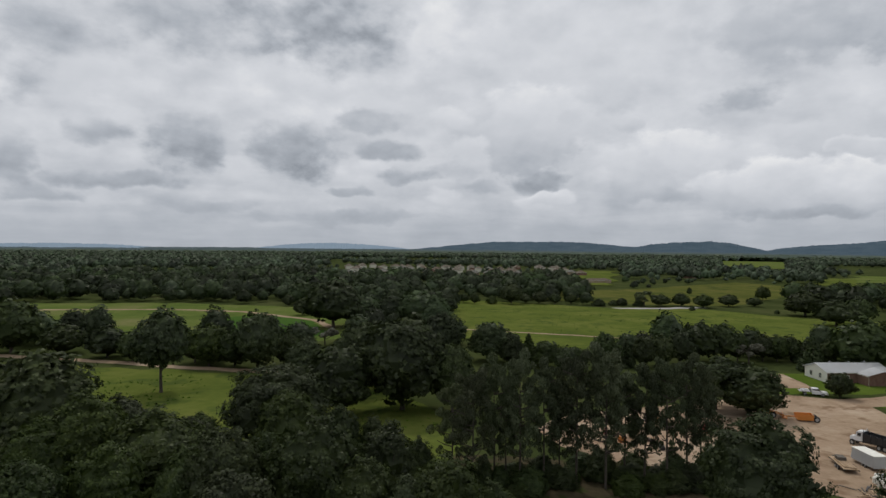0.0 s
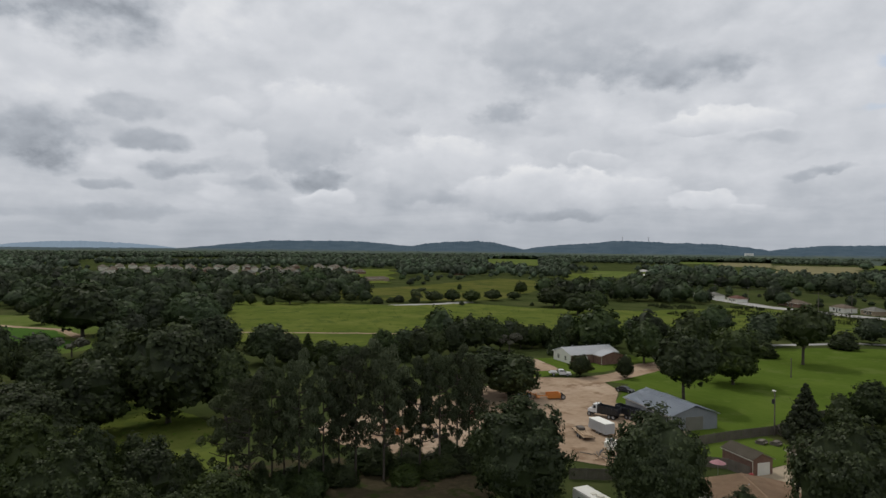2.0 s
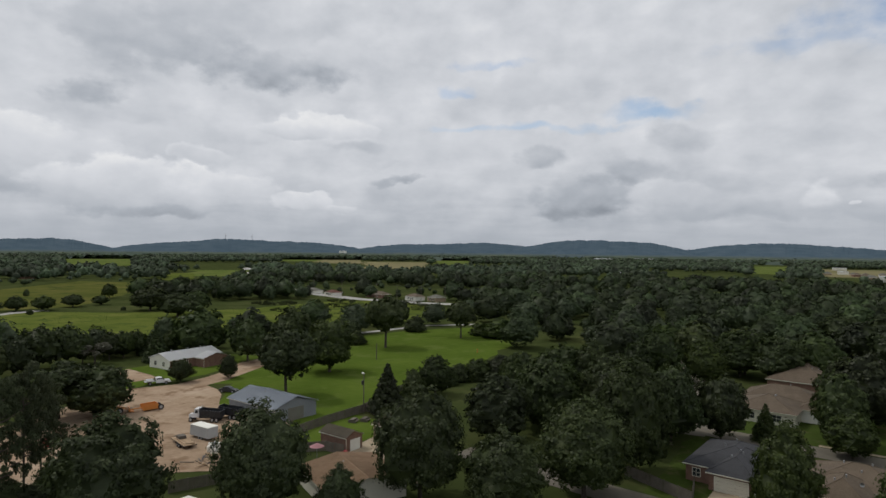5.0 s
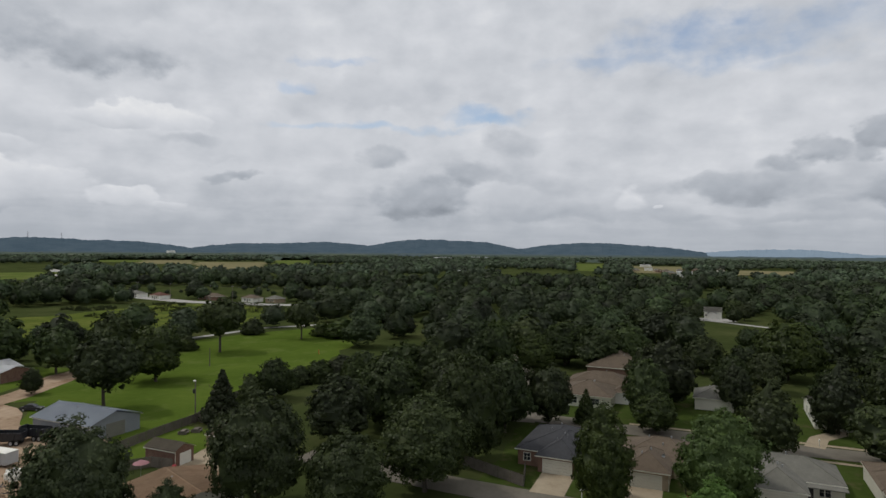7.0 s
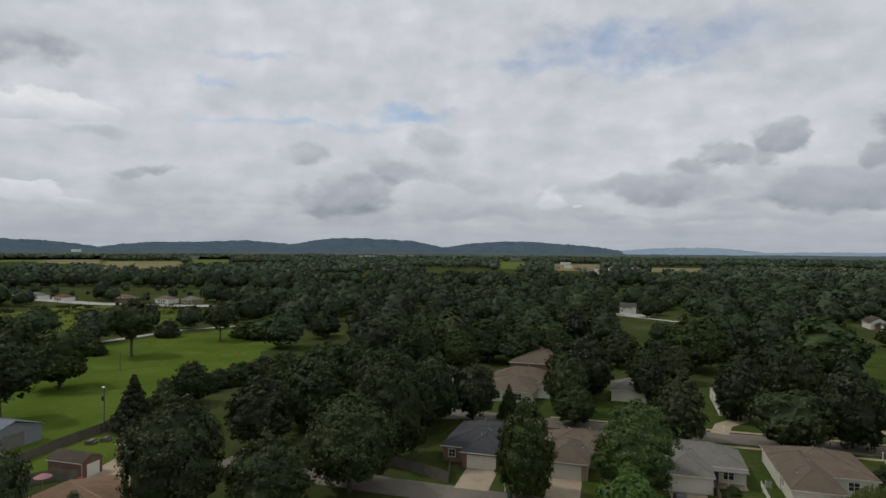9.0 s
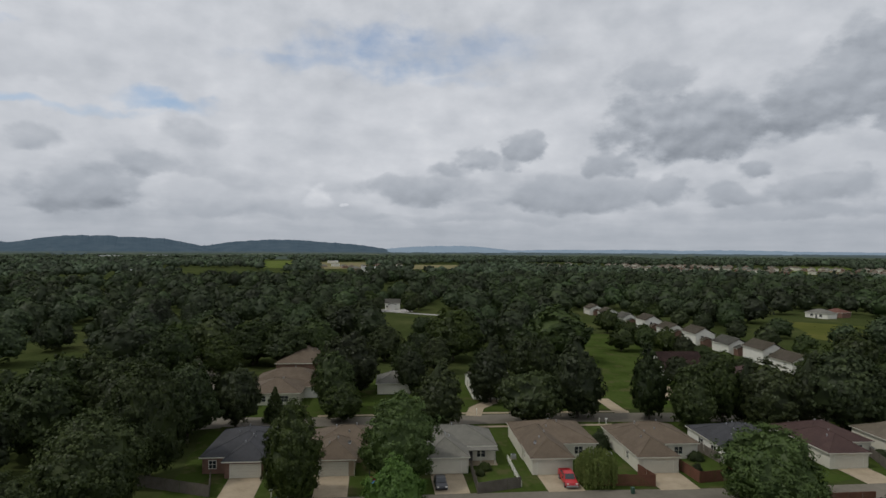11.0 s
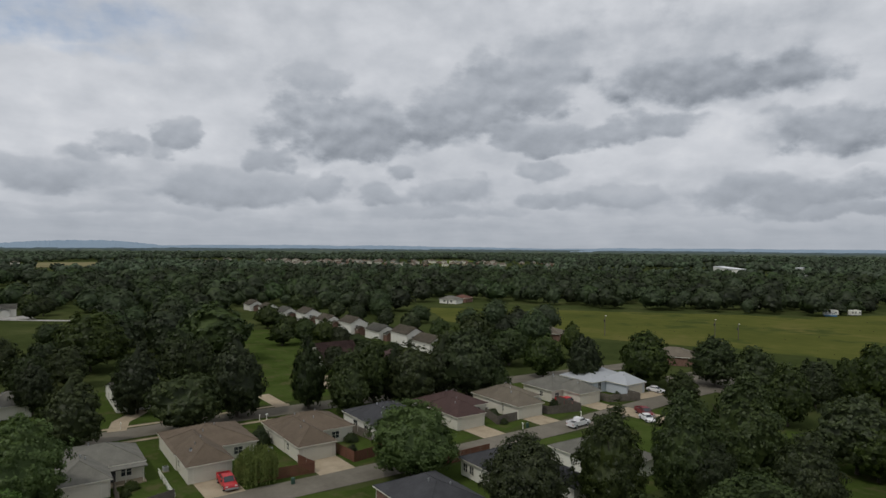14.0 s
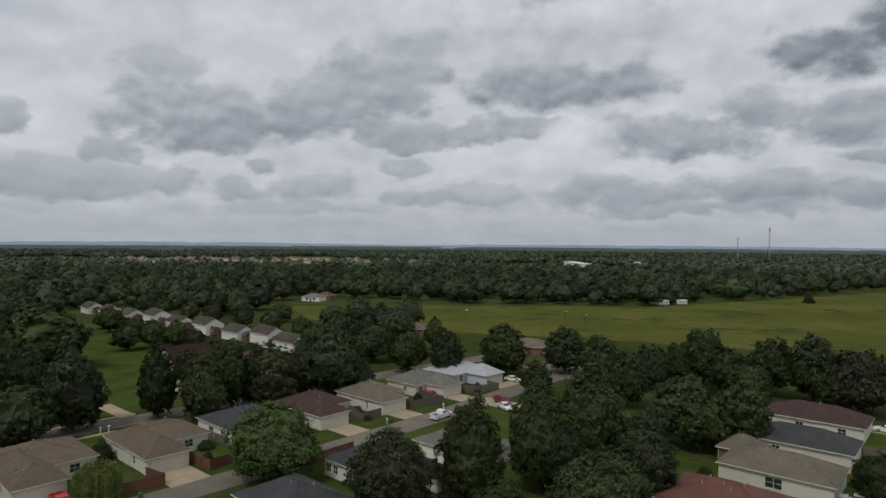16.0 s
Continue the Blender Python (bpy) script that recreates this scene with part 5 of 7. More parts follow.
lot_house(95.9, -31.1, "cream house with brown hip roof and garage", ROOF_BROWN, SIDING, (15, 6.4), (7.2, -9.4, 20, 3.4), 4.8, windows=(("-x", 7.2, -6.4, 0.9, 1.4, 1.2), ("+y", 3.2, 6.0, 0.9, 0.9, 1.1)))
lot_house(94.4, -48.3, "cream house with brown hip roof and garage", ROOF_BROWN, SIDING, (14, 6.4), (6.5, -9.6, 17, 3.3), 4.8, windows=(("-x", 6.5, -6.3, 0.9, 1.4, 1.2), ("+y", 3.2, 5.0, 0.9, 0.9, 1.1)))
lot_house(94.2, -64.5, "white house with charcoal roof", ROOF_BLACK, WHITE, (13, 6.6), (3.5, -9.0, 15.5, 3.4), 4.8, windows=(("+y", 3.4, 6.0, 0.7, 1.6, 1.3), ("+y", 3.4, 10.5, 0.7, 1.6, 1.3)))
lot_house(92.5, -80.6, "white-walled house with maroon shingle roof", ROOF_MAROON, SIDING, (11, 6.6), (5.5, -8.2, 16, 3.6), 4.9, windows=(("-x", 5.5, -6.0, 0.9, 1.3, 1.2),))
lot_house(91.0, -95.8, "cream house with taupe hip roof", ROOF_TAUPE, SIDING, (14, 6.6), (5.0, -7.0, 15, 3.5), 4.9, windows=(("+y", 3.3, 6.5, 0.8, 1.0, 1.2), ("+y", 3.3, 5.2, 0.8, 1.0, 1.2)))
lot_house(90.6, -115.0, "cream house with grey hip roof and garage", ROOF_GREY, SIDING, (8, 6.4), (5.5, -4.0, 15, 6.6), 4.8, windows=(("-x", 5.5, 5.0, 0.9, 1.2, 1.2), ("+y", 6.6, 9, 0.9, 1.0, 1.1)))
lot_house(89.6, -131.2, "pale blue house with light grey roof", ROOF_SILVER, SIDING_BLUE, (8, 6.6), (6.5, -5.0, 17, 8.0), 4.8, windows=(("-x", 6.5, 5.5, 0.4, 1.0, 2.0), ("+y", 8.0, 12, 0.9, 1.0, 1.1)))

h = home(107, -177, 28, "brick house with dark roof and white gabled porch")
block(h, -6.5, -5, 6.5, 5, HT, 2.2, BRICK, ROOF_TAUPE)
block(h, -8.2, -1.0, -5.0, 2.6, HT, 1.3, BRICK, ROOF_TAUPE, gable="x", vents=0)
window(h, "-x", -6.5, -3.2, 0.9, 1.2, 1.3)
front_door(h, "-x", -8.2, 0.8, WHITE)

# houses on the near side of the street
h = home(68.5, -68.0, LOT, "white house with charcoal hip roof")
block(h, -7, -5.2, 5.8, 5.2, HT, 2.4, WHITE, ROOF_BLACK)
window(h, "+y", 5.2, 3.2, 0.8, 1.0, 1.2), window(h, "+y", 5.2, 4.8, 0.8, 1.0, 1.2)
h = home(64.5, -83.5, LOT, "white house with grey shingle roof")
block(h, -8, -5.0, 5.2, 5.0, HT, 2.3, WHITE, ROOF_GREY)
h = home(57.5, -69.5, LOT, "small gabled porch of a white house")
block(h, -2, -2, 2.2, 2, HT, 1.4, WHITE, ROOF_BLACK, gable="x", vents=0, base=BRICK)
h = home(66.5, -50.5, LOT, "house with a dark grey hip roof")
block(h, -6.5, -5.0, 6.0, 4.6, HT, 2.3, BRICK, ROOF_BLACK)

# houses beyond the park side of the wood, to the west of the street
h = home(20, -141.5, -2, "white house with dark brown hip roof")
block(h, -8.5, -5, 8.5, 5, HT, 2.3, SIDING, ROOF_MAROON, vents=4)
window(h, "+y", 5, 2.0, 0.8, 1.3, 1.2), window(h, "+y", 5, -5.0, 0.8, 1.3, 1.2)
h = home(19.5, -122.5, -2, "white house with a black shingle roof")
block(h, -8.0, -4.6, 8.0, 4.6, HT, 2.2, SIDING, ROOF_BLACK, vents=2)
window(h, "+y", 4.6, 3.0, 0.9, 1.2, 1.1)
h = home(20, -105.5, -2, "cream house with taupe shingle roof")
block(h, -8.2, -4.8, 7.0, 4.8, HT, 2.2, SIDING, ROOF_TAUPE, vents=4)
block(h, 3.0, -8.0, 9.5, -3.0, HT - 0.02, 2.0, BRICK, ROOF_TAUPE, vents=1)
window(h, "+y", 4.8, -0.6, 0.6, 2.2, 1.5)
h = home(22.5, -87.0, -2, "house with red-brown shingle roof")
block(h, -7.0, -5.6, 7.0, 5.6, HT, 2.4, BRICK, ROOF_RED, vents=6)

# north of the street
h = home(156, 17.5, -4, "large house with brown hip roofs")
block(h, -10.0, -5.5, 2.0, 6.5, HT, 2.5, SIDING, ROOF_BROWN, vents=2)
block(h, 1.0, -9.0, 12.5, 7.5, HT + 0.02, 2.7, SIDING, ROOF_BROWN, vents=3)
block(h, -3.5, -10.5, 1.6, -5.0, HT - 0.02, 1.6, WHITE, ROOF_BROWN, vents=0)
window(h, "-x", -10.0, 3, 0.8, 1.6, 1.3), window(h, "-x", -10.0, -2, 0.8, 1.8, 1.3)
h = home(192, 15, -4, "large house with brown hip roof behind trees")
block(h, -9, -8, 10, 7, HT, 3.4, BRICK, ROOF_BROWN, vents=3)
h = home(153.5, -33.0, LOT, "white house with grey gable roof")
block(h, -8, -4.5, 9, 4.8, HT, 2.2, WHITE, ROOF_GREY, gable="y", vents=1)
for a in (-5, -1, 4):
    window(h, "+y", 4.8, a, 0.6, 1.1, 1.5)
h = home(158, -9.5, LOT, "small house with grey shingle roof")
block(h, -4.5, -4, 5, 4, HT, 2.0, SIDING, ROOF_GREY, vents=1)
h = home(166, -90, LOT, "white-gabled house with steep maroon roof")
block(h, -6, -6, 6, 6, 2.7, 4.2, WHITE, ROOF_MAROON, gable="y", vents=1)
CREAM = material("pale_yellow_wall", [(0.60, 0.54, 0.38), (0.68, 0.62, 0.46)], 0.5, 0.7, 0.1, 5.0)
h = home(153, -103, LOT, "pale yellow house behind trees")
block(h, -5, -4.5, 6, 4.5, 2.7, 2.2, CREAM, ROOF_MAROON, vents=1)
window(h, "-x", -5, -2, 0.8, 1.2, 1.3), window(h, "-x", -5, 2, 0.8, 1.2, 1.3), front_door(h, "-x", -5, 0, DARK)
h = home(369, -21, -4, "white two-storey house with grey roof")
block(h, -3.5, -4.6, 4, 4, 3.6, 2.2, WHITE, ROOF_GREY, gable="y", vents=0)
block(h, -5.5, -2.0, -3.5, 2.0, 2.6, 1.4, WHITE, ROOF_GREY, gable="x", vents=0)
window(h, "-x", -3.5, 3.0, 1.2, 0.8, 1.0)
h = home(262, 58, 12, "pale house with grey roof among trees")
block(h, -8, -4, 8, 4, HT, 2.0, SIDING, ROOF_GREY, vents=1)
h = home(166, -182, 30, "house with taupe hip roof")
block(h, -7, -5, 7, 5, HT, 2.2, BRICK, ROOF_TAUPE, vents=2)
# a row of white houses along the next street
for i, x in enumerate((161, 175, 194, 213, 235, 256, 277, 300, 322)):
    h = home(x + 10, -129.5 - 0.6 * (i % 3), LOT, "white gabled house in a row, grey roof")
    rf = (ROOF_TAUPE, ROOF_TAUPE, ROOF_GREY, ROOF_TAUPE)[i % 4]
    tall = i in (1, 3, 5)
    block(h, -6.2, -3.7, 5.0, 3.7, 4.4 if tall else 3.1, 2.3, WHITE, rf, gable="x", vents=1)
    window(h, "-x", -6.2, 1.2, 2.6 if tall else 1.0, 0.9, 1.2)
    block(h, -8.8, -1.9, -6.22, 1.9, 2.4, 1.0, BRICK, rf, gable="x", vents=0)

# ---- farm buildings ----
h = thing("farm_building", 112.3, 172.6, 2, "long building with white metal gable roof", "building")
block(h, -8.8, -4.9, 8.8, 4.9, 2.7, 1.7, WHITE, ROOF_WHITE, gable="x", vents=2)
block(h, -0.5, -9.2, 8.4, -4.92, 2.6, 1.3, BRICK, ROOF_WHITE, gable="y", vents=0)
boxed("brick_front", (-8.8, -5.02, 0), (-0.52, -4.9, 2.6), BRICK, h, "brown brick front")
for a in (-7.0, -3.4):
    window(h, "-y", -5.02, a, 0.9, 1.2, 1.1)
window(h, "-x", -8.8, -2, 0.9, 1.0, 1.2), window(h, "-x", -8.8, 2, 0.9, 1.0, 1.2)
for a in (-5, 0.5, 5):
    rod("roof_turbine", (a, 0, 4.3), (a, 0, 5.0), 0.18, STEEL, h, 8, 0.22, "metal roof ventilator")
h = thing("workshop", 90.4, 107.0, -4, "grey metal workshop with blue-grey roof", "building")
block(h, -5.4, -8.0, 5.4, 8.0, 3.0, 1.8, METAL_WALL, ROOF_BLUE, gable="y", vents=2)
for i in range(22):
    y = -8.2 + i * 0.78
    for sgn in (-1, 1):
        rod("roof_rib", (0.25 * sgn, y, 4.91), (5.7 * sgn, y, 3.12), 0.025, ROOF_BLUE, h, 4)
boxed("roll_door", (-2, -8.08, 0), (2, -8.0, 2.7), material("faded_door", [(0.16, 0.155, 0.13), (0.20, 0.195, 0.165)], 0.6, 0.7), h, "faded tan roll-up door")
h = thing("garden_shed", 82.6, 79.0, -3, "brown brick shed with white door", "shed")
block(h, -2.0, -3.3, 2.0, 3.3, 2.5, 1.0, BRICK, ROOF_TAUPE, gable="y", vents=0, over=0.25)
m = side_frame("-y", -3.3, 0.2)
boxed("shed_door", (-1.2, -0.06, 0.02), (1.2, -0.01, 2.05), WHITE, h, "white roll-up door", m=m)
h = home(69, 64, -25, "house with a tan roof")
block(h, -6, -6.5, 6, 5.5, 2.6, 1.1, SIDING, ROOF_TAN, gable="y", vents=1)
h = thing("outbuilding", 93.5, 73.5, -3, "tan outbuilding with low brown roof", "shed")
block(h, -3.8, -4.0, 4.0, 4.0, 2.6, 1.0, BRICK_TAN, ROOF_BROWN, gable="y", vents=0, over=0.3)
sheet("paved_court", [(76, 76), (90, 78), (92, 66), (84, 58), (76, 56)], 0.07, CONCRETE, "pale paved court", "pavement", 0.2)
sheet("shed_lawn", [(80, 91.5), (100, 91.5), (99.5, 78), (86, 78), (80, 83)], 0.055, LAWN, "mown grass round the shed", "lawn", 0.3)

# houses along the highway
for i, (x, y, w, wall, roof, lab) in enumerate(((362, 418, 7, BRICK_TAN, ROOF_GREY, "low house with grey roof by the highway"), (345, 362, 8, WHITE, ROOF_GREY, "white house by the highway"), (338, 333, 6, WHITE, ROOF_RED, "white house with red roof by the highway"),
                                                 (349, 298, 10, BRICK, ROOF_BROWN, "long brick house by the highway"), (347, 263, 6, WHITE, ROOF_BROWN, "small white house by the highway"), (349, 246, 5, BRICK_TAN, ROOF_GREY, "small tan house by the highway"),
                                                 (302, 508, 7, WHITE, ROOF_GREY, "white house beyond the meadow"), (335, 512, 8, SIDING, ROOF_GREY, "cream house beyond the meadow"), (155, 625, 14, BRICK_TAN, ROOF_BROWN, "long tan building beyond the fields"), (300, 742, 13, BRICK, ROOF_RED, "long red-brown building beyond the fields"),
                                                 (302, -246, 6, WHITE, ROOF_GREY, "white house at the field's edge"), (305, -258, 5, BRICK, ROOF_RED, "brick outbuilding at the field's edge"))):
    h = home(x, y, 75 if i < 6 else 20, lab)
    block(h, -w, -4, w, 4, HT, 1.9, wall, roof, vents=1)
    window(h, "+y", 4, -w * 0.4, 0.9, 1.5, 1.2), window(h, "+y", 4, w * 0.4, 0.9, 1.5, 1.2), front_door(h, "+y", 4, 0, DARK)


def far_house(roof, wall, tall):
    h = new("far_house")
    bm = bmesh.new()
    box(bm, -6, -5, 0, 6, 5, 3.0 + tall)
    part("wall", bm, wall, h)
    hip_roof(h, -6, -5, 6, 5, 3.0 + tall, 3.0, roof)
    return h


FAR_MODELS = [far_house(ROOF_GREY, BRICK_TAN, 0), far_house(ROOF_TAUPE, SIDING, 1.5), far_house(ROOF_BROWN, BRICK, 0.5)]
for f, (x, y) in zip(FAR_MODELS, ((-70, 960), (20, 850), (1090, -660))):
    f.matrix_basis = pose(x, y, 0, 0, 0, 20)
    tagged(f, "distant suburban house with a hip roof", "house", "houses of the far suburb")


def suburb(cx, cy, along, across, count, seed, turn):
    """Houses of a far estate on streets in rows."""
    rnd = random.Random(seed)
    m = pose(cx, cy, 0, 0, 0, turn)
    for _ in range(count):
        p = m @ Vector((round(rnd.uniform(-along, along) / 19) * 19 + rnd.uniform(-2, 2), round(rnd.uniform(-across, across) / 34) * 34 + rnd.uniform(-3, 3), 0))
        copy_thing(rnd.choice(FAR_MODELS), pose(p.x, p.y, rnd.uniform(3.0, 6.0) * 0, 0, 0, turn + rnd.choice((0, 90)) + rnd.uniform(-6, 6)))
        CLEARED.append((p.x, p.y))


CLEARED = []
suburb(30, 870, 160, 120, 62, 1, 5)
suburb(-100, 930, 60, 70, 10, 2, 10)
suburb(920, -680, 250, 190, 95, 3, 40)
suburb(1150, -470, 160, 140, 40, 4, 40)
suburb(1100, -20, 90, 60, 10, 5, 10)


def warehouse(x, y, turn, w, l, hgt):
    h = thing("warehouse", x, y, turn, "distant white industrial building with flat roof", "building", "far industrial buildings")
    bm = bmesh.new()
    box(bm, -w / 2, -l / 2, 0, w / 2, l / 2, hgt)
    part("wall", bm, WHITE, h)
    bm = bmesh.new()
    box(bm, -w / 2 - 0.5, -l / 2 - 0.5, hgt, w / 2 + 0.5, l / 2 + 0.5, hgt + 0.8)
    part("roof", bm, ROOF_WHITE, h)


warehouse(1660, 610, 0, 30, 45, 13), warehouse(1860, 560, 0, 24, 50, 12), warehouse(2240, 2145, -40, 30, 60, 20), warehouse(1480, 55, 5, 12, 24, 5), warehouse(810, 260, -10, 10, 26, 7)
warehouse(410, -805, 40, 14, 110, 9), warehouse(338, -858, 30, 16, 24, 10), warehouse(1210, 40, 0, 9, 15, 4.5), warehouse(935, -19, 0, 14, 24, 7)


# cooling units and shrubs by the houses
def cooling_unit(x, y):
    c = thing("cooling_unit", x, y, LOT, "grey outdoor cooling unit beside a house", "air conditioner", "cooling units")
    boxed("case", (-0.4, -0.4, 0.08), (0.4, 0.4, 0.8), STEEL, c, bevel=0.03)
    rod("fan_guard", (0, 0, 0.8), (0, 0, 0.84), 0.32, DARK, c, 12, label="dark fan guard")
    boxed("pad", (-0.5, -0.5, 0.0), (0.5, 0.5, 0.08), CONCRETE, c)


for p in ((104, -26.8), (103, -43.6), (105, -60.2), (103, -75.4), (100, -91.6), (99, -107.2), (110, 9.4)):
    cooling_unit(*p)


def dish(x, y, z):
    d = thing("satellite_dish", x, y, 200, "small grey satellite dish on a roof", "satellite dish", "satellite dishes", z)
    v, f = tube([(0, 0, 0.5), (0.06, 0, 0.5), (0.16, 0, 0.5)], [0.02, 0.2, 0.3], 12)
    me = mesh_of("reflector", v.tolist(), f.tolist())
    me.materials.append(STEEL)
    new("reflector", me).parent = d
    rod("mast", (0, 0, -0.3), (0, 0, 0.5), 0.03, DARK, d, 6)


dish(99.5, -29.2, 3.7), dish(103.5, 1.0, 3.6), dish(97.5, -97.2, 3.7)

# ---- drives, fences, vehicles, poles ----
for x, y, to, w in ((100.2, 16.8, 91.5, 5.2), (99.3, 3.4, 90.8, 5.0), (98.2, -14.4, 90.0, 5.2), (95.8, -31.4, 88.8, 5.6), (94.3, -48.6, 87.4, 6.2), (94.1, -64.6, 86.6, 5.4), (92.4, -81.2, 85.9, 5.4), (90.9, -96.2, 85.4, 5.6), (90.5, -115.0, 85.4, 5.6), (89.5, -132.5, 85.5, 9.5)):
    strip("driveway", [(to, y + 0.3), (x, y)], w, 0.075, CONCRETE, "tan concrete driveway", "driveway", 0.05)
strip("driveway", [(143, -58.5), (130, -58)], 3.2, 0.075, CONCRETE, "tan concrete driveway", "driveway")
strip("driveway", [(145, -33), (138, -27), (131.5, -25)], 3.4, 0.075, CONCRETE, "tan concrete driveway", "driveway")
strip("driveway", [(154, -80), (142, -76), (129, -74)], 3.4, 0.075, CONCRETE, "tan concrete driveway", "driveway")
sheet("drive_court", [(365, -8), (366, -30), (352, -32), (350, 0), (362, 6)], 0.06, HIGHWAY, "pale concrete court before the white house", "driveway", 0.3)
strip("driveway", [(352, -20), (318, -60), (310, -75)], 4.0, 0.06, HIGHWAY, "pale lane to the white house", "driveway")
strip("pavement", [(124.2, 8), (123.4, -24), (121.2, -60)], 1.2, 0.07, CONCRETE, "pale concrete pavement strip", "pavement")
strip("pavement", [(135.2, 8), (133.8, -24), (131.2, -60)], 1.2, 0.07, CONCRETE, "pale concrete pavement strip", "pavement")


def fence(points, height, mat, label, gap=0.02, board=0.14):
    """A board fence: posts, and panels of single boards."""
    f = new("fence")
    f.location = (*points[0], 0)
    rnd = random.Random(int(points[0][0] * 10))
    o = Vector(points[0])
    bm = bmesh.new()
    for a, b in zip(points, points[1:]):
        a, b = Vector(a) - o, Vector(b) - o
        k = max(1, round((b - a).length / 2.4))
        turn = math.atan2(b.y - a.y, b.x - a.x)
        for i in range(k):
            p, q = a.lerp(b, i / k), a.lerp(b, (i + 1) / k)
            m = Matrix.Translation((*p, 0)) @ Matrix.Rotation(turn, 4, "Z")
            ln = (q - p).length
            n = int(ln / (board + gap))
            for j in range(n):
                x = 0.05 + j * (ln - 0.1) / n
                box(bm, x, -0.03 + rnd.uniform(-0.008, 0.008), 0.04, x + board, -0.008, height + rnd.uniform(-0.03, 0.03), m)
            for z in (0.35, height - 0.3):
                box(bm, 0, -0.005, z, ln, 0.04, z + 0.09, m)
            boxed("post", (-0.05, 0.045, 0), (0.05, 0.135, height + 0.05), mat, f, m=m)
    tagged(part("boarding", bm, mat, f), kind="stuff")
    return tagged(f, label, "fence", "garden fences")


GREYF, REDF = "weathered grey board fence", "red-brown stained board fence"
fence([(99, 32.5), (93.2, 20.8), (101, 22.3)], 1.8, WOOD_GREY, GREYF)
fence([(100, -18.6), (89.6, -17.8), (91.3, -24.8)], 1.7, WOOD_GREY, GREYF)
fence([(91.3, -24.8), (103.5, -25.6)], 1.1, WHITE, "low white picket fence", 0.22, 0.08)
fence([(90.6, -36.4), (89.2, -45.2), (94.2, -44.6)], 1.8, WOOD_RED, REDF)
fence([(97.5, -52.4), (89.6, -52.6), (90.2, -60.4), (95, -60.6)], 1.8, WOOD_RED, REDF)
fence([(107, -60.6), (97.5, -60.9)], 1.7, WOOD_GREY, GREYF)
fence([(99, -89.6), (91.2, -86.5), (91.0, -92.0)], 1.8, WOOD_GREY, GREYF)
fence([(96, -100.4), (90.2, -100.4), (87.6, -108.2), (95.5, -109.0)], 1.8, WOOD_GREY, GREYF)
fence([(95, -119.6), (88.8, -119.8), (85.4, -127.0), (89.4, -127.6)], 1.8, WOOD_GREY, GREYF)
fence([(79.6, -62.6), (79.2, -73.4)], 1.8, WOOD_RED, REDF)
fence([(11.5, -116.6), (2, -115.6)], 1.7, WOOD_GREY, GREYF)
fence([(11.5, -128.4), (2, -128.0)], 1.7, WOOD_GREY, GREYF)
fence([(11.5, -99.8), (2, -98.6)], 1.8, WOOD_GREY, GREYF)
fence([(81, 90.8), (92, 91.6), (103.5, 91.6), (99.8, 80.5)], 1.8, WOOD_GREY, GREYF)
fence([(73.0, 84.5), (79.2, 79.6), (79.6, 75.4)], 1.8, WOOD_GREY, GREYF)
fence([(52, 84), (62, 80), (72, 84.2)], 1.8, WOOD_GREY, GREYF)
fence([(104, 92.4), (118, 97), (140, 100)], 1.6, WOOD_GREY, GREYF)


def paint(name, c, rough=0.35):
    return material(name, [tuple(v * 0.92 for v in c), c], 0.6, rough, spec=0.5)


CAR_WHITE, CAR_RED, CAR_MAROON, CAR_BLACK = paint("white_car_paint", (0.72, 0.72, 0.72)), paint("red_car_paint", (0.42, 0.015, 0.02)), paint("maroon_car_paint", (0.16, 0.018, 0.024)), paint("black_car_paint", (0.022, 0.024, 0.028))
CAR_SILVER, ORANGE, GREY_BOX = paint("silver_car_paint", (0.42, 0.43, 0.45)), paint("orange_paint", (0.55, 0.20, 0.035), 0.6), paint("grey_trailer_paint", (0.42, 0.43, 0.43), 0.5)
LAMP = paint("lamp_glass", (0.7, 0.68, 0.62), 0.15)
TAIL = paint("tail_lamp", (0.35, 0.02, 0.02), 0.2)


def profile(name, pts, half, mat, parent, taper=0.0, label="", bevel=0.05):
    """A side outline (x, z) drawn across the vehicle; taper pulls the upper points in."""
    zs = [p[1] for p in pts]
    lo, hi = min(zs), max(zs)
    bm = bmesh.new()
    rows = []
    for s in (-1, 1):
        rows.append([bm.verts.new((x, s * (half - taper * (z - lo) / max(0.01, hi - lo)), z)) for x, z in pts])
    n = len(pts)
    bm.faces.new(rows[0][::-1]), bm.faces.new(rows[1])
    for i in range(n):
        j = (i + 1) % n
        bm.faces.new((rows[0][i], rows[0][j], rows[1][j], rows[1][i]))
    bmesh.ops.recalc_face_normals(bm, faces=bm.faces[:])
    if bevel:
        bmesh.ops.bevel(bm, geom=bm.edges[:], offset=bevel, segments=2, affect="EDGES", clamp_overlap=True)
    return part(name, bm, mat, parent, label)


def wheel(parent, x, y, r=0.34, w=0.22):
    s = 1 if y > 0 else -1
    t = rod("wheel", (x, y - w / 2, r), (x, y + w / 2, r), r, RUBBER, parent, 14, label="black rubber tyre")
    rod("rim", (x, y + s * w * 0.3, r), (x, y + s * (w / 2 + 0.015), r), r * 0.6, STEEL, t, 10, label="metal wheel rim")


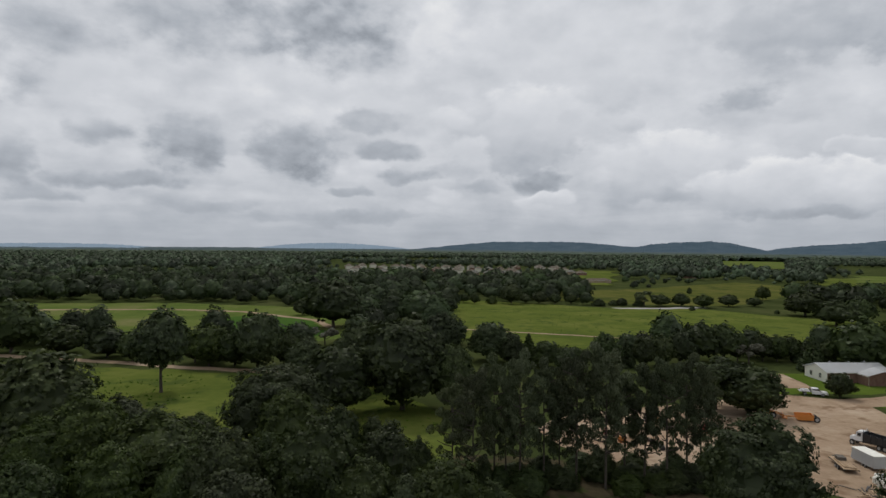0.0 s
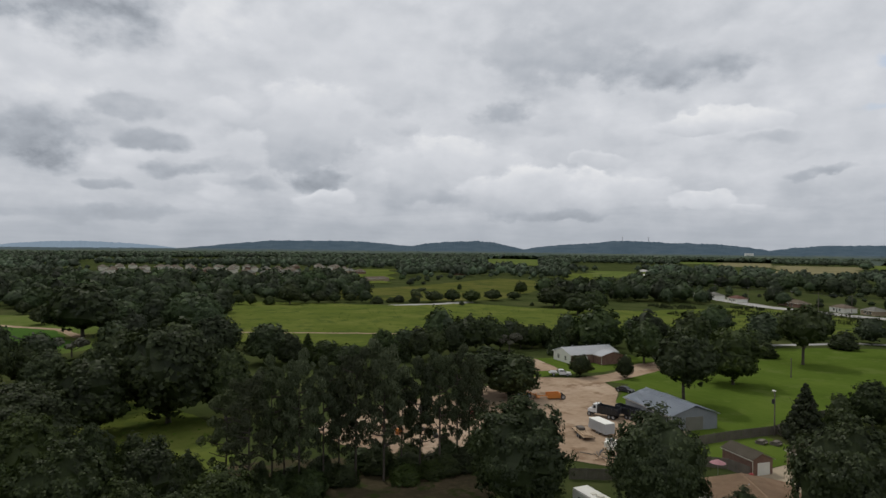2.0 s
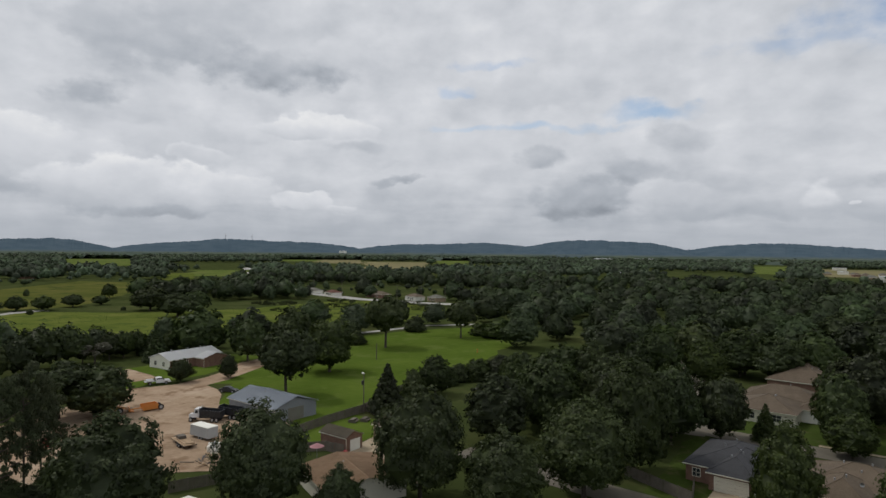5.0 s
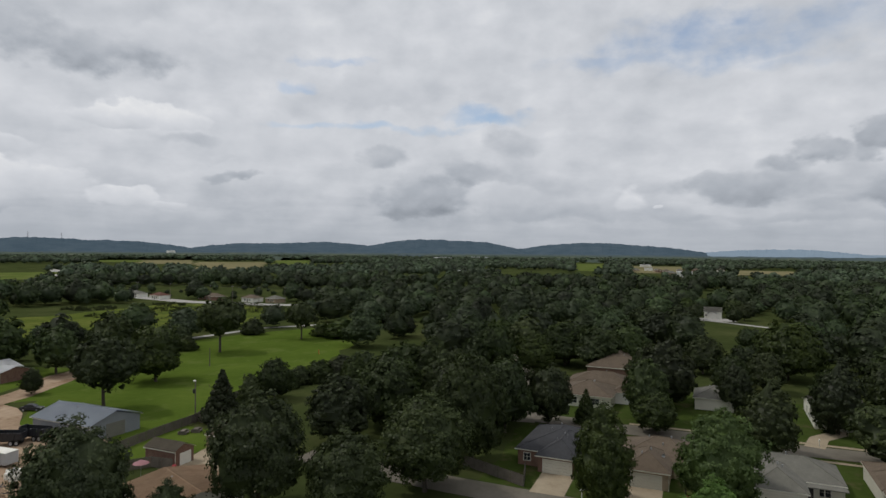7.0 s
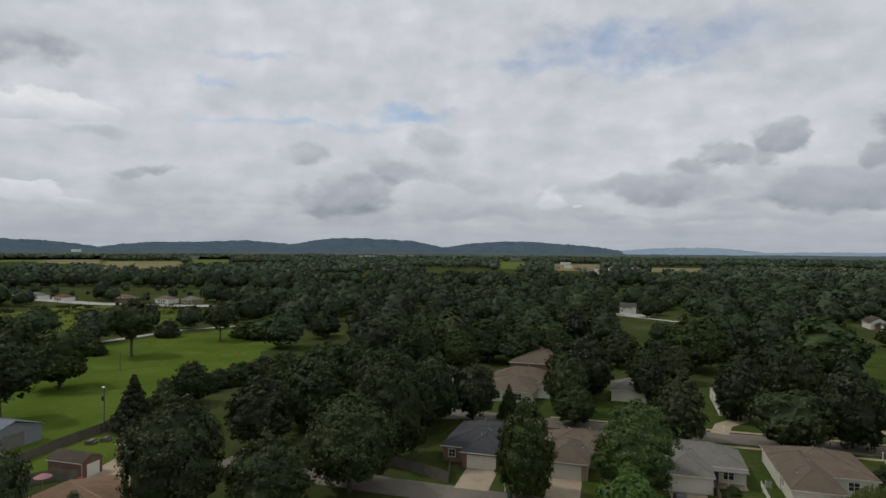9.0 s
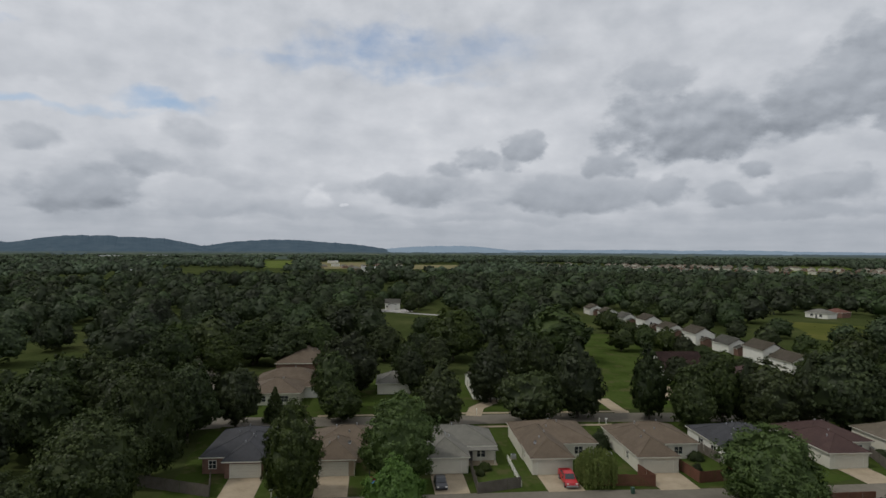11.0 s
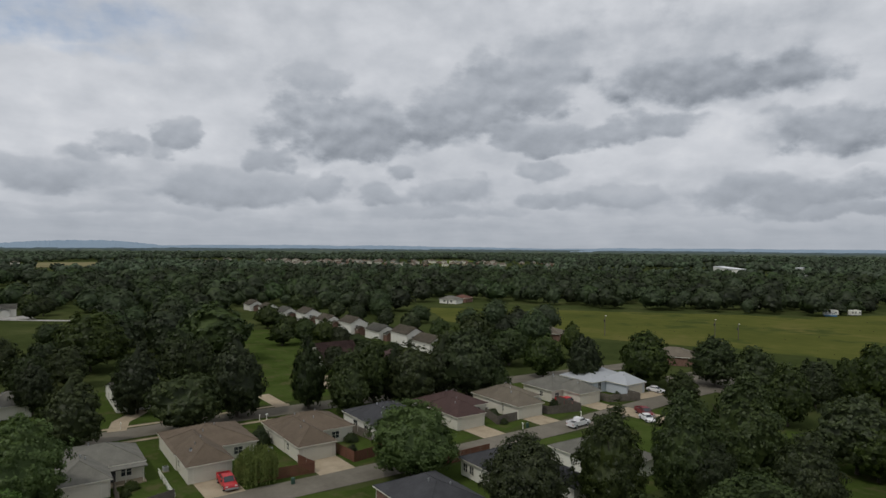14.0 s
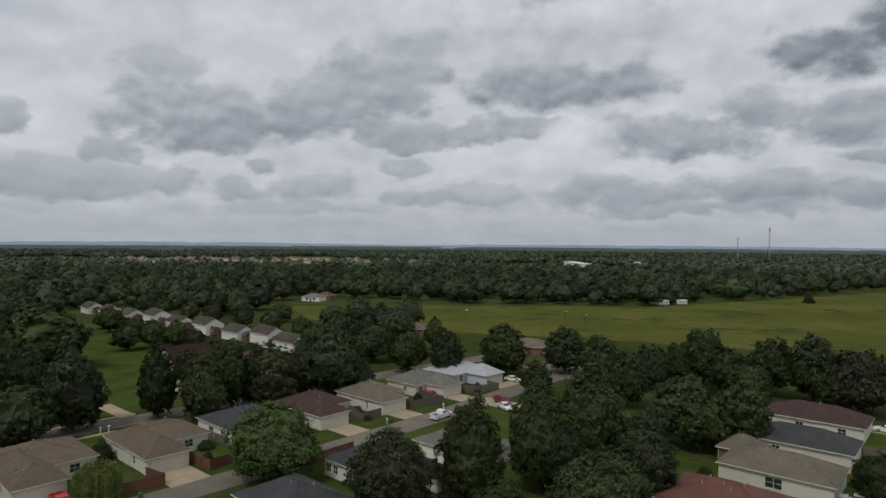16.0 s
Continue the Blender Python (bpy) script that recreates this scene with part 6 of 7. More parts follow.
def lamps(parent, x0, x1, half, z):
    for s in (-1, 1):
        boxed("headlight", (x1 - 0.06, s * half * 0.72 - 0.16, z), (x1 + 0.02, s * half * 0.72 + 0.16, z + 0.16), LAMP, parent, "clear headlight")
        boxed("tail_light", (x0 - 0.02, s * half * 0.78 - 0.12, z), (x0 + 0.06, s * half * 0.78 + 0.12, z + 0.18), TAIL, parent, "red tail light")


def sedan(x, y, turn, mat, label):
    c = thing("car", x, y, turn, label, "car", "parked cars")
    profile("body", [(-2.25, 0.28), (2.2, 0.28), (2.28, 0.55), (2.15, 0.74), (1.0, 0.92), (-1.55, 0.95), (-2.2, 0.88), (-2.3, 0.55)], 0.88, mat, c, 0.06)
    profile("cabin", [(-1.65, 0.93), (1.0, 0.93), (0.35, 1.38), (-0.25, 1.45), (-1.1, 1.38)], 0.80, mat, c, 0.17)
    for n, pts in (("windscreen", [(0.99, 0.96), (0.40, 1.36), (0.36, 1.36), (0.93, 0.96)]), ("rear_window", [(-1.62, 0.97), (-1.13, 1.36), (-1.09, 1.36), (-1.55, 0.97)])):
        profile(n, [(a + (0.03 if n[0] == "w" else -0.03), b) for a, b in pts], 0.66, GLASS, c, 0.06, "dark glass", 0)
    for s in (-1, 1):
        boxed("side_window", (-1.2, s * 0.735 - 0.02, 0.99), (0.62, s * 0.735 + 0.02, 1.30), GLASS, c, "dark glass")
    for a in (-1.4, 1.4):
        for s in (-1, 1):
            wheel(c, a, s * 0.80)
    lamps(c, -2.28, 2.24, 0.86, 0.62)
    return c


def pickup(x, y, turn, mat, label, flat=False, size=1.0):
    c = thing("pickup_truck", x, y, turn, label, "pickup truck", "parked cars")
    profile("body", [(-0.6 if flat else -2.75, 0.45), (2.7, 0.45), (2.78, 0.75), (2.65, 1.02), (1.35, 1.12), (-0.6 if flat else -2.75, 1.12)], 0.98, mat, c, 0.05)
    profile("cabin", [(-0.75, 1.1), (1.4, 1.1), (0.75, 1.75), (0.2, 1.84), (-0.6, 1.82)], 0.90, mat, c, 0.16)
    profile("windscreen", [(1.39, 1.14), (0.79, 1.74), (0.84, 1.74), (1.44, 1.14)], 0.74, GLASS, c, 0.05, "dark glass", 0)
    for s in (-1, 1):
        boxed("side_window", (-0.5, s * 0.825 - 0.02, 1.2), (0.95, s * 0.825 + 0.02, 1.65), GLASS, c, "dark glass")
        boxed("mirror", (0.95, s * 1.05 - 0.12, 1.2), (1.08, s * 1.05 + 0.08, 1.42), DARK, c)
    if flat:
        boxed("flatbed", (-3.4, -1.05, 0.86), (-0.85, 1.05, 0.98), STEEL, c, "steel flatbed")
        for s in (-1, 1):
            boxed("tool_box", (-2.9, s * 0.85 - 0.18, 0.98), (-1.2, s * 0.85 + 0.18, 1.32), CAR_WHITE, c)
        boxed("headache_rack", (-0.98, -0.95, 0.98), (-0.9, 0.95, 1.8), DARK, c, "dark metal rack")
    else:
        bm = bmesh.new()
        box(bm, -2.6, -0.78, 1.115, -0.85, 0.78, 1.125)
        part("bed_liner", bm, DARK, c)
        for s in (-1, 1):
            boxed("bed_rail", (-2.72, s * 0.9 - 0.07, 1.12), (-0.78, s * 0.9 + 0.07, 1.34), mat, c)
        boxed("tailgate", (-2.76, -0.82, 1.12), (-2.66, 0.82, 1.34), mat, c)
    boxed("bumper", (2.74, -0.9, 0.42), (2.9, 0.9, 0.66), STEEL, c, "chrome bumper", 0.03)
    for a in (-1.75 if not flat else -2.1, 1.75):
        for s in (-1, 1):
            wheel(c, a, s * 0.88, 0.40, 0.26)
    lamps(c, -2.76 if not flat else -3.4, 2.74, 0.95, 0.8)
    return c


def dump_truck(x, y, turn, mat, label, cab=True):
    c = thing("dump_truck" if cab else "dump_trailer", x, y, turn, label, "truck", "farm vehicles")
    boxed("chassis", (-4.2, -0.5, 0.7), (3.2, 0.5, 1.0), DARK, c)
    for s in (-1, 1):
        profile("bed_side", [(-4.4, 1.05), (0.9, 1.05), (0.9, 2.45), (-4.4, 2.25)], 0.04, mat, c, 0, "", 0).location.y = s * 1.18
        for i in range(5):
            boxed("bed_rib", (-4.1 + i * 1.15, s * 1.27 - 0.05, 1.05), (-3.98 + i * 1.15, s * 1.27 + 0.05, 2.25), mat, c)
    boxed("bed_floor", (-4.4, -1.14, 1.05), (0.9, 1.14, 1.15), mat, c)
    boxed("bed_front", (0.82, -1.14, 1.15), (0.9, 1.14, 2.6), mat, c)
    boxed("bed_gate", (-4.42, -1.14, 1.15), (-4.34, 1.14, 2.25), mat, c)
    if cab:
        profile("cab", [(1.1, 0.9), (2.5, 0.9), (2.5, 1.7), (2.2, 2.6), (1.15, 2.65)], 1.0, CAR_WHITE, c, 0.1, "white truck cab")
        profile("bonnet", [(2.5, 0.8), (3.7, 0.8), (3.75, 1.45), (2.5, 1.65)], 0.8, CAR_WHITE, c, 0.08, "white bonnet")
        profile("windscreen", [(2.52, 1.75), (2.26, 2.5), (2.30, 2.5), (2.56, 1.75)], 0.85, GLASS, c, 0.03, "dark glass", 0)
        for s in (-1, 1):
            boxed("side_window", (1.4, s * 0.955 - 0.02, 1.75), (2.1, s * 0.955 + 0.03, 2.35), GLASS, c, "dark glass")
            rod("exhaust_stack", (1.0, s * 0.8, 1.1), (1.0, s * 0.8, 3.0), 0.07, STEEL, c)
            wheel(c, 3.1, s * 1.0, 0.5, 0.28)
    for a in (-3.3, -2.2):
        for s in (-1, 1):
            wheel(c, a, s * 0.95, 0.5, 0.4)
    return c


def box_trailer(x, y, turn):
    c = thing("cargo_trailer", x, y, turn, "grey enclosed cargo trailer with white roof", "trailer", "farm vehicles")
    boxed("body", (-3.6, -1.2, 0.55), (3.4, 1.2, 2.55), GREY_BOX, c, "grey panelled side", 0.04)
    profile("nose", [(3.4, 0.6), (3.9, 0.6), (3.75, 2.5), (3.4, 2.53)], 1.1, GREY_BOX, c, 0.15)
    boxed("roof", (-3.65, -1.24, 2.56), (3.5, 1.24, 2.66), WHITE, c, "white roof", 0.03)
    for i in range(7):
        for s in (-1, 1):
            boxed("panel_seam", (-3.3 + i * 1.05, s * 1.205 - 0.012, 0.62), (-3.26 + i * 1.05, s * 1.205 + 0.012, 2.5), STEEL, c)
    for a in (-0.9, 0.1):
        for s in (-1, 1):
            wheel(c, a, s * 1.08, 0.36, 0.22)
    rod("drawbar", (3.6, 0, 0.55), (5.0, 0, 0.5), 0.08, DARK, c)
    rod("jack", (4.4, 0, 0), (4.4, 0, 0.9), 0.05, STEEL, c)
    return c


def flat_trailer(x, y, turn, label, loaded=True):
    c = thing("flat_trailer", x, y, turn, label, "trailer", "farm vehicles")
    for s in (-1, 1):
        boxed("frame_rail", (-3.6, s * 1.05 - 0.06, 0.55), (3.2, s * 1.05 + 0.06, 0.72), DARK, c)
    for i in range(16):
        boxed("deck_plank", (-3.5 + i * 0.42, -1.15, 0.72), (-3.12 + i * 0.42, 1.15, 0.78), LUMBER, c)
    if loaded:
        for i in range(5):
            boxed("beam", (-3.2 + 0.1 * i, -0.9 + 0.36 * i, 0.785), (2.4 - 0.2 * i, -0.62 + 0.36 * i, 0.98), LUMBER, c, "pale sawn beam")
        boxed("crate", (0.2, -0.6, 0.99), (1.8, 0.7, 1.5), WOOD_GREY, c, "weathered wooden crate", 0.03)
    for a in (-1.5, -0.5):
        for s in (-1, 1):
            wheel(c, a, s * 1.25, 0.36, 0.2)
    rod("drawbar", (3.2, 0.6, 0.6), (4.6, 0, 0.5), 0.06, DARK, c)
    rod("drawbar", (3.2, -0.6, 0.6), (4.6, 0, 0.5), 0.06, DARK, c)
    return c


def loader(x, y, turn, label):
    c = thing("wheel_loader", x, y, turn, label, "loader", "farm vehicles")
    profile("body", [(-2.4, 0.7), (1.2, 0.7), (1.2, 1.3), (0.2, 1.5), (-1.0, 1.7), (-2.4, 1.6)], 0.75, ORANGE, c, 0.1)
    for a in (-0.9, 0.3):
        for s in (-1, 1):
            rod("cab_post", (a, s * 0.65, 1.5), (a, s * 0.6, 2.7), 0.05, DARK, c, 6)
    boxed("cab_roof", (-1.1, -0.8, 2.7), (0.5, 0.8, 2.82), ORANGE, c, bevel=0.03)
    boxed("seat", (-0.7, -0.3, 1.6), (-0.2, 0.3, 2.2), DARK, c, bevel=0.05)
    for s in (-1, 1):
        rod("lift_arm", (0.2, s * 0.6, 1.4), (2.9, s * 0.6, 0.6), 0.1, ORANGE, c, 6)
        for a, r in ((-1.6, 0.75), (1.0, 0.6)):
            wheel(c, a, s * 0.95, r, 0.42)
    profile("bucket", [(2.7, 0.15), (3.7, 0.1), (3.6, 0.2), (2.95, 0.3), (2.9, 1.0), (2.7, 1.05)], 1.15, ORANGE, c, 0, "", 0)
    return c


def scraper(x, y, turn):
    c = thing("pull_scraper", x, y, turn, "orange pull-type earth scraper", "farm machine", "farm vehicles")
    for s in (-1, 1):
        profile("bowl_side", [(-1.6, 0.4), (1.4, 0.3), (1.6, 1.4), (-1.5, 1.5)], 0.05, ORANGE, c, 0, "", 0).location.y = s * 1.1
        wheel(c, -2.2, s * 0.9, 0.6, 0.4)
    boxed("bowl_floor", (-1.6, -1.05, 0.35), (1.4, 1.05, 0.45), ORANGE, c)
    boxed("bowl_back", (-1.6, -1.05, 0.45), (-1.5, 1.05, 1.5), ORANGE, c)
    rod("drawbar", (1.5, 0, 0.8), (4.2, 0, 0.7), 0.12, ORANGE, c)
    rod("axle", (-2.2, -0.9, 0.6), (-2.2, 0.9, 0.6), 0.1, DARK, c)
    rod("frame_beam", (-2.2, 0, 0.7), (-1.5, 0, 1.0), 0.14, ORANGE, c)
    return c


def camper(x, y, turn, label, length=8.0):
    c = thing("camper", x, y, turn, label, "camper", "campers")
    boxed("body", (-length / 2, -1.25, 0.55), (length / 2, 1.25, 3.0), WHITE, c, "white ribbed body", 0.12)
    boxed("roof", (-length / 2 + 0.1, -1.2, 3.0), (length / 2 - 0.1, 1.2, 3.07), WHITE, c)
    for a in (-2.3, 0.6):
        boxed("roof_hatch", (a, -0.35, 3.07), (a + 0.7, 0.35, 3.2), TRIM, c, "white roof hatch", 0.03)
    boxed("air_conditioner", (-0.9, -0.4, 3.07), (0.1, 0.4, 3.38), TRIM, c, "white roof air conditioner", 0.06)
    for s in (-1, 1):
        boxed("stripe", (-length / 2 + 0.3, s * 1.255 - 0.01, 1.2), (length / 2 - 0.3, s * 1.255 + 0.01, 1.4), DARK, c, "dark side stripe")
        for a in (-2.2, 0.4, 2.2):
            boxed("window", (a - 0.5, s * 1.255 - 0.015, 1.7), (a + 0.5, s * 1.255 + 0.015, 2.3), GLASS, c, "dark window")
        for a in (-0.6, 0.3):
            wheel(c, a, s * 1.1, 0.36, 0.2)
    return c


# cars at the houses
sedan(93.4, -12.8, 178, CAR_BLACK, "black car parked on a drive")
pickup(92.2, -32.4, 174, CAR_RED, "red pickup truck parked on a drive")
pickup(93.2, -110.0, 178, CAR_RED, "red pickup truck parked beside the house")
pickup(80.6, -98.8, -88, CAR_WHITE, "white pickup truck parked in the street")
sedan(88.2, -137.6, 175, CAR_WHITE, "white car parked on a drive")
pickup(77.4, -116.6, 152, CAR_MAROON, "maroon pickup truck parked on a drive")
sedan(74.6, -113.4, 150, CAR_WHITE, "white car parked on a drive")
sedan(9.0, -147.2, 0, CAR_WHITE, "white car parked beside the house")
sedan(9.2, -121.2, 4, CAR_MAROON, "maroon car parked beside the house")
sedan(9.6, -118.4, 4, CAR_WHITE, "white car parked beside the house")
sedan(9.6, -103.6, 4, CAR_SILVER, "silver car parked beside the house")
sedan(135.0, 92.0, 20, CAR_BLACK, "black car parked under trees")
for p in ((77.5, -116.3, 12, 6.0), (8.0, -147.2, 10, 4.0), (8.0, -120, 10, 7.0), (8.5, -103.6, 10, 4.0)):
    strip("driveway", [(p[0] - p[2] / 2, p[1]), (p[0] + p[2] / 2, p[1])], p[3], 0.075, CONCRETE, "tan concrete driveway", "driveway")
# farm
pickup(91.8, 153.2, -24, CAR_WHITE, "white flatbed pickup truck", True)
sedan(97.0, 131.0, -67, CAR_BLACK, "dark car parked on gravel")
dump_truck(78.0, 113.0, 122, CAR_BLACK, "dump truck with white cab and black bed").scale = (0.84, 0.95, 1.05)
dump_truck(82.0, 112.0, 108, CAR_BLACK, "black open dump trailer", False).scale = (0.9, 0.95, 1.05)
box_trailer(71.0, 103.2, 92).scale = (0.74, 0.95, 0.95)
flat_trailer(66.5, 102.8, 77, "flat trailer loaded with pale lumber")
flat_trailer(75.6, 101.6, 65, "empty wooden flat trailer", False)
loader(70.2, 133.8, -25, "orange wheel loader on bare earth")
scraper(76.0, 130.4, 165)
camper(48.0, 70.3, 95, "white camper trailer with roof hatches")
camper(132, -369, 30, "white camper at the field's edge", 7.0)
camper(124, -379, 60, "white camper at the field's edge", 6.0)

TARP = material("blue_tarp", [(0.05, 0.16, 0.30), (0.07, 0.20, 0.36)], 0.8, 0.6)
PINK = material("pink_canvas", [(0.27, 0.13, 0.14), (0.33, 0.17, 0.18)], 0.8, 0.8)
REDP = paint("red_plastic", (0.30, 0.02, 0.03), 0.5)
GREENP = paint("green_plastic", (0.03, 0.07, 0.05), 0.5)


def barrel(x, y, r, hgt, mat, label, name="barrel", z=0.0):
    b = thing(name, x, y, 0, label, name.replace("_", " "), "", z)
    v, f = tube([(0, 0, 0), (0, 0, hgt * 0.1), (0, 0, hgt * 0.9), (0, 0, hgt)], [r * 0.95, r, r, r * 0.93], 12)
    me = mesh_of("body", v.tolist(), f.tolist() + [list(range(12))[::-1], list(range(36, 48))])
    me.materials.append(mat)
    new("body", me).parent = b
    rod("lid", (0, 0, hgt), (0, 0, hgt + 0.05), r * 0.8, mat, b, 12)
    return b


rnd = random.Random(8)
for i in range(12):
    barrel(69.5 + rnd.uniform(-3, 4), 95.4 + rnd.uniform(-2.2, 1.8), rnd.uniform(0.35, 0.6), rnd.uniform(0.7, 1.1), (WHITE, WHITE, STEEL)[i % 3], "white plastic tank in a scrap heap", "tank")
for i in range(16):
    p = boxed("scrap_board", (-1.2, -0.1, 0.0), (1.2, 0.1, 0.12), (WOOD_GREY, DARK, LUMBER)[i % 3], None, bevel=0.02)
    p.matrix_basis = pose(64.5 + rnd.uniform(-4, 4), 92.5 + rnd.uniform(-3, 3), 0.05 + 0.12 * (i % 4), 0, 0, rnd.uniform(0, 180))
    tagged(p, "loose weathered board on the ground", "board", "scrap in the yard")
for i in range(20):
    p = boxed("junk_part", (-0.5, -0.35, 0.0), (0.5, 0.35, 0.5), (DARK, STEEL, ORANGE, WOOD_GREY, REDP)[i % 5], None, bevel=0.08)
    p.matrix_basis = pose(rnd.uniform(24, 58), rnd.uniform(108, 130), 0.05, 0, 0, rnd.uniform(0, 180)) @ Matrix.Diagonal((rnd.uniform(0.6, 2.2), rnd.uniform(0.6, 1.6), rnd.uniform(0.5, 2.4), 1))
    tagged(p, "scrap machine part lying in the yard", "scrap", "scrap in the yard")
barrel(79.0, 74.6, 0.4, 1.0, REDP, "red plastic bin by the shed", "bin"), barrel(77.6, 74.4, 0.4, 1.0, GREENP, "dark green plastic bin by the shed", "bin")
u = thing("parasol", 75.2, 77.6, 0, "faded pink garden parasol", "parasol")
v, f = tube([(0, 0, 2.2), (0, 0, 2.75)], [1.25, 0.05], 10)
me = mesh_of("canopy", v.tolist(), f.tolist())
me.materials.append(PINK)
new("canopy", me).parent = u
rod("pole", (0, 0, 0), (0, 0, 2.7), 0.03, STEEL, u)
t = boxed("tarpaulin", (-3, -1.2, 0.0), (3, 1.2, 0.5), TARP, None, bevel=0.2)
t.matrix_basis = pose(131, -366, 0, 0, 0, 30)
tagged(t, "blue tarpaulin over a pile", "tarpaulin")
for x, y in ((95.5, 88.0), (97.5, 86.6)):
    t = thing("picnic_table", x, y, 20, "grey wooden picnic table on grass", "table")
    boxed("tabletop", (-0.9, -0.4, 0.72), (0.9, 0.4, 0.78), WOOD_GREY, t)
    for s in (-1, 1):
        boxed("bench", (-0.9, s * 0.75 - 0.14, 0.42), (0.9, s * 0.75 + 0.14, 0.47), WOOD_GREY, t)
        boxed("leg", (s * 0.65 - 0.04, -0.85, 0.0), (s * 0.65 + 0.04, 0.85, 0.72), WOOD_GREY, t)
# porch clutter, white shelter behind the brown-roofed house
c = thing("shelter", 97.6, -3.4, LOT, "small white flat-roofed shelter", "shelter")
for a in (-1.2, 1.2):
    for b in (-1.2, 1.2):
        rod("post", (a, b, 0), (a, b, 2.5), 0.05, DARK, c, 6)
boxed("roof", (-1.5, -1.5, 2.5), (1.5, 1.5, 2.62), WHITE, c)
barrel(94.8, -3.2, 0.9, 0.5, TARP, "round blue paddling pool", "paddling_pool")
barrel(96.0, -2.6, 0.4, 0.9, REDP, "red plastic barrel beside the house", "barrel")


def mailbox(x, y, label="white mailbox on a post"):
    m = thing("mailbox", x, y, random.Random(int(x * y)).uniform(0, 90), label, "mailbox", "mailboxes")
    boxed("post", (-0.06, -0.06, 0), (0.06, 0.06, 1.05), WHITE, m)
    bm = bmesh.new()
    prof = [(-0.11, 0), (0.11, 0), (0.11, 0.14), (0.06, 0.22), (-0.06, 0.22), (-0.11, 0.14)]
    a = [bm.verts.new((px_, -0.28, 1.05 + pz)) for px_, pz in prof]
    b = [bm.verts.new((px_, 0.28, 1.05 + pz)) for px_, pz in prof]
    bm.faces.new(a), bm.faces.new(b[::-1])
    for i in range(6):
        bm.faces.new((a[i], b[i], b[(i + 1) % 6], a[(i + 1) % 6]))
    bmesh.ops.recalc_face_normals(bm, faces=bm.faces[:])
    part("box", bm, WHITE, m, "white letter box")


for p in ((132.8, -26), (122.4, -49.6), (122.2, -51), (128.6, -78), (126.8, -95), (92.2, 12.0), (92.0, 9.6), (86.0, -88.5), (46.1, -81), (84.6, -104.5)):
    mailbox(*p)
for p in ((89.6, 11.0), (86.2, -90.0), (87.0, -40.5)):
    barrel(*p, 0.32, 0.9, GREENP, "dark wheeled rubbish bin", "bin")


def utility_pole(x, y, hgt, lamp=False, arm=True, turn=0.0, label="wooden utility pole with crossarm"):
    p = thing("utility_pole", x, y, turn, label, "utility pole", "poles")
    rod("pole", (0, 0, -0.2), (0, 0, hgt), 0.15, WOOD_GREY, p, 8, 0.1)
    if arm:
        boxed("crossarm", (-1.2, -0.06, hgt - 0.7), (1.2, 0.06, hgt - 0.55), WOOD_GREY, p)
        for a in (-1.1, -0.4, 0.4, 1.1):
            rod("insulator", (a, 0, hgt - 0.55), (a, 0, hgt - 0.35), 0.05, STEEL, p, 6)
    if lamp:
        boxed("lamp_head", (-0.25, -0.9, hgt - 0.1), (0.25, -0.1, hgt + 0.12), WHITE, p, "white lamp head", 0.05)
        rod("lamp_arm", (0, 0, hgt - 0.3), (0, -0.5, hgt), 0.04, STEEL, p, 6)
        boxed("transformer", (0.12, -0.2, hgt - 2.4), (0.5, 0.2, hgt - 1.5), DARK, p, "dark transformer box", 0.05)
    return p


utility_pole(102.2, 91.2, 8.6, True, False, 150, "wooden pole with lamp and transformer")
utility_pole(153.2, 131.4, 5.5, False, False, 0, "thin wooden pole on the lawn")
utility_pole(176, 147, 6.0, False, False, 0, "thin wooden pole on the lawn")
HIGH = [(356, 400), (346, 362), (340, 326), (338, 290), (337, 271), (338, 251), (342, 234), (352, 190)]
for a, b in HIGH:
    utility_pole(a, b, 11.0, False, True, 0)


def cable(a, b, sag):
    pts = [Vector(a).lerp(Vector(b), i / 8) - Vector((0, 0, sag * 4 * (i / 8) * (1 - i / 8))) for i in range(9)]
    v, f = tube(pts, [0.03] * 9, 4)
    me = mesh_of("cable", v.tolist(), f.tolist())
    me.materials.append(DARK)
    return tagged(new("cable", me), "sagging dark power line between poles", "cable", "power lines")


for (a, b), (c, d) in zip(HIGH, HIGH[1:]):
    for o in (-1.1, 1.1):
        cable((a + o, b, 10.62), (c + o, d, 10.62), 0.8)
for x, y, hh in ((156.7, -208, 8.0), (128, -241, 7.0), (119, -242, 6.0), (62, -240, 8.5), (231, -302, 11.0), (184.4, 112.4, 1.6)):
    if hh > 3:
        utility_pole(x, y, hh, hh < 8.2, hh > 9, 0, "thin pole at the edge of the field")
    else:
        p = thing("marker_post", x, y, 0, "short orange marker post on the lawn", "post")
        rod("post", (0, 0, 0), (0, 0, hh), 0.12, ORANGE, p, 8)


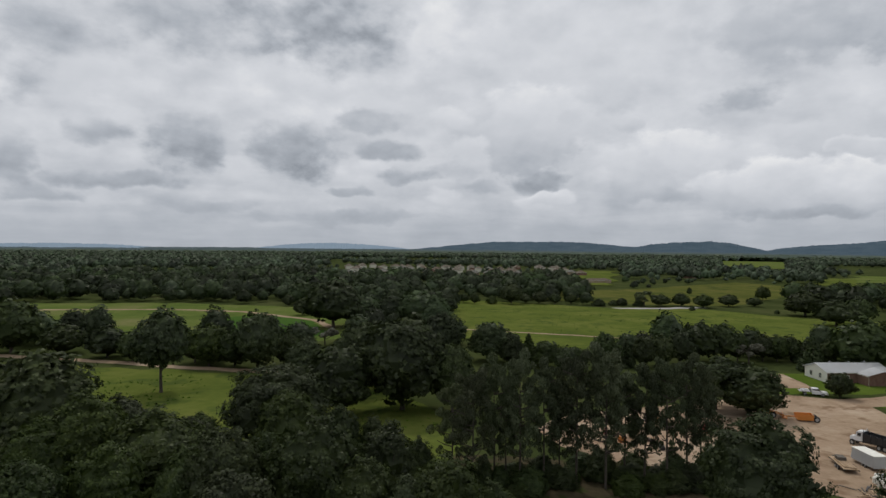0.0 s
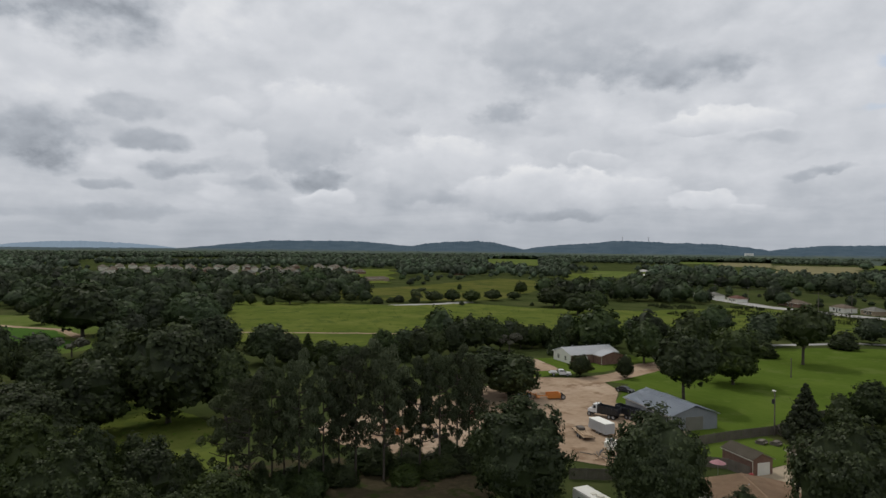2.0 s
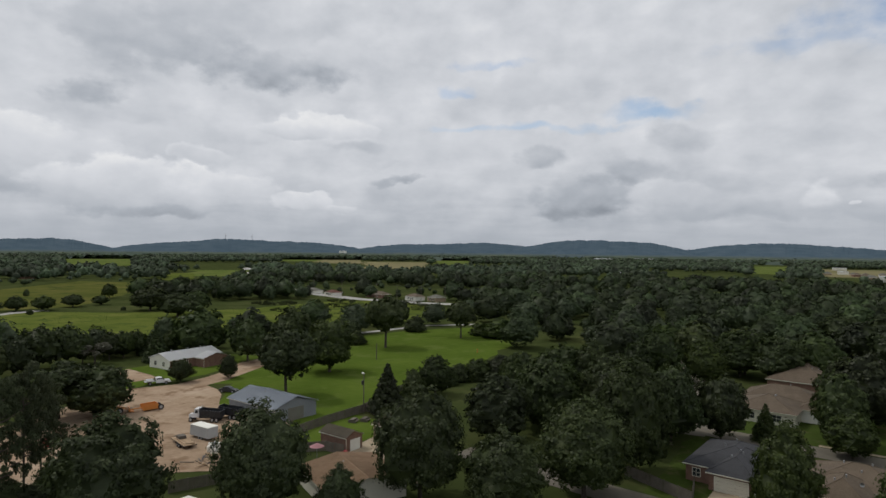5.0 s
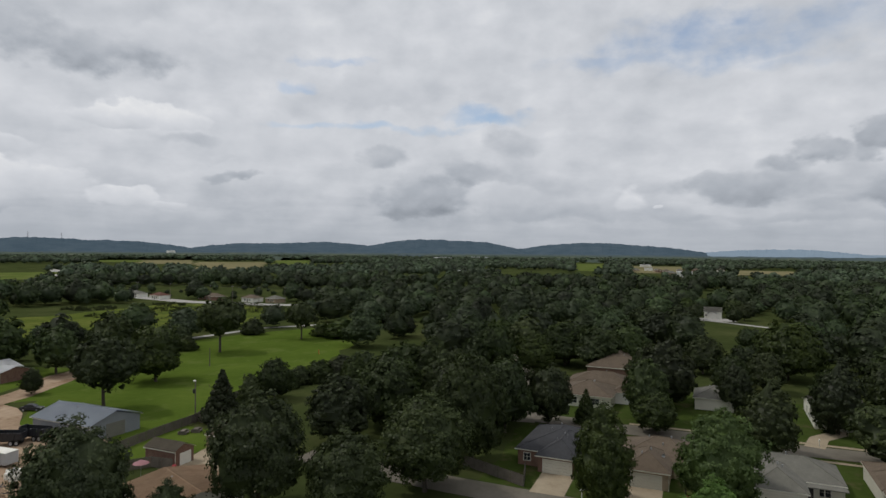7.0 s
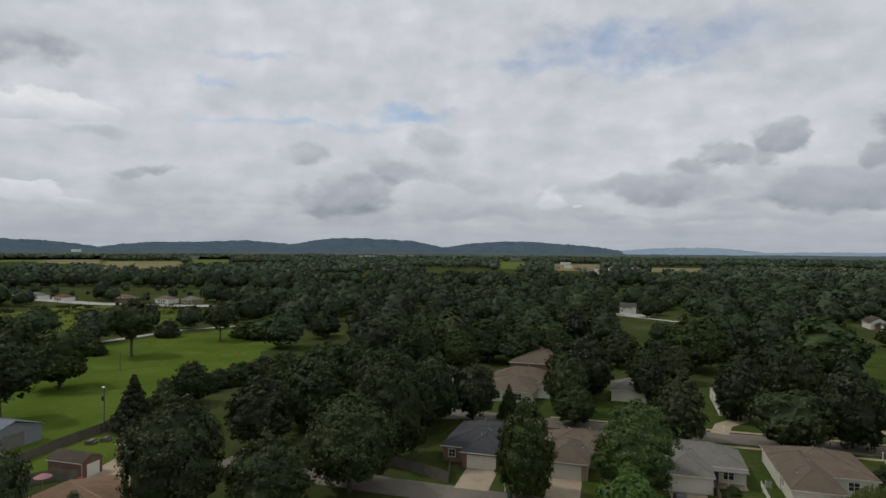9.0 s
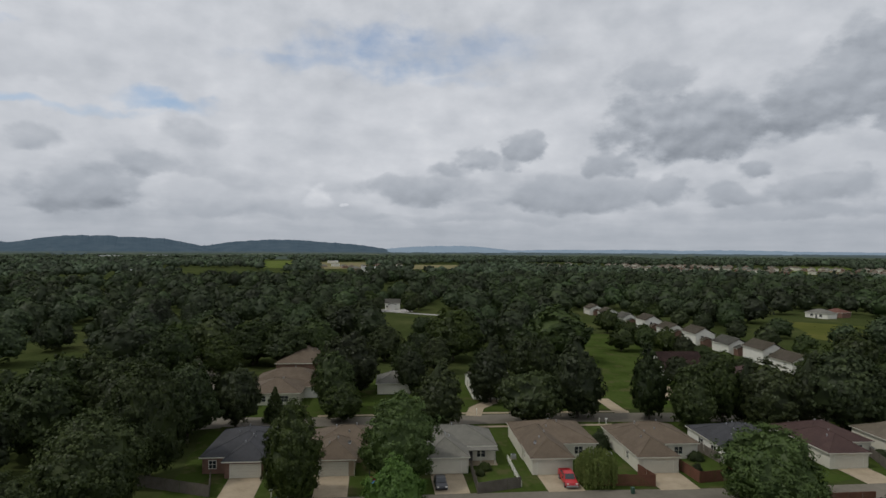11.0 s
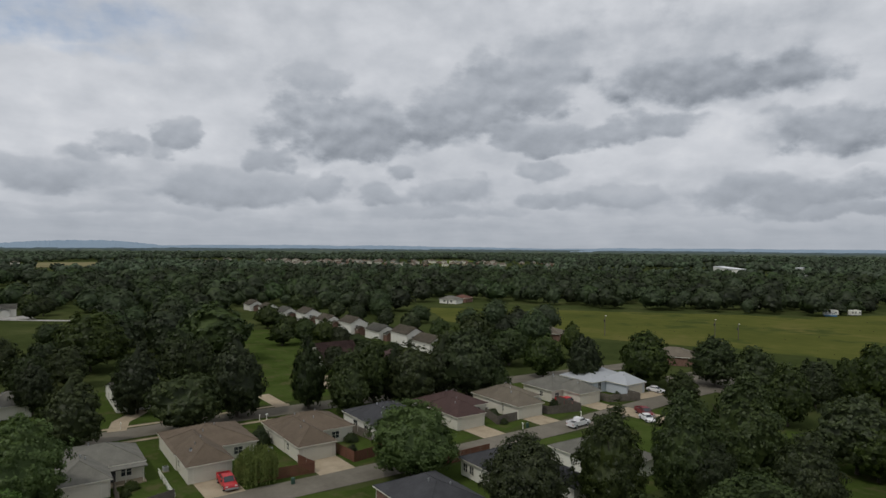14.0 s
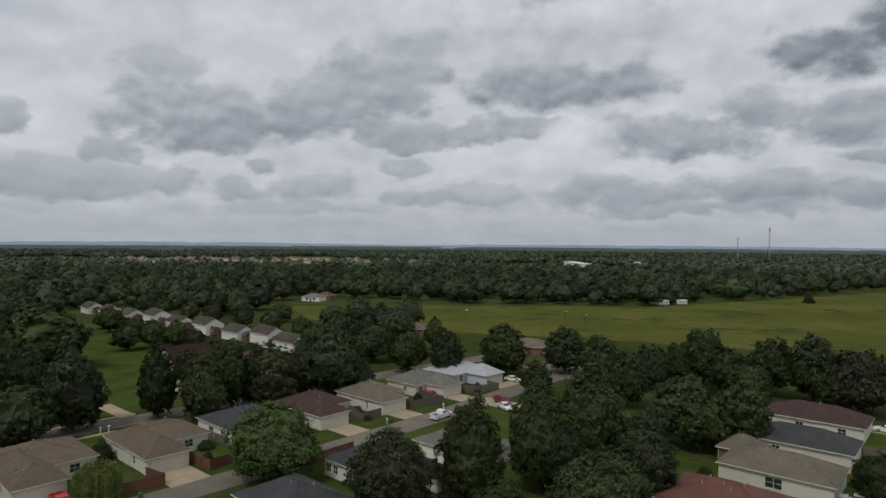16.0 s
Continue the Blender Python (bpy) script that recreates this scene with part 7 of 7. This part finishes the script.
def mast(x, y, hgt, wide):
    m = thing("radio_mast", x, y, 20, "tall grey lattice radio mast far off", "mast", "radio masts")
    bm = bmesh.new()
    n = int(hgt / 4)
    legs = [(wide * math.cos(2.094 * k), wide * math.sin(2.094 * k)) for k in range(3)]
    for i in range(n):
        z0, z1 = hgt * i / n, hgt * (i + 1) / n
        for k in range(3):
            (a, b), (c, d) = legs[k], legs[(k + 1) % 3]
            for p, q in (((a, b, z0), (a, b, z1)), ((a, b, z0), (c, d, z1)), ((a, b, z1), (c, d, z1))):
                v, f = tube([p, q], [wide * 0.2] * 2, 4)
                bv = [bm.verts.new(w) for w in v.tolist()]
                for face in f.tolist():
                    bm.faces.new([bv[w] for w in face])
    part("lattice", bm, STEEL, m)
    for k in range(6):
        a = k * 1.047
        boxed("antenna_panel", (2.0 * math.cos(a) - 0.3, 2.0 * math.sin(a) - 0.3, hgt - 3.5), (2.0 * math.cos(a) + 0.3, 2.0 * math.sin(a) + 0.3, hgt - 0.5), WHITE, m, "white antenna panel")
    rod("platform", (0, 0, hgt - 2.2), (0, 0, hgt - 1.8), 2.2, STEEL, m, 12)


mast(292, -1188, 50, 1.0), mast(262, -1290, 68, 1.1)
mast(2300, 3150, 110, 1.6), mast(2420, 3060, 105, 1.6)
# a fallen log and boards in the near meadow, orange and pale
for i, (x, y, tn) in enumerate(((-9.6, 112.8, 60), (-11.5, 110.6, 20), (-14, 116, 100))):
    p = boxed("timber", (-1.6, -0.2, 0.0), (1.6, 0.2, 0.3), LUMBER, None, bevel=0.05)
    p.matrix_basis = pose(x, y, 0.03, 0, 0, tn)
    tagged(p, "pale sawn timber lying in grass", "timber", "timber in the meadow")

# ---- small shrubs by the houses ----
shrub = random.Random(31)
for x, y in ((101.5, 10.5), (98.2, 9.0), (97.0, -19.6), (99.4, -20.8), (95.0, -37.5), (101, -40.9), (93.6, -54.5), (99.6, -57.6), (92.0, -70.5), (96.4, -74.2), (90.8, -88.0), (97, -90.5), (89.5, -105.5), (94, -106.5), (88.6, -122.5), (94.4, -121.8), (121, -34), (119.5, -52), (116, -75), (112, -98), (143, -30), (146, -40), (150, 5), (148, 27), (29, -100), (29.5, -112), (27, -132), (12, -131), (10, -112), (99.5, -34.2)):
    plant("bush", x, y, shrub.uniform(1.0, 2.4), shrub.uniform(0.7, 1.5))
for x, y, h, r in ((166, -111, 5, 3.6), (178, -112, 5.2, 3.8), (190, -112, 5, 3.8), (201, -113, 4.8, 3.6), (212, -114, 4.8, 3.6), (153.5, -83.8, 8.5, 3.6), (205, -108, 6.5, 4), (216, -108, 7, 4.6), (228, -110, 7.5, 4.6), (241, -110, 7, 4.4), (254, -111, 7, 4.6), (268, -110, 7.5, 4.6), (186, -146, 9, 4.2), (205, -146, 10, 4.6), (225, -147, 9.5, 4.4), (247, -146, 10, 4.6), (268, -147, 9, 4.6), (290, -146, 10, 5), (312, -147, 10, 5), (170, -146, 9, 4.5), (356, -12, 9, 5), (361, -36, 10, 5.5), (348, -30, 8, 4.5), (372, -8, 11, 6), (377, -32, 11, 6)):
    plant("broad", x, y, h, r)

# ---- woods: scattered trees farther off, and the closed canopy towards the horizon ----
def inside(x, y, poly):
    hit = False
    for (x0, y0), (x1, y1) in zip(poly, poly[1:] + poly[:1]):
        if (y0 > y) != (y1 > y) and x < (x1 - x0) * (y - y0) / (y1 - y0) + x0:
            hit = not hit
    return hit


OPEN = [
    [(-330, 350), (-211, 372), (-121, 372), (-80, 362), (-40, 313), (-30, 241), (-51, 222), (-133, 245), (-300, 255)],
    [(-260, 212), (-130, 200), (-50, 182), (-15, 165), (4, 130), (4, 100), (-25, 95), (-60, 120), (-110, 150), (-260, 196)],
    [(5, 425), (99, 368), (95, 500), (180, 550), (308, 660), (335, 600), (290, 480), (210, 390), (310, 310), (345, 250), (310, 200), (200, 200), (150, 220), (100, 212), (5, 222)],
    [(160, 185), (260, 160), (232, 112), (181, 103), (120, 95), (104, 60), (40, 55), (15, 95), (15, 140), (80, 195), (140, 190)],
    [(300, -200), (248, -264), (135, -360), (100, -450), (45, -620), (-140, -620), (-110, -290), (17, -240), (120, -208), (230, -182)],
    [(260, -95), (245, -128), (200, -128), (178, -108), (133, -74), (133, -56), (150, -56), (195, -68)],
    [(80, 60), (100, 60), (140, 40), (140, -60), (128, -140), (110, -190), (66, -175), (72, -60)],
    [(55, 30), (80, 30), (76, -130), (45, -130)], [(36, -66), (-12, -70), (-14, -160), (36, -160)],
    [(140, 30), (225, 40), (225, 0), (140, -5)], [(-40, -60), (60, -60), (70, 20), (40, 55), (-20, 40), (-60, 0)],
    [(325, 420), (365, 420), (340, 300), (350, 220), (345, 195), (325, 195), (312, 240), (315, 320)],
    [(160, -118), (345, -118), (345, -152), (160, -152)], [(340, -5), (385, -5), (385, -40), (330, -45)],
    [(150, -62), (262, -84), (340, -128), (340, -162), (178, -162), (165, -110)], [(138, -18), (176, -20), (172, -62), (133, -60)],
    [(262, -12), (372, 0), (372, -48), (300, -66), (268, -40)],
    [(225, 205), (252, 172), (300, 190), (345, 210), (345, 430), (318, 330), (318, 220)], [(470, -60), (620, -60), (620, -20), (470, -20)], [(560, 200), (760, 260), (760, 330), (560, 260)],
    [(165, -195), (300, -200), (330, -262), (230, -300), (130, -225)],
    [(118, -140), (175, -195), (230, -185), (230, -230), (100, -330), (-100, -330), (-60, -120), (0, -90), (60, -100)],
]


# far fields: from and to (degrees clockwise from +y), from and to (metres), material
FIELDS = [(33, 38.5, 800, 1020, CROP), (31.4, 33.6, 560, 900, MEADOW), (41, 44.4, 1650, 1880, CROP), (44, 48, 1450, 1880, STUBBLE), (48, 54, 1080, 1650, STUBBLE), (54.5, 58, 1300, 1880, CROP),
          (81.7, 84.4, 1120, 1720, CROP), (86.5, 91, 1060, 1560, STUBBLE), (95, 99.6, 1060, 1330, STUBBLE), (12.3, 15.6, 600, 960, MEADOW), (24, 29, 1250, 1900, CROP), (127, 131, 1050, 1500, CROP)]
for lift, (f0, f1, d0, d1, fmat) in enumerate(FIELDS):
    arc = [radians(f0 + (f1 - f0) * k / 6) for k in range(7)]
    sheet("far_field", [(d0 * math.sin(a), d0 * math.cos(a)) for a in arc] + [(d1 * math.sin(a), d1 * math.cos(a)) for a in reversed(arc)], 0.12 + 0.05 * lift, fmat, "pale field between the far woods", "field", 14.0, 45.0, int(d0))


def in_field(x, y):
    d, a = math.hypot(x, y), math.degrees(math.atan2(x, y))
    return d > 500 and any(f0 < a < f1 and d0 * 0.8 < d < d1 for f0, f1, d0, d1, _ in FIELDS)


def is_open(x, y):
    return in_field(x, y) or any(inside(x, y, p) for p in OPEN)


THIN = [(35, 840, 200, 200), (-110, 890, 90, 150), (880, -650, 290, 250), (1110, -450, 190, 180), (1060, -20, 120, 80), (250, 560, 130, 120), (410, 330, 60, 130), (470, -800, 150, 120)]


def thin(x, y):
    """Built-up places, where trees are few and low."""
    return any(((x - a) / c) ** 2 + ((y - b) / d) ** 2 < 1 for a, b, c, d in THIN)


def glade(x, y):
    """Clearings and fields between the far woods."""
    return noise.noise((x * 0.0022 + 3.1, y * 0.0022 + 7.7, 0.5)) + 0.4 * noise.noise((x * 0.006, y * 0.006, 4.2))


wood_rng = random.Random(21)
cells = {}
for px_, py_, pr_ in planted + [(a, b, 9.0) for a, b in CLEARED]:
    cells.setdefault((int(px_ // 20), int(py_ // 20)), []).append((px_, py_, pr_))


def free(x, y, r):
    cx, cy = int(x // 20), int(y // 20)
    for i in (-1, 0, 1):
        for j in (-1, 0, 1):
            for a, b, q in cells.get((cx + i, cy + j), ()):
                if math.hypot(a - x, b - y) < 0.68 * (q + r):
                    return False
    cells.setdefault((cx, cy), []).append((x, y, r))
    return True


def scatter(r0, r1, tries, a0=-48.0, a1=188.0):
    for _ in range(tries):
        a = radians(wood_rng.uniform(a0, a1))
        d = math.sqrt(wood_rng.uniform(r0 * r0, r1 * r1))
        x, y = d * math.sin(a), d * math.cos(a)
        r = (wood_rng.uniform(3.0, 5.6) if d < 200 else wood_rng.uniform(3.2, 8.2)) * (1 + max(0.0, d - 600) / 1600)
        if is_open(x, y) or glade(x, y) > (0.42 if d < 500 else 0.24) or not free(x, y, r):
            continue
        low = 1.0
        if thin(x, y):
            if wood_rng.random() < 0.55:
                continue
            low = 0.45
        yield x, y, min(low * r * wood_rng.uniform(1.6, 2.4), 14.5), low * r


for x, y, h, r in scatter(75, 200, 260, -48, -4):
    plant(wood_rng.choice(("broad", "broad", "broad", "tall", "bright" if wood_rng.random() < 0.3 else "broad")), x, y, min(h, 12.0), r)


def joined_wood(name, spots, count, size, sprays, ball, label, mat=LEAF_FAR):
    """Many trees in one mesh."""
    models = [crown("far", 400 + k, count, size, ball, sprays) for k in range(6)]
    groups, tri, tint = [], [], []
    for x, y, h, r in spots:
        a = wood_rng.uniform(0, 6.283)
        c, s = math.cos(a) * r / 4.9, math.sin(a) * r / 4.9
        m = np.array([[c, -s, 0], [s, c, 0], [0, 0, h / 11.9]])
        own = wood_rng.random()
        for v, f in wood_rng.choice(models):
            tint.append(np.full(len(v), own))
            tri.append((v @ m.T + (x, y, 0), f))
    allg = groups + tri
    vs = np.concatenate([v for v, _ in allg])
    off = np.cumsum([0] + [len(v) for v, _ in allg])
    quads = np.zeros((0, 4), int)
    tris = np.concatenate([f + o for (v, f), o in zip(tri, off[len(groups):])]) if tri else np.zeros((0, 3), int)
    me = bpy.data.meshes.new(name)
    me.vertices.add(len(vs))
    me.vertices.foreach_set("co", vs.ravel().astype(np.float32))
    nl = quads.size + tris.size
    me.loops.add(nl)
    me.loops.foreach_set("vertex_index", np.concatenate([quads.ravel(), tris.ravel()]).astype(np.int32))
    me.polygons.add(len(quads) + len(tris))
    starts = np.concatenate([np.arange(len(quads)) * 4, quads.size + np.arange(len(tris)) * 3])
    me.polygons.foreach_set("loop_start", starts.astype(np.int32))
    me.update(calc_edges=True)
    me.attributes.new("tint", "FLOAT", "POINT").data.foreach_set("value", np.concatenate(tint).astype(np.float32))
    me.materials.append(mat)
    return tagged(new(name, me), label, "woodland", kind="stuff")


joined_wood("near_woodland", list(scatter(200, 330, 520)), 1500, 0.56, 150, ICO2, "broadleaf trees among the gardens and fields")
joined_wood("woodland", list(scatter(330, 700, 7000)), 330, 0.95, 80, ICO2, "dense dark green broadleaf woodland")
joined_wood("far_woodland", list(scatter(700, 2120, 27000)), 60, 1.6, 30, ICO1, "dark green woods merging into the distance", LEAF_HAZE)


def canopy(r0, r1, rings, steps, a0, a1, mat):
    """The closed canopy towards the horizon, with fields as gaps."""
    vs, fs = [], []
    for j in range(rings):
        r = r0 * (r1 / r0) ** (j / (rings - 1))
        for i in range(steps):
            a = radians(a0 + (a1 - a0) * i / (steps - 1))
            x, y = r * math.sin(a), r * math.cos(a)
            tall = 9.5 + 2.5 * noise.noise((x * 0.01, y * 0.01, 2.0)) + 3.0 * noise.noise((i * 0.9, j * 0.7, 1.0))
            g = glade(x, y)
            vs.append((x, y, max(0.0, tall) if g < 0.2 and not in_field(x, y) else -0.5))
    for j in range(rings - 1):
        for i in range(steps - 1):
            k = j * steps + i
            fs.append((k, k + 1, k + steps + 1, k + steps))
    me = mesh_of("distant_canopy", vs, fs)
    me.materials.append(mat)
    return tagged(new("distant_canopy", me), "dark tree canopy with painted haze near the horizon", "woodland", kind="stuff")


canopy(1900, 3000, 40, 900, -50, 190, CANOPY_HAZED)
canopy(3000, 4850, 30, 900, -50, 190, CANOPY_FAR_HAZED)


def tufts(name, outline, count, lo, hi, mat, label, seed):
    """Uncut clumps of weeds and grass standing out of a meadow."""
    rng = np.random.default_rng(seed)
    xs, ys = [p[0] for p in outline], [p[1] for p in outline]
    vs = []
    while len(vs) < count * 9:
        x, y = rng.uniform(min(xs), max(xs)), rng.uniform(min(ys), max(ys))
        if not inside(x, y, outline) or noise.noise((x * 0.03, y * 0.03, 1.0)) < -0.05:
            continue
        h = rng.uniform(lo, hi)
        for k in range(9):
            a, q = rng.uniform(0, 6.283), rng.uniform(0.1, 1.0) * h
            px_, py_ = x + q * math.cos(a), y + q * math.sin(a)
            w = 0.22 * h
            vs.append(((px_ - w, py_ - w * 0.5, 0.0), (px_ + w, py_ + w * 0.5, 0.0), (px_ + rng.uniform(-w, w), py_ + rng.uniform(-w, w), h * rng.uniform(0.5, 1.0))))
    v = np.array(vs).reshape(-1, 3)
    me = raw_mesh(name, [(v, np.arange(len(v)).reshape(-1, 3))], mat)
    return tagged(new(name, me), label, "grass", kind="stuff")


tufts("meadow_grass", [(5, 420), (99, 368), (180, 330), (310, 300), (330, 260), (300, 205), (200, 205), (150, 222), (30, 222), (5, 240)], 900, 0.15, 0.4, LEAF_BRIGHT, "tufts of tall weeds in the meadow", 1)
tufts("rough_grass", [(-110, 178), (-54, 172), (-15, 165), (0, 130), (0, 100), (-25, 98), (-60, 122)], 420, 0.15, 0.4, LEAF_BRIGHT, "tufts of rough grass in the near meadow", 2)
tufts("hay_grass", [(280, -215), (135, -352), (37, -590), (-100, -560), (-90, -300), (17, -250), (120, -215), (230, -188)], 500, 0.15, 0.4, DRY, "dry grass tufts in the hay field", 3)
tufts("weed_growth", [(255, 330), (320, 300), (340, 255), (315, 210), (262, 215), (225, 250)], 500, 0.8, 2.6, LEAF, "shrubby weeds beside the highway", 4)
